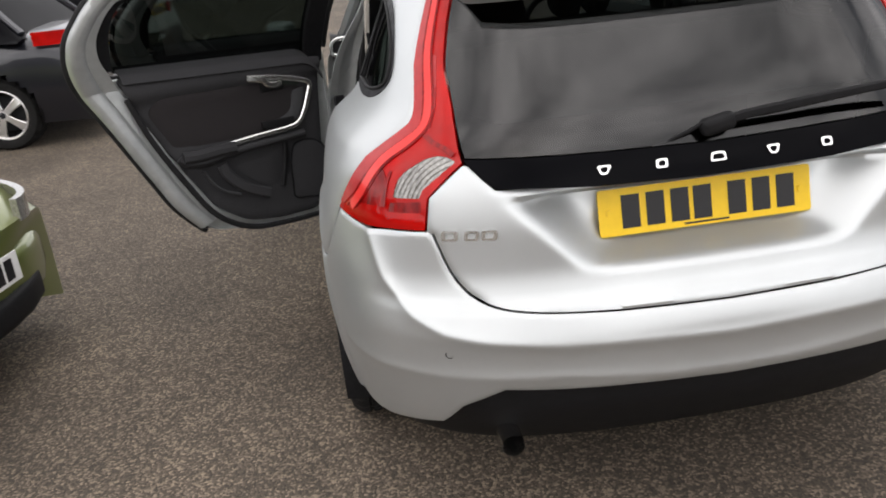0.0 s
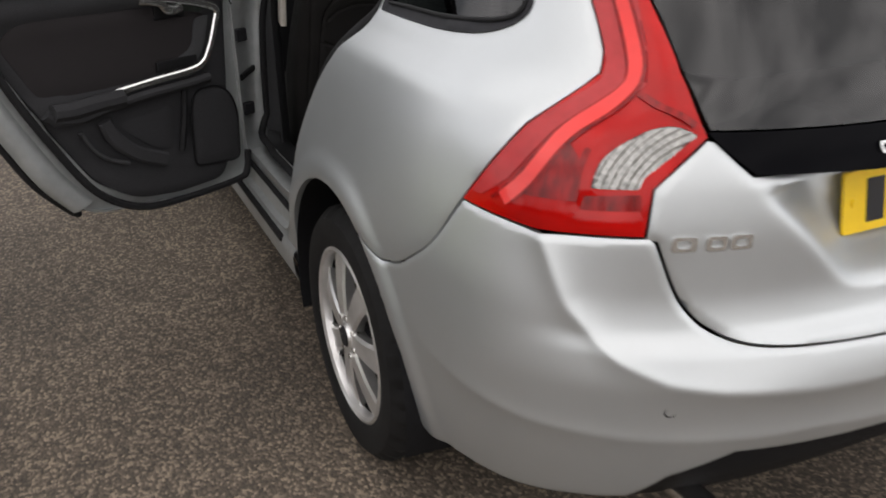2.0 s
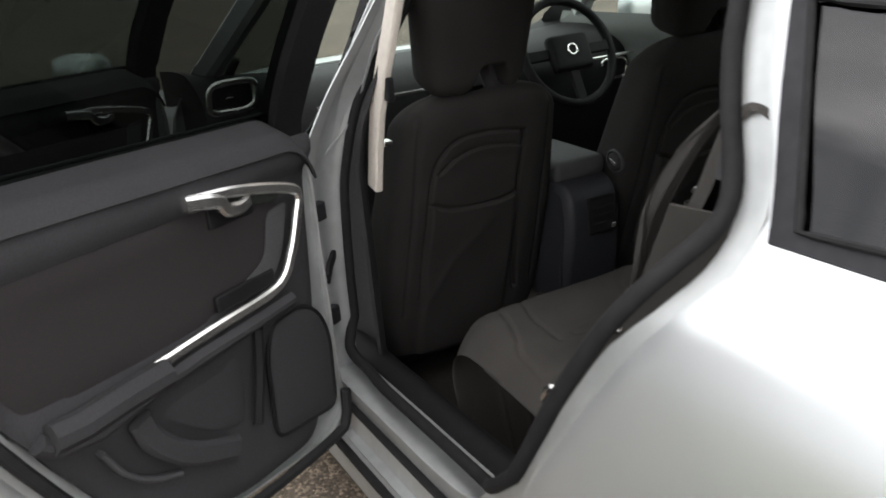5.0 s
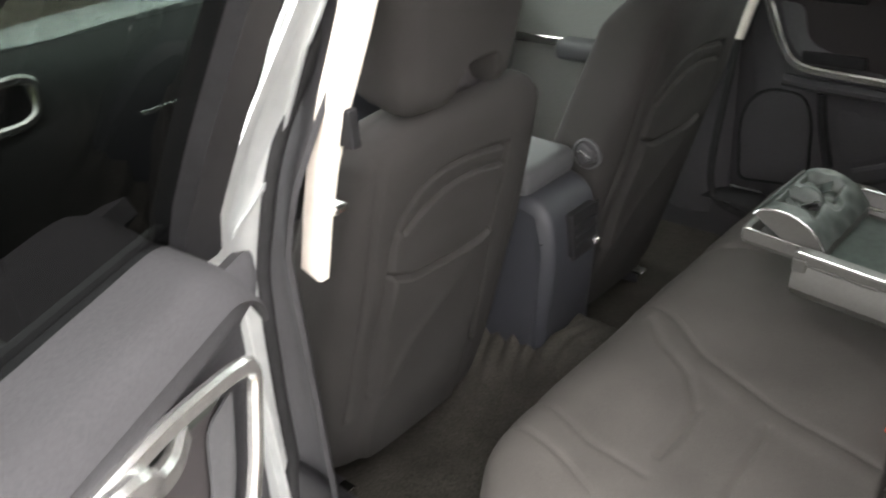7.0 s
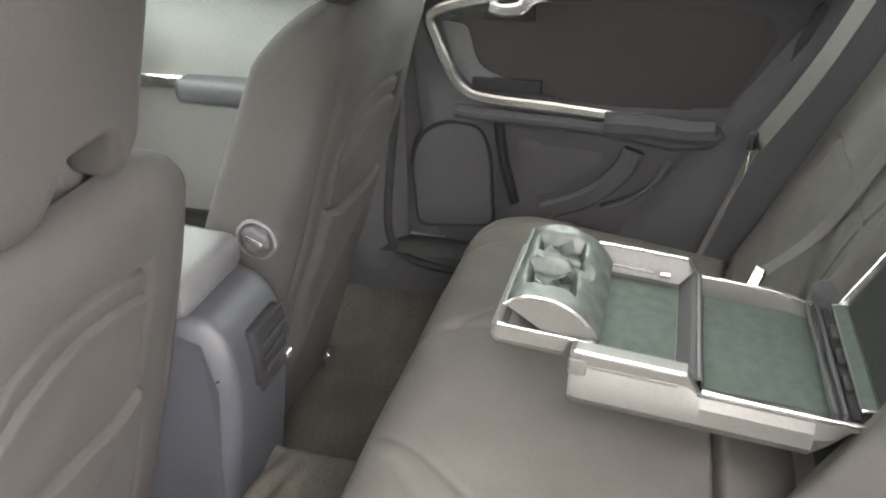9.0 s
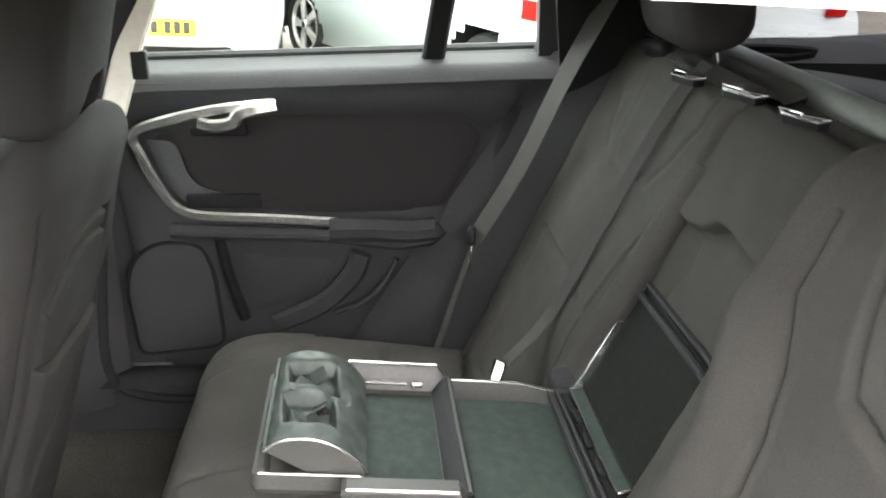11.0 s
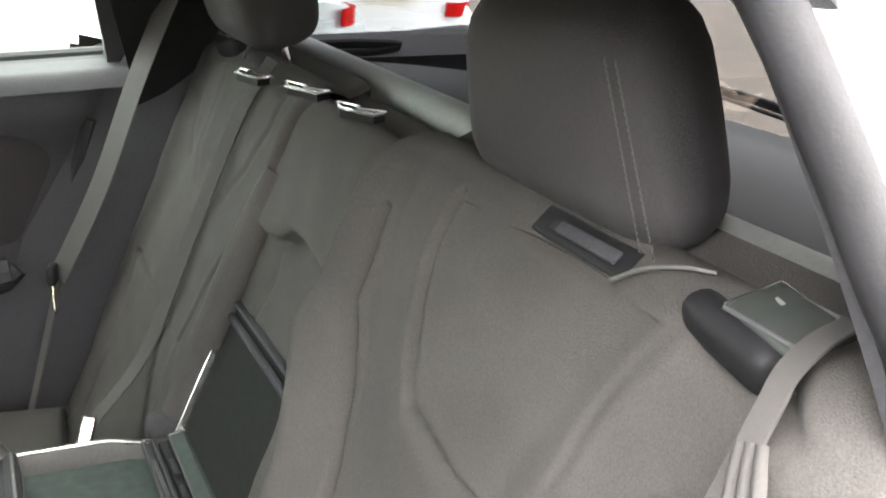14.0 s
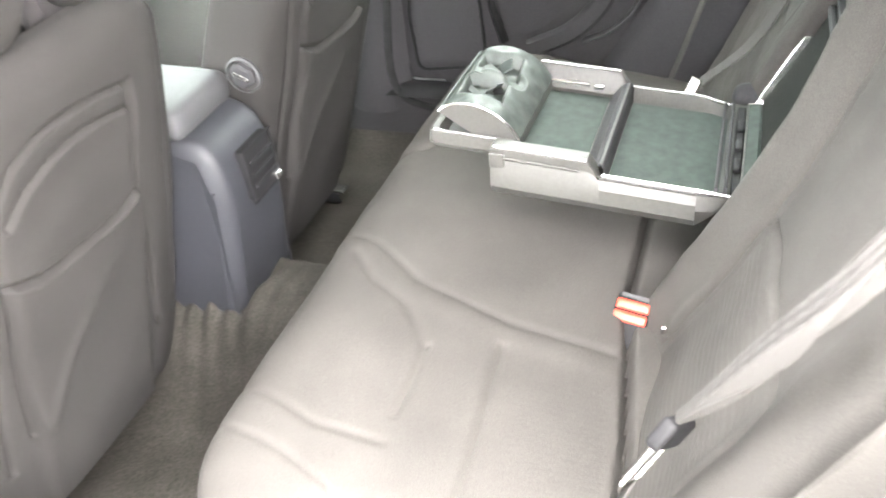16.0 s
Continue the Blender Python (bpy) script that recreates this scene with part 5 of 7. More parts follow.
def back_part(name, x0, x1, ztop, disp, label, n=90, round_=.022):
    prof = smooth_line([(back_y(.545) + .0, .545), (back_y(.70), .70), (back_y(.85), .85), (back_y(1.0), 1.0), (back_y(ztop - .05), ztop - .05), (back_y(ztop) - .010, ztop - .010), (back_y(ztop) - .035, ztop - .001), (back_y(ztop) - .065, ztop - .012), (back_y(ztop) - .085, ztop - .05), (back_y(.60) - .15, .60)], 7)
    pr = np.array(prof)
    ln = np.r_[0, np.cumsum(np.hypot(*np.diff(pr, axis=0).T))]
    front_len = ln[49]
    mid, hw = (x0 + x1) / 2, (x1 - x0) / 2

    def fm(u, v):
        s = np.interp(v, (0, .88, 1), (0, front_len, ln[-1]))
        y, z = np.interp(s, ln, pr[:, 0]), np.interp(s, ln, pr[:, 1])
        x = mid + hw * u
        front = np.clip((y - back_y(z) + .05) / .05, 0, 1)
        edge = np.clip((np.abs(u) * hw - (hw - .022)) / .022, 0, 1)
        dy = disp(x, z) * front - round_ * edge**3 * front
        dz = -.008 * edge**2 * np.clip((z - ztop + .10) / .10, 0, 1)
        return np.stack([x, y + dy, z + dz], -1)

    return sheet(name, fm, (-1, 1), (0, 1), n, 230, FABRIC, bench, label)


def outer_disp(sg):
    def f(x, z):
        q = sg * x
        pent = [(.230, 1.20), (.232, 1.148), (.262, 1.085), (.294, 1.042), (.372, 1.026), (.442, 1.028), (.469, 1.071), (.475, 1.127), (.484, 1.167), (.50, 1.20)]
        gap = line_gap(q, z, pent)
        sharp = np.clip((.46 - q) / .05, .25, 1)
        d = -.009 * sharp * groove(gap, .0060) - .009 * inside(pent, q, z) * (1 - groove(gap, .022)) + .0015 * groove(gap - .014, .010) * ~inside(pent, q, z)
        # inboard bolster and its seam
        seam = [(.138, 1.16), (.144, 1.075), (.197, 1.015), (.232, .952), (.245, .90), (.256, .838), (.245, .73), (.222, .60)]
        d = d - .014 * groove(line_gap(q, z, seam), .0055)
        mid = np.interp(z, (.60, .84, .95, 1.02, 1.08, 1.2), (.222, .256, .232, .195, .144, .138))
        d = d + (.034 if sg < 0 else .010) * np.exp(-((q - mid + .064) / .044) ** 2) - .006 * np.clip((q - mid) / .02, 0, 1) * np.clip((mid + .12 - q) / .10, 0, 1)
        # top seam of the ribbed insert, outboard seams
        d = d - .012 * groove(line_gap(q, z, [(.256, .838), (.35, .850), (.435, .856), (.507, .851), (.575, .862)]), .005)
        d = d - .006 * groove(line_gap(q, z, [(.505, 1.05), (.53, 1.078), (.541, 1.105), (.563, 1.127), (.60, 1.14)]), .007) - .006 * groove(line_gap(q, z, [(.575, .862), (.56, .75), (.55, .60)]), .007)
        d = d + .018 * np.exp(-((q - .605) / .04) ** 2)
        ribs = np.clip((q - .265) / .02, 0, 1) * np.clip((.55 - q) / .02, 0, 1) * np.clip((.835 - z) / .01, 0, 1)
        d = d + .0005 * np.sin(z * 2 * math.pi / .012) * ribs
        # hollows for the headrest guide and the belt guide
        d = d - .016 * np.exp(-np.abs((q - .378) / .060) ** 6 - np.abs((z - 1.213) / .016) ** 4)
        d = d - .030 * np.exp(-np.abs((q - .543 - 1.2 * (1.212 - z)) / .042) ** 4 - np.abs((z - 1.210) / .020) ** 4)
        d = d * (1 if sg < 0 else .5)
        return d + .0022 * np.sin(q * 21 + z * 15) * np.sin(z * 24 - q * 11) + .0010 * np.sin(q * 57 - z * 35) * np.sin(z * 63 + q * 21)
    return f


back_part("backrest", -.665, -.088, 1.225, outer_disp(-1), "charcoal cloth backrest with stitched panels", 220, .034)
back_part("backrest", .176, .665, 1.215, outer_disp(1), "charcoal cloth backrest with stitched panels", 150)


def centre_disp(x, z):
    hole = (1 / (1 + np.exp(-(x + .085) / .003))) * (1 / (1 + np.exp((x - .188) / .003))) * (1 / (1 + np.exp((z - .925) / .003)))
    flap = np.interp(x, (-.10, -.03, .0, .03, .075, .11, .14, .20), (1.054, 1.055, 1.062, 1.064, 1.060, 1.040, 1.036, 1.04))
    low = 1 / (1 + np.exp((z - flap) / .003))
    d = -.052 * hole - .020 * low * (1 - hole) - .010 * groove(z - flap + .006, .008) * np.clip((.16 - x) / .05, .2, 1)
    d = d - .014 * np.exp(-((x - .078) / .030) ** 2 - ((z - 1.045) / .018) ** 2) - .004 * groove(line_gap(x, z, [(.12, 1.035), (.10, .99), (.115, .93)]), .006)
    return d - .012 + .0015 * np.sin(x * 26 + 1) * np.sin(z * 30) + .0008 * np.sin(x * 70 - z * 40)


back_part("centre_backrest", -.102, .208, 1.200, centre_disp, "centre backrest with the armrest folded out", 110, .002)
# armrest recess: dark board with a bright edge
def board_y(z):
    return 1.292 - .50 * (z - .762)


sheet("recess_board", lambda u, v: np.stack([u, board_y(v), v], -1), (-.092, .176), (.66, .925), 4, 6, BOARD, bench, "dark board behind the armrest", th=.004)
sweep("recess_edge", [(.172 + .05 * (z - .762), board_y(z) + .008, z) for z in np.linspace(.755, .918, 8)], box_section(.006, .014), CHROME, bench, "bright recess edge", up=(0, 1, 0))
for dz, w in ((0, .010), (.018, .006)):
    sweep("recess_top_edge", [(x, board_y(.915 + dz) + .008, .915 + dz + .03 * (.184 - x)) for x in np.linspace(.184, -.09, 8)], box_section(w, .010), TRIM, bench, up=(0, 1, 0))
sweep("recess_roll", smooth_line([(.204, back_y(.58) - .020, .58), (.202, back_y(.75) - .022, .75), (.200, back_y(.92) - .024, .92), (.196, back_y(1.02) - .024, 1.02), (.190, back_y(1.10) - .030, 1.10)], 6), disc_section(.027, 14), FABRIC, bench, "cloth roll beside the recess", up=(1, 0, 0))
# headrest guides, belt guides, release handles
for sg in (-1, 1):
    c, zt = sg * .378, 1.225 if sg < 0 else 1.215
    # the recess of the headrest guide: its shade is put in as a black plate
    guide = rbox("headrest_guide", (.056, .013, .004), .003, pose(c + sg * .004, back_y(zt) - .016, zt - .015, -42, 0, 0), BLACK, bench, "black plate for the shaded recess of the headrest guide", (4, 2, 1))
    rbox("guide_inset", (.034, .0055, .002), .0015, pose(c + sg * .012, back_y(zt) - .0105, zt - .0108, -42, 0, 0), TRIM, guide, "pale brown guide inset", (2, 1, 1))
    rbox("guide_button", (.012, .006, .003), .0015, pose(c - sg * .018, back_y(zt) - .0125, zt - .0125, -42, 0, 0), BLACK, guide, "dark guide button", (2, 1, 1))
    sweep("guide_lip", smooth_line([(c + sg * .058, back_y(1.205) - .004, 1.206), (c + sg * .075, back_y(1.215) - .010, 1.219), (c + sg * .095, back_y(1.22) - .022, 1.226), (c + sg * .112, back_y(1.22) - .035, 1.227)], 4), disc_section(.0018, 6), TRAY, guide, "pale piping")
    # shade inside the belt guide's hollow, put in as a black block
    rbox("guide_hollow_shade", (.040, .013, .016), .011, pose(sg * .536, back_y(1.22) - .006, 1.209, -20, sg * 4, sg * 10), BLACK, bench, "black block for the shade in the hollow under the belt guide", (4, 3, 3))
    bg = rbox("belt_guide", (.030, .021, .0030), .0025, pose(sg * .557, back_y(1.22) - .020, 1.2285, -14, sg * 5, sg * 8), GUIDE, bench, "smooth dark belt guide", (4, 3, 1))
    sweep("guide_rim", [(sg * (.557 + dx), back_y(1.22) - .020 + dy, 1.2310 - .22 * dy) for dx, dy in ((-.028, .018), (.028, .020), (.029, -.018), (-.026, -.019))], disc_section(.0018, 6), TRIMLIGHT, bg, "pale rim", closed=True)
    rbox("guide_mark", (.004, .002, .001), .0008, pose(sg * .545, back_y(1.22) - .026, 1.2330, -26, sg * 5, sg * 14), PALETRIM, bg, "pale guide mark", (1, 1, 1))
for a0, b0 in (((.112, 1.098), (.044, 1.066)), ((.250, 1.116), (.172, 1.086)), ((.352, 1.150), (.285, 1.128))):
    d0 = np.array(b0) - np.array(a0)
    n0 = np.array([-d0[1], d0[0]]) / np.linalg.norm(d0) * -.020
    ring = [(*q, 1.209) for q in (np.array(a0), np.array(a0) + d0 * .45, np.array(a0) + d0 * .58 + n0 * .5, np.array(b0), np.array(b0) + n0, np.array(a0) + d0 * .3 + n0)]
    bracket = sweep("top_bracket", ring, box_section(.006, .004), CHROME, bench, "bright angular bracket", closed=True)
    link_mesh("bracket_well", [(x, y, 1.2075) for x, y, z in ring] + [(x, y, 1.198) for x, y, z in ring], [(0, 1, 2, 3, 4, 5)] + [(i, i + 6, (i + 1) % 6 + 6, (i + 1) % 6) for i in range(6)], BLACK, bracket, "dark well", False)


def headrest(name, c, w, h, d, lean, mat, label, stitch=True, posts=True, parent=None, taper=.06):
    e = parent or thing(name, (c[0], c[1], c[2] - h / 2), label, "headrest", "headrests")
    m = Matrix.Translation(c) @ pose(0, 0, 0, lean)

    def puff(v):
        q = v / np.array([w / 2, d / 2, h / 2])
        v = v.copy()
        v[:, 0] *= 1 - taper * np.clip(q[:, 2], -1, 1) - .04 * q[:, 2] ** 2
        v[:, 0] *= 1 - .14 * np.clip(.5 - q[:, 1] / 2, 0, 1)
        v[:, 1] += .012 * (1 - q[:, 0] ** 2) * np.sign(q[:, 1]) * (1 - np.clip(np.abs(q[:, 2]), 0, 1) ** 2)
        if stitch:
            for xx in (-.86,):
                v[:, 1] -= .0035 * np.exp(-((q[:, 0] - xx) / .035) ** 2) * (q[:, 1] > .5)
        return v

    rbox("pad", (w / 2, d / 2, h / 2), .045, m, mat, e, "padded headrest", (34, 6, 14), puff)
    if stitch:
        for xx in (-.86,):
            for off in (-.045, .045):
                for k in range(26):
                    zz = -.36 * h + k * .72 * h / 26
                    a = m @ Vector(((xx + off) * w / 2 * (1 - taper * zz / h * 2), d / 2 + .0065, zz))
                    b = m @ Vector(((xx + off) * w / 2 * (1 - taper * zz / h * 2), d / 2 + .0065, zz + .0052))
                    STITCHES.append((a, b))
    if posts:
        for xx in (-.055, .055):
            p0, p1 = m @ Vector((xx, 0, -h / 2 + .02)), m @ Vector((xx, -.004, -h / 2 - .07))
            sweep("post", [tuple(p0), tuple(p1)], disc_section(.006, 8), STEEL, e, "steel headrest post", up=(0, 1, 0))
    return e


STITCHES = []
hl = headrest("rear_headrest", (-.318, 1.062, 1.299), .262, .182, .095, -14, FABRIC2, "dark padded headrest with pale double stitching on the rear seat", taper=.15)
sv, sf = [], []
for a, b in STITCHES:
    k = len(sv)
    w = Vector((.0009, 0, 0))
    n = Vector((0, .0012, 0))
    sv += [a - w, a + w, b + w, b - w, (a + b) / 2 + n]
    sf += [(k, k + 1, k + 4), (k + 1, k + 2, k + 4), (k + 2, k + 3, k + 4), (k + 3, k, k + 4)]
link_mesh("stitching", sv, sf, TRAY, hl, "pale double stitching", False)
headrest("rear_headrest", (.455, 1.095, 1.325), .25, .19, .12, -14, FABRIC2, "dark padded headrest on the far rear seat", stitch=False)

# load cover roller behind the bench
lc = thing("load_cover", (0, .93, 1.12), "pale grey load cover roller behind the bench", "load cover")
sweep("roller_case", [(x, .975, 1.192) for x in np.linspace(-.62, .62, 8)], disc_section(.030, 14, .9), PALETRIM, lc)
# Unseen sheet added in black to keep the boot dark behind the glass.
sheet("cover_sheet", lambda u, v: np.stack([u * (1 - .26 * np.clip((.55 - v) / .38, 0, 1)), v, 1.170 - .10 * np.clip((.95 - v) / .7, 0, 1) ** 1.5], -1), (-.62, .62), (.17, .965), 8, 14, BLACK, lc, "unseen load cover sheet, black so the rear glass looks dark", th=.004)

# ---- folded-out centre armrest ----
arm = thing("folded_armrest", (.03, 1.45, .66), "grey folded-out rear armrest with open tray and cup holder", "armrest")


def ring_wall(name, loops, mat, parent, label="", closed=True, sharp=28):
    """Walls lofted through loops of points; closed: whether each loop joins up."""
    k = len(loops[0])
    verts = [p for lp in loops for p in lp]
    m = k if closed else k - 1
    faces = [(i * k + j, i * k + (j + 1) % k, i * k + k + (j + 1) % k, i * k + k + j) for i in range(len(loops) - 1) for j in range(m)]
    return link_mesh(name, verts, faces, mat, parent, label, True, sharp)


def rest(x, y, h):
    """A point of the armrest, which rises a little towards its front; h: height over the rim of its rear tray."""
    return (x, y, .780 + .085 * (y - 1.50) - .035 * (x + .11) + h)


def rim_height(y):
    return float(np.interp(y, (1.503, 1.520), (0, .025)))


def rim_in(y):
    """How far the far rim bends in at the rear."""
    return float(np.interp(y, (1.345, 1.395), (.020, 0)))


def body_section(y, close=0.0):
    """Across the armrest from the near bottom edge over the near wall, the tray and the far wall to the far bottom edge."""
    t, r = rim_height(y), rim_in(y)
    c = close
    lo = -.018 if y < 1.503 else -.012
    near = [(-.090, -.058), (-.116, -.053), (-.129, -.036), (-.127, -.014), (-.1165, .002 + .1 * t), (-.1155, .30 * t), (-.1195, .34 * t + .001), (-.1195, t - .003), (-.1170, t), (-.110 + .016 * (t > .01), t), (-.107 + .016 * (t > .01), t - .003)]
    floor = [(-.094 + .012 * (t > .01), lo + .002), (-.090 + .012 * (t > .01), lo), (.160 - r, lo), (.164 - r, lo + .002)]
    far = [(.176 - r, t - .003), (.179 - r, t), (.190 - r, t), (.193 - r, t - .004), (.193 - r, -.036), (.170 - r, -.058)]
    return [rest(x * (1 - .02 * c), y, h - c * .004 * (h > -.02)) for x, h in near + floor + far]


ys = [1.372, 1.40, 1.45, 1.500, 1.503, 1.512, 1.520, 1.521, 1.56, 1.60, 1.640, 1.652, 1.658]
tray_body = ring_wall("tray_body", [body_section(y, 1.0 if i == len(ys) - 1 else 0) for i, y in enumerate(ys)], TRAY, arm, "grey plastic armrest body", False)
# rear end of the body, cut away at a slant below its rim
loops = []
for y in (1.300, 1.330, 1.350, 1.372):
    k = float(np.clip((y - 1.330) / .042, 0, 1))
    loops.append([rest(x, y, max(h, -.058 + .050 * (1 - k))) for x, h in ((-.090, -.058), (-.116, -.053), (-.127 + .012 * (1 - k), -.022), (-.1165, -.003), (-.110, 0), (-.104, -.003), (-.090, -.018), (.160 - rim_in(y), -.018), (.176 - rim_in(y), -.003), (.190 - rim_in(y), 0), (.193 - rim_in(y), -.036), (.170, -.058))])
ring_wall("tray_rear", loops, TRAY, arm, "slanted rear end of the armrest body", False)
ends = [body_section(1.658, 1.0)]
link_mesh("tray_front_face", ends[0], [tuple(range(len(ends[0])))], TRAY, arm, "", False)
# underside
link_mesh("underside", [rest(-.090, 1.36, -.058), rest(.170, 1.36, -.058), rest(.170, 1.658, -.058), rest(-.090, 1.658, -.058)], [(3, 2, 1, 0)], TRIM, arm, "dark underside", False)
for y0, y1, h in ((1.345, 1.496, -.0165), (1.532, 1.640, -.0105)):
    rbox("liner", (.117 if y1 < 1.5 else .112, (y1 - y0) / 2, .0015), .0012, Matrix.Translation(rest(.038, (y0 + y1) / 2, h)) @ pose(0, 0, 0, 4.86, 2.0), TRAYMAT, arm, "green-grey rubber tray liner", (3, 3, 1))
# divider: a dark wall with a sloping front face and a fine pale ridge
dv = [(1.497, -.018), (1.499, .006), (1.502, .010), (1.507, .010), (1.509, .0075), (1.514, .0075), (1.518, .004), (1.530, -.010), (1.531, -.018)]
divider = ring_wall("divider", [[rest(x, y, h) for y, h in dv] for x in np.linspace(-.103, .176, 6)], TRIM, arm, "dark tray divider", False, 20)
sweep("divider_ridge", [rest(x, 1.5045, .0105) for x in np.linspace(-.098, .172, 6)], box_section(.0035, .0025), TRAY, divider, "pale ridge on the divider")
# highlights along the rims, put in as bright metal strips
sweep("lip_highlight", [rest(-.1125, y, .0012) for y in (1.318, 1.40, 1.45, 1.500)], box_section(.0055, .004), CHROME, arm, "metal strip for the highlight on the tray lip")
sweep("lip_highlight", [rest(-.118, y, .0248) for y in (1.522, 1.58, 1.652)], box_section(.004, .003), CHROME, arm, "metal strip for the highlight on the front lip")
sweep("far_lip_highlight", [rest(.181 - rim_in(y), y, .0008) for y in (1.345, 1.395, 1.45, 1.50)], box_section(.005, .003), CHROME, arm, "metal strip for the highlight on the far lip")
sweep("far_lip_highlight", [rest(.181, y, .0258) for y in (1.522, 1.58, 1.652)], box_section(.005, .003), CHROME, arm, "metal strip for the highlight on the far lip")
clip = sweep("bright_clip", [rest(.160, y, .004) for y in (1.568, 1.60, 1.640)], box_section(.008, .006), CHROME, arm, "bright clip bar")
rbox("clip_end", (.005, .008, .004), .002, Matrix.Translation(rest(.160, 1.552, .003)), CHROME, clip, "", (1, 2, 1))
# side moulding that frames the hand hold
sweep("side_bead", [rest(-.1215, y, .0085) for y in (1.530, 1.58, 1.640)], box_section(.003, .004), TRAY, arm)
rbox("side_end", (.004, .011, .012), .003, Matrix.Translation(rest(-.1195, 1.648, .004)), TRAY, arm, "", (1, 2, 2))
# ridges and hinge at the rear
for y, h, w in ((1.352, .000, .005), (1.340, .0015, .005)):
    sweep("rear_ridge", [rest(x, y - .012 * (.16 - x), h) for x in np.linspace(-.100, .160, 6)], box_section(w, .010), TRIM, arm, "dark rear ridge")
sweep("hinge_slot", [rest(x, 1.327 - .012 * (.16 - x), -.004) for x in np.linspace(-.098, .160, 6)], box_section(.013, .008), BLACK, arm, "black hinge slot")
for k in range(3):
    rbox("hinge_knuckle", (.016, .006, .006), .004, Matrix.Translation(rest(-.03 + .06 * k, 1.325, .001)), BLACK, arm, "", (2, 1, 1))
plate = ring_wall("hinge_plate", [[rest(x, y, h) for y, h in ((1.318, -.006), (1.317, .004), (1.300, .008), (1.285, .004), (1.284, -.006))] for x in np.linspace(-.085, .165, 4)], TRAYMAT, arm, "green-grey hinge plate", False, 20)
sweep("plate_edge", [rest(x, 1.3175, .0045) for x in np.linspace(-.085, .165, 4)], box_section(.003, .002), TRAY, plate)
for x in (-.085, .165):
    sweep("plate_end", [rest(x, y, h) for y, h in ((1.3175, .005), (1.300, .009), (1.286, .005))], box_section(.004, .003), CHROME, plate, "bright plate end")
rbox("hinge_boss", (.020, .026, .022), .019, Matrix.Translation(rest(.195, 1.318, .004)), TRIM, arm, "round hinge boss", (3, 3, 3))
# sliding front with the cup holder
DX0, DX1 = -.082, .162
dr = lambda x0, x1, y0, y1, h: [rest(x, y, h) for x, y, _ in [(u, v, 0) for u, v in rounded([(x0, y0, .006), (x1, y0, .006), (x1, y1, .012), (x0, y1, .012)], 4)]]
front = ring_wall("cup_drawer", [dr(DX0 + .02, DX1 - .02, 1.63, 1.745, -.018), dr(DX0 + .004, DX1 - .004, 1.63, 1.762, -.014), dr(DX0, DX1, 1.63, 1.766, -.006), dr(DX0 + .002, DX1 - .002, 1.632, 1.764, .012), dr(DX0 + .006, DX1 - .006, 1.636, 1.760, .0135), dr(DX0 + .013, DX1 - .013, 1.643, 1.753, .011), dr(DX0 + .018, DX1 - .018, 1.648, 1.748, -.006), dr(DX0 + .06, DX1 - .06, 1.68, 1.72, -.007)], TRAY, arm, "grey pull-out cup drawer")
sweep("drawer_lip", [rest(DX0 + .0045, y, .0138) for y in (1.636, 1.69, 1.756)], box_section(.004, .0025), CHROME, front, "bright drawer lip")
DOME = smooth_line([(1.628, .013), (1.640, .030), (1.660, .047), (1.685, .057), (1.712, .058), (1.734, .052), (1.748, .040)], 5)


def dome_loop(x, grow=0.0):
    return [rest(x, 1.685 + (y - 1.685) * (1 + grow), .010 + (h - .010) * (1 + grow)) for y, h in DOME]


# pale lens-shaped end face of the cup holder
end = dome_loop(-.070)
cut = [rest(-.070, 1.700, .012), rest(-.070, 1.650, .012)]
k = len(end)
back_end = [(x + .006, y, z) for x, y, z in end + cut]
cheek = link_mesh("cup_cheek", end + cut + back_end, [tuple(range(k + 2))] + [(i, k + 2 + i, k + 2 + (i + 1) % (k + 2), (i + 1) % (k + 2)) for i in range(k + 2)], TRAY, arm, "pale lens-shaped end of the cup holder", True, 30)
sweep("cheek_edge", dome_loop(-.0705, .01), box_section(.0035, .003), CHROME, cheek, "bright cheek edge", up=(-1, 0, 0))


def dome_map(x, v):
    d = np.array(DOME)
    i = v * (len(DOME) - 1)
    y, h = np.interp(i, np.arange(len(DOME)), d[:, 0]), np.interp(i, np.arange(len(DOME)), d[:, 1])
    # two folded cup openings, angular, with their sprung fingers
    for cx, cy, w, l, deep in ((.010, 1.700, .034, .030, .024), (.092, 1.698, .030, .030, .022)):
        q = np.maximum(np.abs(x - cx) / w, np.abs(y - cy - .10 * (x - cx)) / l)
        h = h - deep / (1 + np.exp((q - 1) / .05))
    h = h - .010 / (1 + np.exp((np.hypot(x - .055, (y - 1.665) * 1.4) - .022) / .002)) + .0018 * np.sin(x * 120 + 1) * np.sin(y * 130)
    p = np.stack([x, y, .780 + .085 * (y - 1.50) - .035 * (x + .11) + h], -1)
    return p


cup = sheet("cup_holder", dome_map, (-.064, .150), (0, 1), 90, 60, SMOKED, arm, "smoked grey-green plastic folding cup holder")
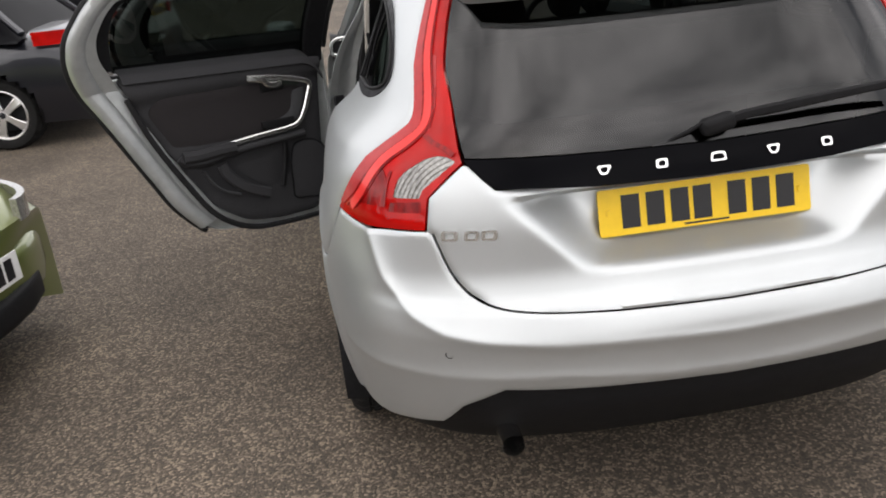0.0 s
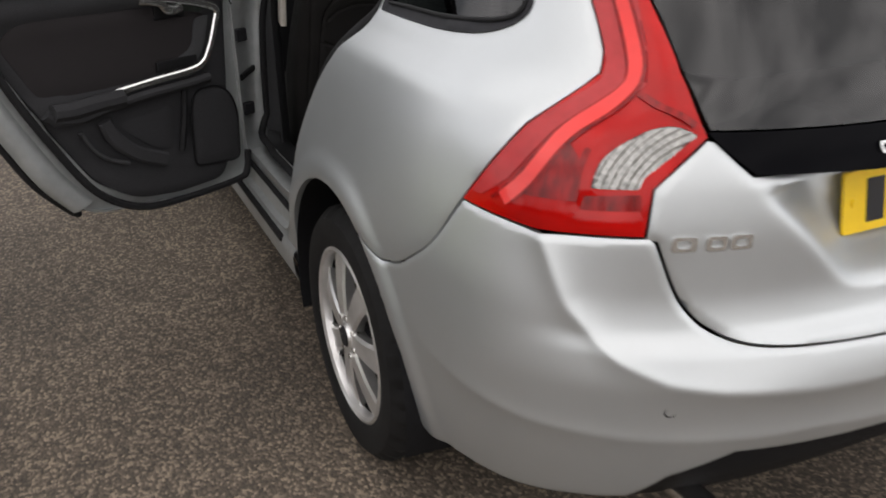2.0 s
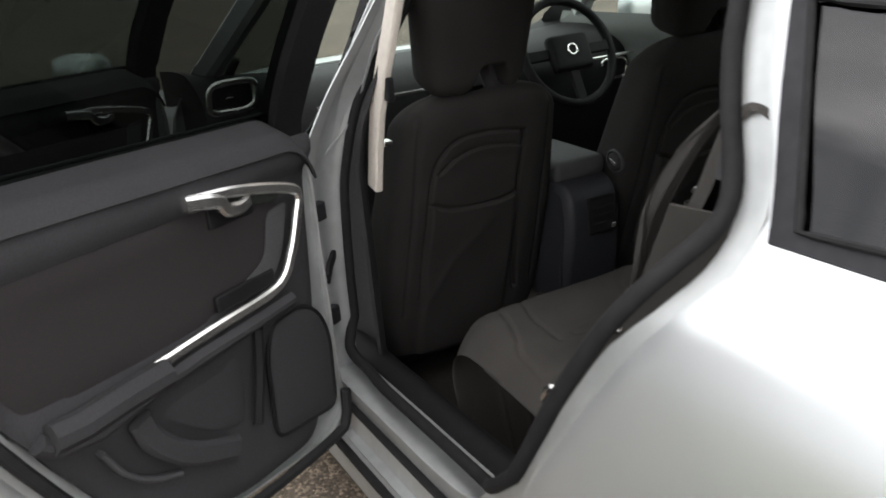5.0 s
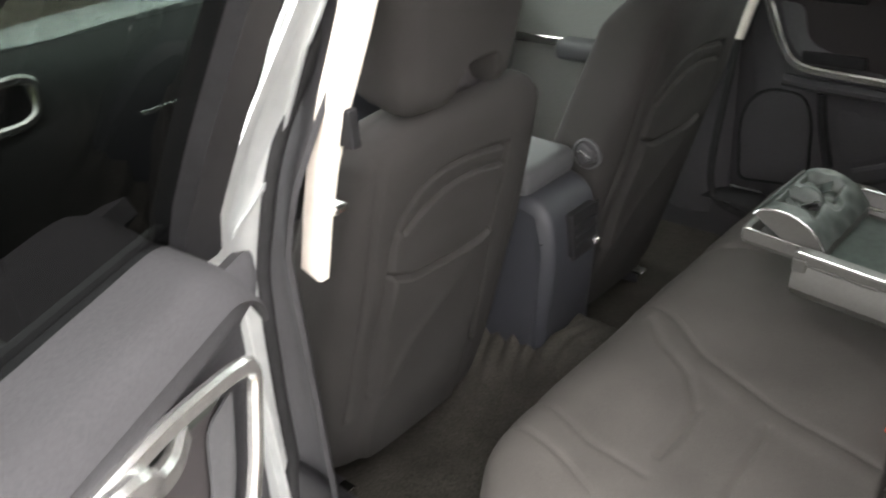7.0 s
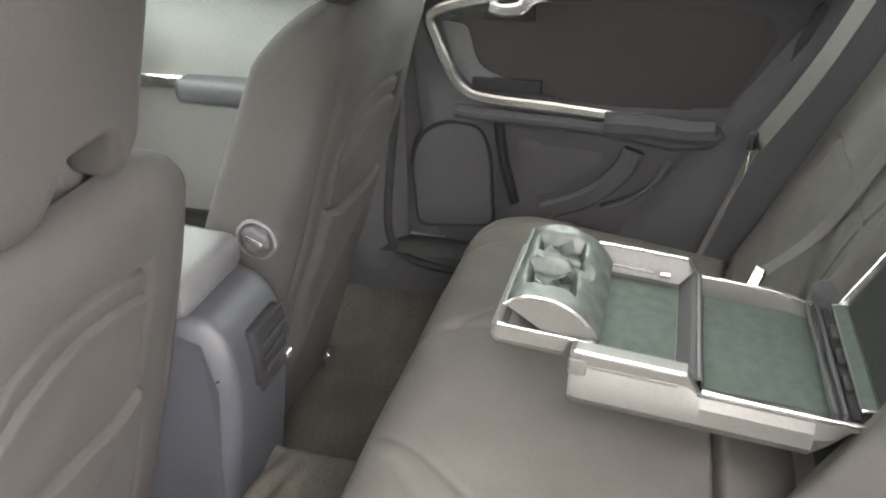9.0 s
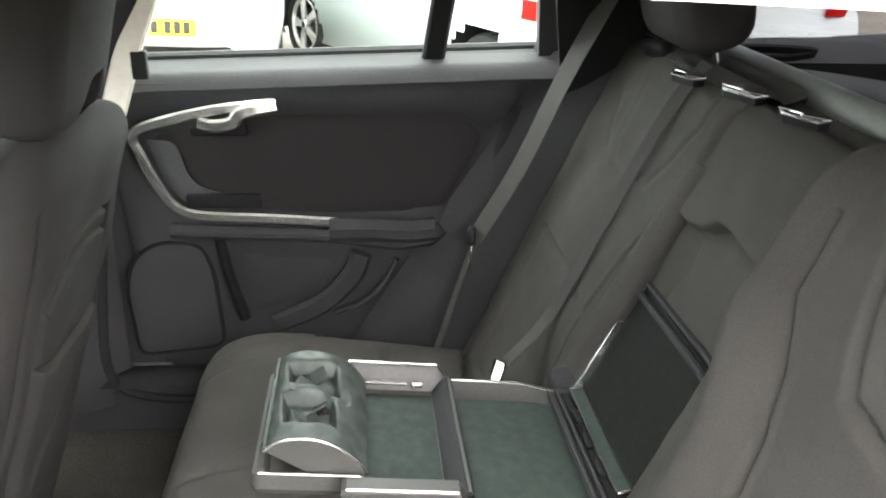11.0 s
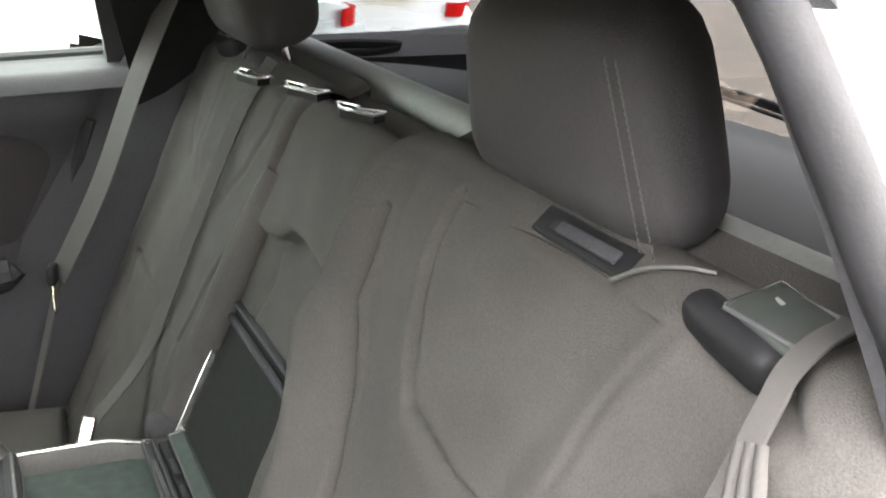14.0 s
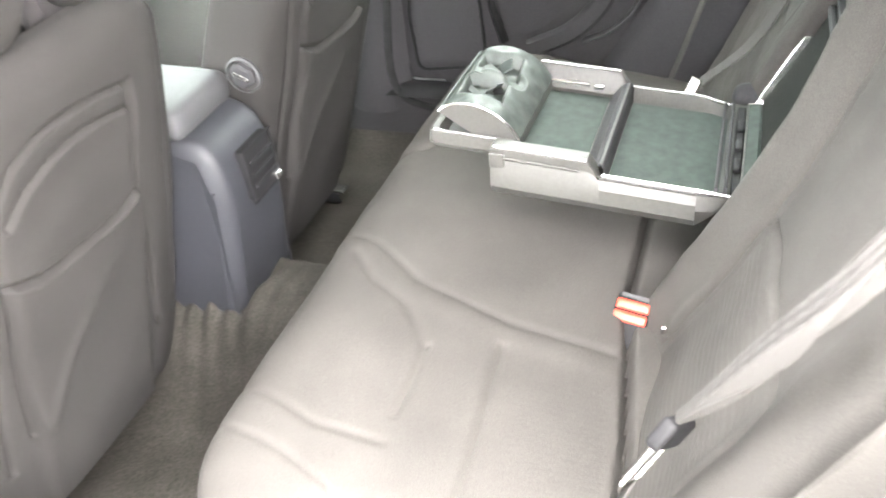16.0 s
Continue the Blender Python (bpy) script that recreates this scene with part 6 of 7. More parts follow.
for cx, cy, h, rx, ry, rz, sz in ((-.004, 1.712, .046, 38, 12, 10, (.014, .011, .0015)), (.024, 1.690, .043, -34, 20, -8, (.012, .012, .0015)), (.010, 1.702, .036, 8, -14, 30, (.012, .012, .0015)), (.080, 1.710, .046, 34, 10, -12, (.013, .011, .0015)), (.104, 1.692, .044, -30, -16, 14, (.013, .011, .0015)), (.056, 1.720, .054, 16, 4, 6, (.010, .009, .0015))):
    rbox("cup_finger", sz, .0012, Matrix.Translation(rest(cx, cy, h)) @ pose(0, 0, 0, rx, ry, rz), SMOKED, cup, "", (2, 2, 1))
# shade in the cup holder's hollows, put in as small black slabs
for cx, cy in ((.030, 1.686), (.110, 1.708), (-.012, 1.690)):
    rbox("cup_hollow_shade", (.010, .008, .002), .0015, Matrix.Translation(rest(cx, cy, .0355)) @ pose(0, 0, 0, 5, 0, 25), BLACK, cup, "black slab for the shade in a cup holder gap", (2, 2, 1))
for x in (-.045, .04, .12):
    rbox("cup_catch", (.006, .003, .004), .002, Matrix.Translation(rest(x, 1.7515, .030)), CHROME, cup, "bright catch", (1, 1, 1))
sweep("dome_rim", [rest(x, 1.749, .041) for x in np.linspace(-.068, .150, 6)], box_section(.004, .006), SMOKED, cup)
FRAME[0] = SET


# ---- belts and buckles ----
def belt(points, label, width=.046, twist_end=None):
    e = thing("seat_belt", points[-1], label, "seat belt", "rear seat belts")
    pts = smooth_line(points, 8)
    sweep("webbing", pts, box_section(width, .0025, .2), WEBBING, e, "grey woven webbing", up=(-.55 if points[0][0] > 0 else 0, 1, .44))
    return e


def tongue_part(e, m):
    t = rbox("tongue_grip", (.030, .008, .016), .006, m, BLACK, e, "black plastic belt tongue", (3, 1, 2))
    ring = [m @ Vector(q) for q in ((-.018, 0, -.016), (-.018, 0, -.058), (-.006, 0, -.066), (.006, 0, -.066), (.018, 0, -.058), (.018, 0, -.016))]
    sweep("tongue_loop", [tuple(q) for q in ring], box_section(.010, .003), STEEL, t, "steel tongue loop", up=(0, 1, .3))


b1 = belt([(.595, 1.165, 1.34), (.62, 1.248, 1.153), (.622, 1.325, .97), (.628, 1.406, .815)], "grey belt hanging in front of the far backrest")
sweep("lower_webbing", smooth_line([(.628, 1.404, .815), (.628, 1.432, .72), (.622, 1.462, .62), (.618, 1.478, .57)], 6), box_section(.018, .004, .3), WEBBING, b1, "folded lower webbing", up=(-.55, 1, .44))
tongue_part(b1, pose(.622, 1.414, .825, 0, 12, -10))
b2 = belt([(.325, 1.11, 1.225), (.328, 1.160, 1.15), (.329, 1.235, .985), (.331, 1.315, .803), (.28, 1.40, .735)], "grey centre belt drawn over the far backrest", .024)
rbox("stud_buckle", (.012, .010, .030), .004, pose(.266, 1.415, .720, 20, 30, 0), STEEL, b2, "bright centre belt tongue")
b3 = belt([(-.586, 1.085, 1.238), (-.588, 1.112, 1.234), (-.590, 1.135, 1.222), (-.594, 1.150, 1.205), (-.598, 1.180, 1.155)], "pale grey belt gathered in folds over the near rear backrest", .015)
GATHER = np.array(smooth_line([(-.603, 1.162, 1.195), (-.630, 1.198, 1.140), (-.640, 1.242, 1.065), (-.634, 1.278, 1.00), (-.618, 1.318, .915), (-.602, 1.346, .862)], 8))


def gathered(a, w):
    """Webbing drawn together in three long folds; a along it from the guide to the tongue, w across."""
    k = a * (len(GATHER) - 1)
    at = lambda q: np.stack([np.interp(q, np.arange(len(GATHER)), GATHER[:, c]) for c in range(3)], -1)
    p, t = at(k), at(k + .3) - at(k - .3)
    n = np.array([0, .915, .403])
    side = np.cross(t, n)
    side /= np.linalg.norm(side, axis=-1, keepdims=True) + 1e-9
    width = np.interp(a, (0, .25, .5, .75, 1), (.018, .032, .035, .022, .011))
    lift = .007 + np.interp(a, (0, .3, .7, 1), (.001, .008, .008, .002)) * np.cos((w + .15 * np.sin(a * 5)) * 6 * math.pi)
    return p + side * (w * width)[..., None] + np.multiply.outer(lift, n)


sheet("gathered_webbing", gathered, (0, 1), (-.5, .5), 50, 37, WEBBING, b3, "webbing in three lengthwise folds", th=.0018)
sweep("lower_webbing", smooth_line([(-.600, 1.352, .855), (-.602, 1.392, .74), (-.66, 1.422, .58)], 6), box_section(.012, .003, .3), WEBBING, b3, "lower webbing turned on edge", up=(.3, 1, .3))
tongue_part(b3, pose(-.596, 1.356, .842, 20, 40, -20))


def buckle(c, m, label):
    e = thing("belt_buckle", c, label, "belt buckle", "belt buckles")
    mm = Matrix.Translation(c) @ m
    rbox("case", (.027, .013, .042), .006, mm, BLACK, e, "black buckle case", (2, 1, 3))
    for z in (.006, .024):
        rbox("button", (.0245, .0045, .0078), .003, mm @ pose(0, .0115, z), BUCKLERED, e, "orange-red release button", (3, 1, 1))
    rbox("slot_edge", (.020, .003, .003), .001, mm @ pose(0, .012, .038), TRIMLIGHT, e)
    return e


buckle((-.180, 1.444, .577), pose(0, 0, 0, 0, 0, 78) @ pose(0, 0, 0, 50, 0, 0), "black buckle with orange-red button standing at the cushion's rear edge")
rbox("seat_anchor", (.004, .004, .006), .002, pose(-.237, 1.392, .628), STEEL, bench, "")


# ---- front seats ----
def front_seat(cx, shift, lift, label, knob):
    e = thing("front_seat", (cx, 2.3 + shift, .25), label, "car seat", "front seats")
    def fm(u, v):
        """u round the section from the middle of the front face, v up the back."""
        z = .36 + v * (.735 + lift)
        r = np.clip((v - .90) / .10, 0, 1)
        cap = np.sqrt(np.clip(1 - r**2 * .985, 0, 1))
        hw = (.250 - .045 * np.clip((v - .45) / .5, 0, 1) ** 1.5) * (.35 + .65 * cap ** .8) * (1 - .06 * np.clip((.12 - v) / .12, 0, 1))
        ht = (.105 - .030 * v) * (.25 + .75 * cap)
        c, s_ = np.cos(u * math.pi), np.sin(u * math.pi)
        x = hw * np.sign(s_) * np.abs(s_) ** .55
        w = ht * np.sign(c) * np.abs(c) ** .50
        rear = c < 0
        # map pocket: top seam, elastic edge, side seam and a second, lower opening
        seam = [(.095, .978), (.04, .990), (-.02, .996), (-.075, .993), (-.115, .978), (-.143, .940), (-.155, .890), (-.160, .80), (-.165, .55)]
        edge = [(.103, .940), (.06, .950), (.0, .957), (-.05, .954), (-.10, .938), (-.135, .905)]
        side_seam = [(.098, .976), (.104, .938), (.100, .85), (.102, .79), (.114, .68), (.140, .50)]
        low_edge = [(.100, .812), (.05, .800), (.0, .797), (-.06, .800), (-.11, .808), (-.155, .828)]
        inner = 1 / (1 + np.exp(np.clip((x - .104) / .003, -40, 40))) / (1 + np.exp(np.clip((-.158 - x) / .003, -40, 40)))
        over = np.interp(x, [p[0] for p in edge[::-1]], [p[1] for p in edge[::-1]])
        under = np.interp(x, [p[0] for p in low_edge[::-1]], [p[1] for p in low_edge[::-1]])
        d = -.009 * groove(line_gap(x, z, seam), .0045) - .007 * groove(line_gap(x, z, edge), .004) - .012 * groove(line_gap(x, z, side_seam), .006) - .012 * groove(line_gap(x, z, low_edge), .0045)
        d = d + inner * (.006 / (1 + np.exp(np.clip((z - over) / .002, -40, 40))) + .008 / (1 + np.exp(np.clip((z - under) / .002, -40, 40))) - .010 * np.exp(-((x + .02) / .09) ** 2 - ((z - over + .03) / .045) ** 2))
        d = d + .0025 * np.sin(x * 30) * np.sin(z * 26) + .003 * np.exp(-((x - .15) / .025) ** 2) + .004 * inner * np.exp(-(line_gap(x, z, [(.02, .74), (-.08, .66), (-.14, .55)]) / .012) ** 2)
        d = d - .005 * groove(line_gap(x, z, [(-.190, 1.07), (-.196, .80), (-.205, .50)]), .006) - .004 * groove(line_gap(x, z, [(.178, 1.06), (.190, .80), (.205, .50)]), .006)
        w = w - np.where(rear, d, 0) + np.where(~rear, .030 * (np.abs(x) / hw) ** 3 * (1 - r), 0)
        side = .004 * groove(np.abs(w - ht * .15), .006) * (np.abs(s_) > .8)
        y = 2.350 - .36 * (z - .36) + w
        return np.stack([cx + x - np.sign(x) * side, y + shift, z], -1)

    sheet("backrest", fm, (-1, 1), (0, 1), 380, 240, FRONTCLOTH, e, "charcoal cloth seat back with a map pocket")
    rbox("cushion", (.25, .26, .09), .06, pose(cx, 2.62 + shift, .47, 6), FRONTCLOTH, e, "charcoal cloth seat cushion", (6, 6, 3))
    rbox("seat_base", (.22, .24, .07), .02, pose(cx, 2.60 + shift, .34), BLACK, e, "dark seat base", (2, 2, 1))
    for sx in (-.19, .19):
        rail = rbox("seat_rail", (.022, .26, .016), .005, pose(cx + sx, 2.54 + shift, .262), SEAL, e, "steel seat rail")
        rbox("rail_end", (.020, .018, .014), .005, pose(cx + sx, 2.285 + shift, .268), STEEL, e, "bright rail end cap")
    m = Matrix.Translation((cx - .025, 2.070 + shift, 1.222 + lift)) @ pose(0, 0, 0, 14)

    def hr(v):
        q = v.copy()
        low = np.clip(-q[:, 2] / .115, 0, 1)
        arch_ = 1 / (1 + np.exp(np.clip((np.abs(q[:, 0] - .025) - .050) / .006, -40, 40)))
        q[:, 2] += .062 * arch_ * low**1.5
        q[:, 0] *= .97 + .10 * np.clip(q[:, 2] / .125, -1, 1)
        q[:, 1] -= .02 * (1 - (q[:, 0] / .15) ** 2) * (q[:, 1] < 0)
        return q

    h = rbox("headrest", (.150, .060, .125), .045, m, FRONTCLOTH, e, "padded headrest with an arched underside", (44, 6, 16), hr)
    for sx in (-1, 1):
        sweep("headrest_leg", smooth_line([(cx + sx * .062, 2.100 + shift, 1.062 + lift), (cx + sx * .052, 2.098 + shift, 1.105 + lift), (cx + sx * .040, 2.096 + shift, 1.150 + lift)], 5), box_section(.062, .040, .35), FABRIC2, h, "dark sleeve round the headrest post", up=(0, 1, 0))
    if knob:
        kx = cx + knob * .236
        base = (kx, 2.160, .812)
        turn = ring_mesh("lumbar_knob", [(.001, knob * .016), (.018, knob * .017), (.024, knob * .014), (.026, 0)], base, TRIM, e, "grey lumbar adjuster knob in a round surround", 24, lambda r, x, i, j: r * (1 - .18 * (math.cos(6 * math.pi * i / 24) > .3)) if 0 < j < 3 else r)
        ring_mesh("knob_ring", [(.034, 0), (.034, knob * .010), (.030, knob * .012), (.028, 0)], base, TRIMLIGHT, turn, "dull grey ring", 36)
        # glint on the knob, put in as a small chrome bar
        rbox("knob_glint", (.002, .015, .004), .0015, pose(kx + knob * .017, 2.160, .812, 25), CHROME, turn, "chrome bar for the glint on the knob")
    return e


front_seat(-.395, .035, .0, "charcoal cloth front passenger seat seen from behind", 0)
front_seat(.302, -.015, .05, "charcoal cloth driver's seat with a lumbar knob", -1)

# ---- console, dash, steering wheel, driver's door lining ----
con = thing("centre_console", (-.05, 2.4, .25), "blue-grey centre console with rear air vent", "console")
cprof = smooth_line([(2.16, .36), (2.135, .50), (2.118, .62), (2.115, .70), (2.135, .765), (2.20, .79), (2.40, .795), (2.60, .78), (2.70, .70), (2.72, .40)], 6)
cp = np.array(cprof)
cln = np.r_[0, np.cumsum(np.hypot(*np.diff(cp, axis=0).T))]


def console_map(u, v):
    s = v * cln[-1]
    y, z = np.interp(s, cln, cp[:, 0]), np.interp(s, cln, cp[:, 1])
    a = np.clip((np.abs(u) - .72) / .28, 0, 1)
    w = .095 + .012 * np.clip((.7 - z) / .3, 0, 1)
    return np.stack([-.05 + w * np.sign(u) * np.minimum(np.abs(u), .72 + .28 * np.sin(a * math.pi / 2)), y + a**2 * .028 * (z < .79) * (y < 2.5), z - a**2 * .028 * (z > .70)], -1)


sheet("shell", console_map, (-1, 1), (0, 1), 41, 60, CONSOLE, con, "blue-grey plastic shell")
for sx in (-1, 1):
    link_mesh("cheek", [(-.05 + sx * .100, y + .026, z) for y, z in ((2.13, .36), (2.12, .55), (2.105, .68))] + [(-.05 + sx * .095, 2.15, .755), (-.05 + sx * .095, 2.22, .775), (-.05 + sx * .095, 2.60, .765), (-.05 + sx * .10, 2.72, .36)], [(0, 1, 2, 3, 4, 5, 6)] if sx > 0 else [(6, 5, 4, 3, 2, 1, 0)], CONSOLE, con, "", False)
vent = rbox("rear_vent", (.045, .010, .050), .008, pose(-.035, 2.112, .690, -4), BLACK, con, "black rear air vent", (2, 1, 2))
for z in (.668, .690, .712):
    rbox("vent_blade", (.036, .004, .003), .001, pose(-.035, 2.101, z, -20), BLACK, vent)
sweep("vent_frame", [(-.035 + x, 2.103, .690 + z) for x, z in ((-.046, -.05), (.046, -.05), (.046, .05), (-.046, .05))], disc_section(.0025, 6), BLACK, vent, "", closed=True, up=(0, 1, 0))
rbox("vent_tab", (.008, .006, .006), .002, pose(-.005, 2.098, .655), CHROME, vent)
rbox("lid", (.088, .19, .030), .022, pose(-.05, 2.36, .815, 2), TRIMLIGHT, con, "padded grey console lid", (4, 6, 2))

dash = thing("dashboard", (0, 3.0, .6), "black dashboard with bright strips and silver-ringed vents", "dashboard")
dprof = np.array(smooth_line([(2.86, .42), (2.84, .62), (2.80, .80), (2.80, .93), (2.84, 1.00), (2.95, 1.045), (3.15, 1.05), (3.40, 1.03)], 6))
dl = np.r_[0, np.cumsum(np.hypot(*np.diff(dprof, axis=0).T))]
sheet("fascia", lambda u, v: np.stack([.86 * u, np.interp(v * dl[-1], dl, dprof[:, 0]) + .13 * np.abs(u) ** 4, np.interp(v * dl[-1], dl, dprof[:, 1]) + .05 * np.abs(u) ** 4 * np.clip(v * 3 - 1, 0, 1)], -1), (-1, 1), (0, 1), 40, 40, BLACK, dash, "black soft fascia")
for x0, x1, z in ((-.56, -.14, .985), (.40, .70, .985)):
    sweep("bright_strip", [(x, 2.80, z) for x in np.linspace(x0, x1, 6)], box_section(.014, .010), CHROME, dash, "bright dash strip", up=(0, 0, 1))
for x, y in ((-.12, 2.795), (.12, 2.795), (.64, 2.835)):
    sweep("vent_ring", [(x + .062 * math.copysign(abs(math.cos(a)) ** .6, math.cos(a)), y, .93 + .038 * math.copysign(abs(math.sin(a)) ** .6, math.sin(a))) for a in np.linspace(0, 2 * math.pi, 25)[:-1]], disc_section(.005, 6), CHROME, dash, "silver vent ring", closed=True, up=(0, 1, 0))
for sg in (-1, 1):
    link_mesh("fascia_end", [(sg * .859, y + .13, z + .05 * min(1, max(0, q * 3 - 1))) for (y, z), q in zip(dprof[:, :2], dl / dl[-1])] + [(sg * .859, 3.50, .42)], [tuple(range(len(dprof) + 1))], BLACK, dash, "black end of the fascia", False)
outline = [(-.785 + .072 * math.copysign(abs(math.cos(a)) ** .55, math.cos(a)) + .012 * math.sin(a), 2.890, 1.050 + .044 * math.copysign(abs(math.sin(a)) ** .55, math.sin(a))) for a in np.linspace(0, 2 * math.pi, 33)[:-1]]
sweep("vent_ring", outline, box_section(.020, .016, .3), CHROME, dash, "broad silver vent ring", closed=True, up=(0, 1, 0))
rbox("vent_bowl", (.062, .010, .036), .008, pose(-.785, 2.905, 1.050), BLACK, dash, "dark vent behind its ring", (3, 1, 2))
rbox("vent_tab", (.012, .006, .003), .002, pose(-.795, 2.892, 1.048), CHROME, dash, "", (2, 1, 1))
rbox("radio_fascia", (.10, .05, .16), .02, pose(0, 2.80, .80, 15), CONSOLE, dash, "radio fascia", (3, 2, 3))
sw = thing("steering_wheel", (.36, 2.76, .95), "black steering wheel with a silver-lined boss", "steering wheel")
SWM = Matrix.Translation((.36, 2.745, 1.035)) @ pose(0, 0, 0, 65)
ringp = [SWM @ Vector((.185 * math.cos(a), .185 * math.sin(a), 0)) for a in np.linspace(0, 2 * math.pi, 49)[:-1]]
sweep("rim", [tuple(q) for q in ringp], disc_section(.016, 10), BLACK, sw, "black leather rim", closed=True, up=tuple((SWM.to_3x3() @ Vector((0, 0, 1)))))
rbox("boss", (.085, .065, .022), .02, SWM @ pose(0, -.005, .005), BLACK, sw, "black boss", (4, 4, 2))
for a in (0, math.pi, -math.pi / 2):
    q = [SWM @ Vector((r * math.cos(a), r * math.sin(a), 0)) for r in (.06, .12, .18)]
    sweep("spoke", [tuple(k) for k in q], box_section(.04, .016), BLACK, sw, up=tuple((SWM.to_3x3() @ Vector((0, 0, 1)))))
badge = [SWM @ Vector((.018 * math.cos(a), .018 * math.sin(a), .029)) for a in np.linspace(0, 2 * math.pi, 25)[:-1]]
sweep("badge_ring", [tuple(q) for q in badge], disc_section(.003, 6), CHROME, sw, "plain silver badge ring", closed=True, up=tuple((SWM.to_3x3() @ Vector((0, 0, 1)))))
for sg in (1,):
    lin = sheet("front_door_lining", lambda u, v, sg=sg: np.stack([sg * (.765 - .03 * np.exp(-((v - 1.07) / .05) ** 2)), u, v], -1), (2.33, 3.25), (.40, 1.11), 20, 24, DOORLIT, car, "front door lining", th=.02 * sg)
    # window light on the insert is put in as paler trim
    sheet("door_cloth", lambda u, v, sg=sg: np.stack([sg * (.752 + 0 * u), u, v], -1), (2.36, 3.10), (.860, 1.06), 6, 4, PALETRIM, lin, "door insert paled for the light from the window", th=.006 * sg)
    sweep("bright_strip", [(sg * .742, y, .808 + .01 * (y - 2.65)) for y in np.linspace(2.64, 2.95, 6)], box_section(.030, .014), CHROME, lin, "bright door strip", up=(sg, 0, 0))
    rbox("armrest", (.045, .17, .030), .02, pose(sg * .735, 2.52, .80), TRIMLIGHT, lin, "grey door armrest", (2, 5, 2))
    ringp = [(sg * .740, 2.98 + .06 * math.cos(a), .98 + .035 * math.sin(a)) for a in np.linspace(0, 2 * math.pi, 25)[:-1]]
    sweep("lever_ring", ringp, disc_section(.005, 6), CHROME, lin, "silver lever surround", closed=True, up=(1, 0, 0))

# ---- the car park ----
FRAME[0] = Matrix.Identity(4)

gv = sorted({*np.round(np.linspace(-12, 14, 53), 2), *(-400, -200, -100, -50, -25, 25, 50, 100, 200, 400)})
gvx = sorted({*np.round(np.linspace(-12, 12, 49), 2), *(-400, -200, -100, -50, -25, 25, 50, 100, 200, 400)})
gp = [(x, y, .004 * math.sin(x * 1.7 + 1) * math.sin(y * 1.3) if max(abs(x), abs(y)) < 15 else 0) for y in gv for x in gvx]
kx = len(gvx)
ground = link_mesh("ground", gp, [(j * kx + i, j * kx + i + 1, j * kx + kx + i + 1, j * kx + kx + i) for j in range(len(gv) - 1) for i in range(kx - 1)], ASPHALT)
tagged(ground, "worn brown-grey tarmac of the car park", "ground", kind="structure")


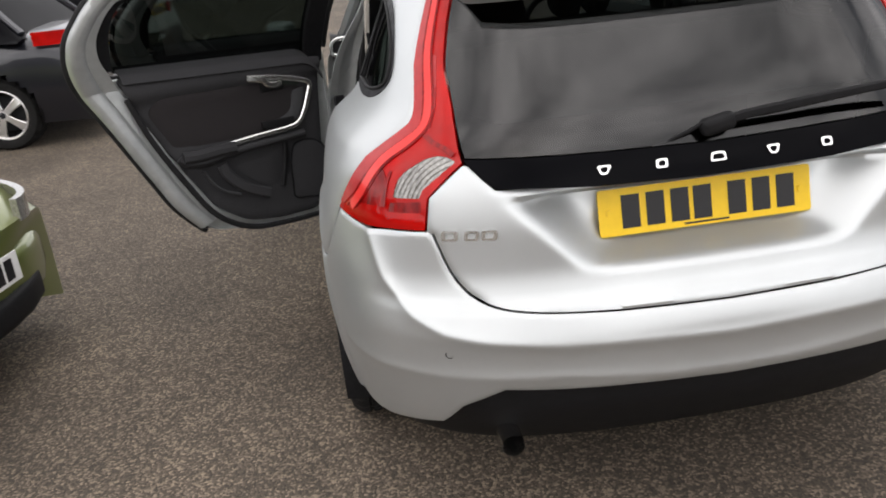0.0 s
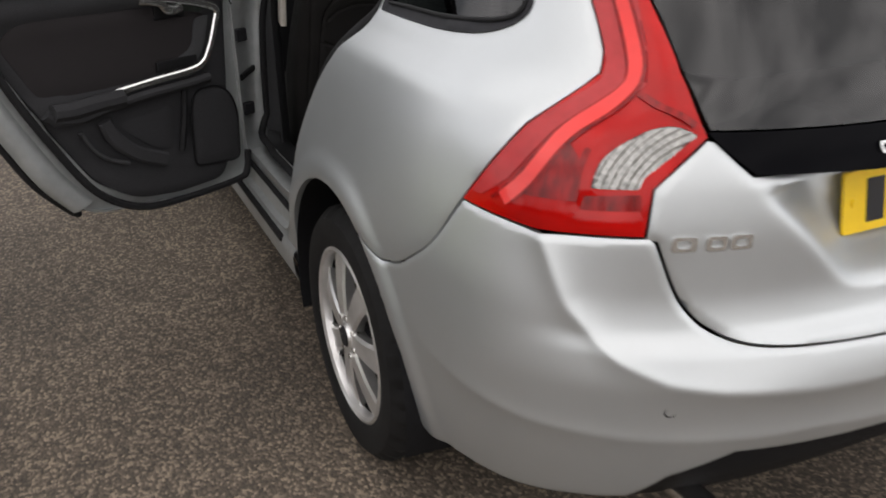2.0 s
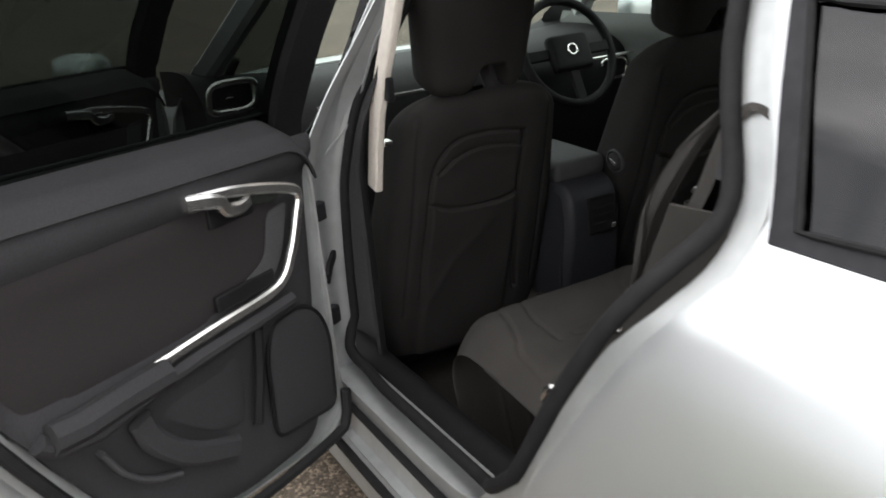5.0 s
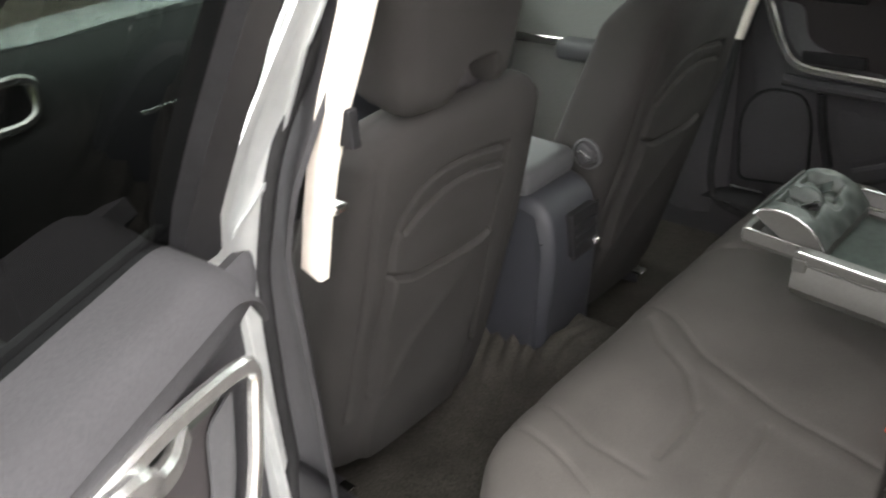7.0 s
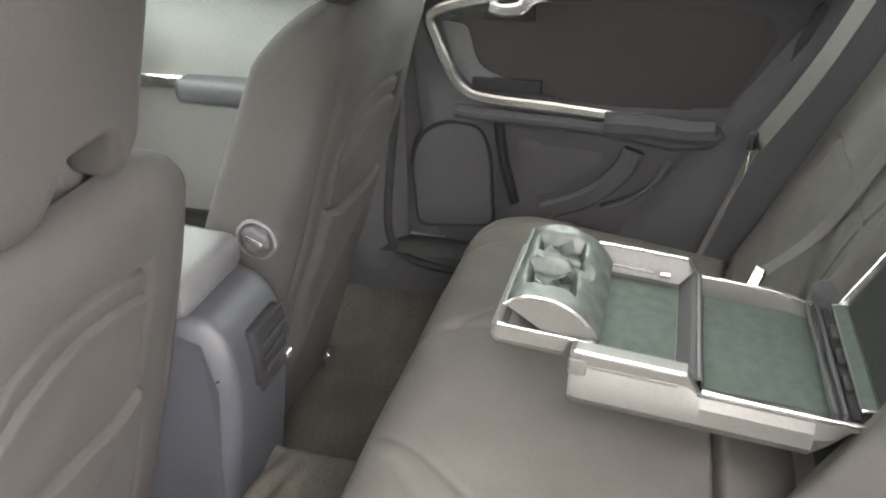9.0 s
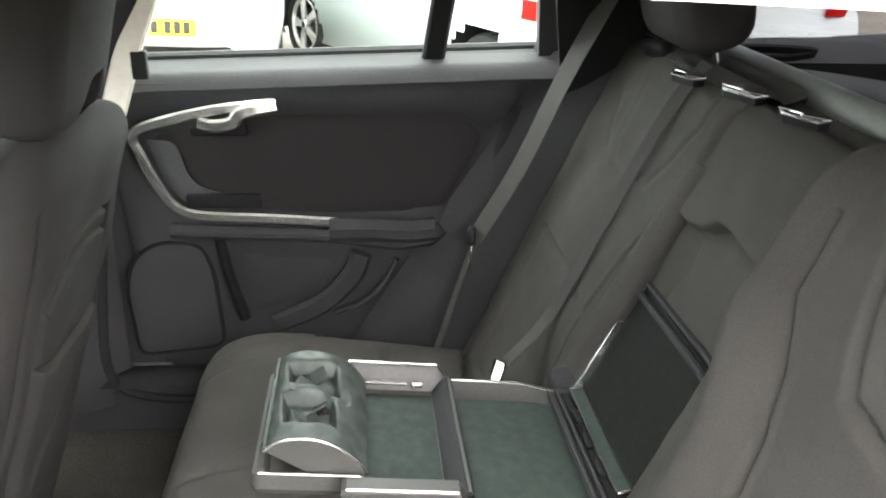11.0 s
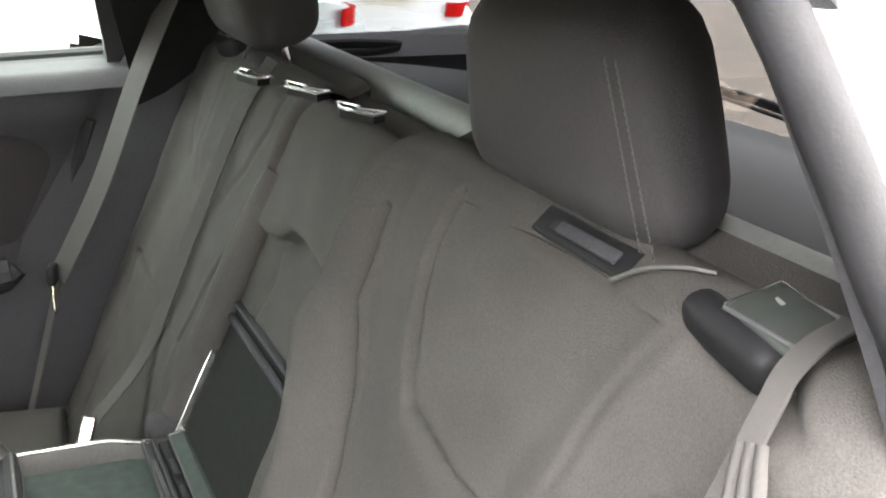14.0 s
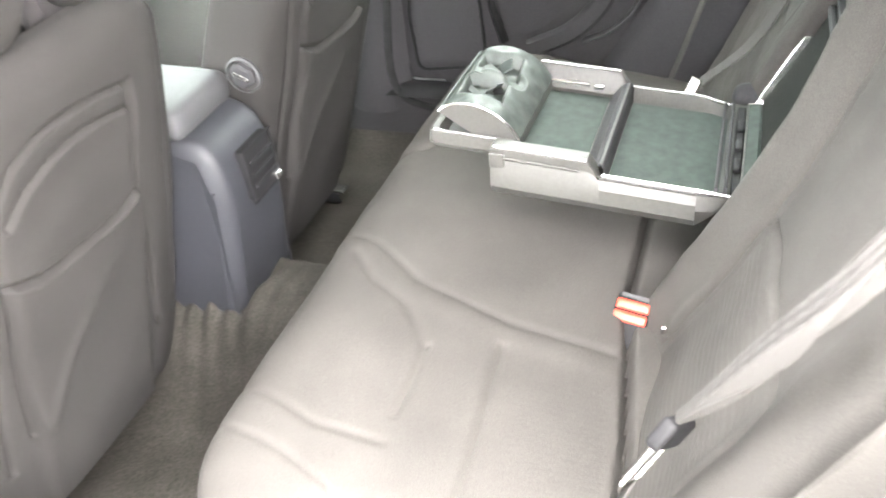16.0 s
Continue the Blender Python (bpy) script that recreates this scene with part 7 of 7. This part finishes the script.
def parked_car(label, m, paint, length=4.2, height=1.45, plate="", plate_z=.75, tail_shape=.25, spokes=5, lamp_z=.74):
    """A car in its own frame: tail at the origin, nose to +y, width along x; m sets it down."""
    FRAME[0] = m
    e = thing("parked_car", m.translation, label, "car", "cars parked round about")
    L, h = length, height

    def shell(u, v):
        """u round the body from sill to sill over the top (-1..1), v along it."""
        a = np.abs(u)
        top = pchip(((0, .90), (.06, .98), (.5, .99), (.72, .96), (.92, .80), (1, .60)), v)
        w = .87 * (1 - .10 * np.clip((v - .8) / .2, 0, 1) ** 2 - .08 * np.clip((.12 - v) / .12, 0, 1) ** 2)
        x = w * pchip(((0, 0), (.35, .55), (.52, .88), (.62, .97), (.80, 1.0), (1, .94)), a) * np.sign(u)
        z = pchip(((0, 1.0), (.35, .985), (.52, .93), (.62, .84), (.80, .55), (1, .22)), a) * top
        y = L * v - .10 * np.sin(np.clip(z / top, 0, 1) * math.pi) * np.clip((.04 - v) / .04, 0, 1) + .05 * np.clip((v - .96) / .04, 0, 1) - .24 * np.abs(x / .87) ** 3 * np.clip((v - .90) / .10, 0, 1)
        return np.stack([x, y, z], -1)

    hy = (.17 * L, .80 * L)
    u0, v0 = np.meshgrid(np.linspace(-1, 1, 61), np.linspace(0, 1, 91))
    p = shell(u0.ravel(), v0.ravel())
    faces = []
    for j in range(90):
        for i in range(60):
            q = (j * 61 + i, j * 61 + i + 1, j * 61 + 62 + i, j * 61 + 61 + i)
            c = p[list(q)].mean(0)
            if any(math.hypot(c[1] - y, c[2] - .31) < .355 for y in hy) and abs(c[0]) > .6:
                continue
            faces.append(q)
    body = link_mesh("body", p, faces, paint, e)
    end = [p[i] for i in range(61)]
    link_mesh("tail_panel", [(q[0], q[1], q[2]) for q in end] + [(0, -.06, .55)], [(i + 1, i, 61) for i in range(60)], paint, e)
    end = [p[90 * 61 + i] for i in range(61)]
    link_mesh("nose_panel", [tuple(q) for q in end] + [(0, L + .10, .42)], [(i, i + 1, 61) for i in range(60)], paint, e)

    def house(u, v):
        """The glasshouse over the body, v from the tail."""
        a = np.abs(u)
        zt = pchip(((0, 0), (.22, .92), (.5, 1.0), (.70, .93), (1, 0)), v)
        x = (.78 - .20 * pchip(((0, 0), (1, 1)), zt)) * pchip(((0, 0), (.45, .80), (.6, 1.0), (1, 1.22)), a) * np.sign(u)
        base = .90
        z = base + (h - base) * zt * pchip(((0, 1), (.45, .97), (.6, .90), (1, 0)), a)
        y = L * (tail_shape * .25 + .02) + L * .66 * v
        return np.stack([x, y, z], -1)

    sheet("glasshouse", house, (-1, 1), (.01, .99), 41, 30, GLOSSBLACK, e, "dark windows")
    sheet("roof", lambda u, v: house(u * .56, .24 + v * .46) + np.array([0, 0, .012]), (-1, 1), (0, 1), 21, 16, paint, e)
    for u in (-.56, .56):
        for v0_, v1_ in ((.02, .26), (.68, .98)):
            q = [house(np.array([u]), np.array([v]))[0] + np.array([0, 0, .01]) for v in np.linspace(v0_, v1_, 8)]
            sweep("pillar", [tuple(k) for k in q], box_section(.07, .05), paint, e)
    for y in hy:
        for sx in (-1, 1):
            wheel(e, (sx * .80, y, .31), sx, spokes=spokes, radius=.31, rim=.21, label="alloy wheel with a black tyre")
            link_mesh("arch_liner", [(sx * xx, y + .36 * math.cos(a), .31 + .36 * math.sin(a)) for a in np.linspace(-.2, math.pi + .2, 17) for xx in (.85, .5)], [(2 * i, 2 * i + 1, 2 * i + 3, 2 * i + 2) for i in range(16)], BLACK, e)
    for sx in (-1, 1):
        sheet("tail_lamp", lambda u, v, sx=sx: np.stack([sx * (.52 + .33 * u), -.045 + .32 * u**3, lamp_z + .11 * v + .02 * u], -1), (0, 1), (0, 1), 9, 5, REDPLASTIC, e, "red tail lamp", th=-.03 * sx)
        sheet("headlamp", lambda u, v, sx=sx: np.stack([sx * (.45 + .28 * u), L - .005 - .26 * u**2, .58 + .09 * v], -1), (0, 1), (0, 1), 9, 5, CLEARLAMP, e, "clear headlamp", th=.03 * sx)
    rbox("rear_bumper", (.80, .09, .11), .07, Matrix.Translation((0, .02, .42)), paint, e, "", (8, 2, 2), lambda v: v + np.stack([0 * v[:, 0], .22 * np.abs(v[:, 0] / .8) ** 3, 0 * v[:, 0]], 1))
    rbox("front_bumper", (.80, .09, .12), .07, Matrix.Translation((0, L - .02, .38)), paint, e, "", (8, 2, 2), lambda v: v - np.stack([0 * v[:, 0], .25 * np.abs(v[:, 0] / .8) ** 3, 0 * v[:, 0]], 1))
    rbox("lower_grille", (.50, .05, .060), .03, Matrix.Translation((0, L + .055, .31)), BLACK, e, "black lower grille", (6, 2, 2), lambda v: v - np.stack([0 * v[:, 0], .10 * np.abs(v[:, 0] / .5) ** 3, 0 * v[:, 0]], 1))
    if plate in ("rear", "both"):
        fm = flat_map((0, -.082, plate_z), (1, 0, 0), (0, .05, 1))
        panel("number_plate", [(-.26, 0), (.26, 0), (.26, .111), (-.26, .111)], fm, YELLOW, e, "yellow plate with black bars", th=.004, step=.3, off=.01, smooth=False)
        plate_marks(lambda u, v: fm(u, v) + np.array([0, -.006, 0]), (-.205, -.145, -.085, -.030, .055, .115, .175), INK, e)
    if plate in ("front", "both"):
        fm = flat_map((0, L + .085, plate_z), (-1, 0, 0), (0, 0, 1))
        panel("number_plate", [(-.26, 0), (.26, 0), (.26, .111), (-.26, .111)], fm, WHITEPLATE, e, "white plate with black bars", th=.004, step=.3, off=.02, smooth=False)
        plate_marks(lambda u, v: fm(u, v) + np.array([0, .016, 0]), (-.205, -.145, -.085, -.030, .055, .115, .175), INK, e)
    FRAME[0] = Matrix.Identity(4)
    return e


parked_car("dark grey hatchback parked on the tarmac", pose(-2.95, 6.55, 0, 0, 0, 84), GREYPAINT, plate="rear", lamp_z=.84)
parked_car("olive green car nosing into view", pose(-6.24, 2.27, 0, 0, 0, -105), GREENPAINT, length=4.1, plate="front", plate_z=.42)
parked_car("black car with a red tail lamp behind the grey one", pose(-3.05, 9.3, 0, 0, 0, 84), BLACKPAINT, plate="rear")
parked_car("white car with a low yellow rear plate", pose(4.95, 3.0, 0, 0, 0, -82), WHITEPAINT, plate="rear", plate_z=.40)
parked_car("pale silver car parked at an angle", pose(4.22, -.15, 0, 0, 0, -58), PALEPAINT, length=3.7)
parked_car("white hatchback with a yellow rear plate", pose(5.40, -1.35, 0, 0, 0, -94), WHITEPAINT, plate="rear", plate_z=.86)


# a clear plastic sheet left standing on the tarmac
FRAME[0] = Matrix.Translation((-2.12, 4.64, 0)) @ pose(0, 0, 0, -8, 0, 10)
ps = thing("plastic_sheet", (-2.12, 4.64, 0), "clear plastic sheet with a pale rim on the tarmac", "plastic sheet")
sheet("pane", lambda u, v: np.stack([u, .012 * np.sin(v * 9), v], -1), (-.13, .13), (.004, .40), 6, 8, GLASS, ps)
sweep("rim", [(-.13, 0, .006), (.13, 0, .006), (.13, .0, .40), (-.13, .0, .40)], box_section(.010, .008), PALETRIM, ps, "pale rim", closed=True, up=(0, 1, 0))
FRAME[0] = Matrix.Identity(4)


# dark trees far round the car park, on the side that the windows mirror
rng = np.random.default_rng(5)
tn, tm = 300, 12
ang = np.linspace(radians(140), radians(300), tn)
crown = 4.2 + .9 * np.sin(ang * 23) + .7 * np.sin(ang * 61 + 1) + rng.normal(0, .4, tn)
verts = []
for j in range(tm):
    h = j / (tm - 1)
    r = 34 - 1.5 * math.sin(h * math.pi) + rng.normal(0, .5, tn)
    verts += [(r[i] * math.cos(ang[i]), r[i] * math.sin(ang[i]), max(0, crown[i] * h + (rng.normal(0, .25) if 0 < j else 0))) for i in range(tn)]
trees = link_mesh("trees", verts, [(j * tn + i, j * tn + i + 1, j * tn + tn + i + 1, j * tn + tn + i) for j in range(tm - 1) for i in range(tn - 1)], LEAVES, None, "", False)
tagged(trees, "far line of dark green trees round the car park", "trees", kind="stuff")
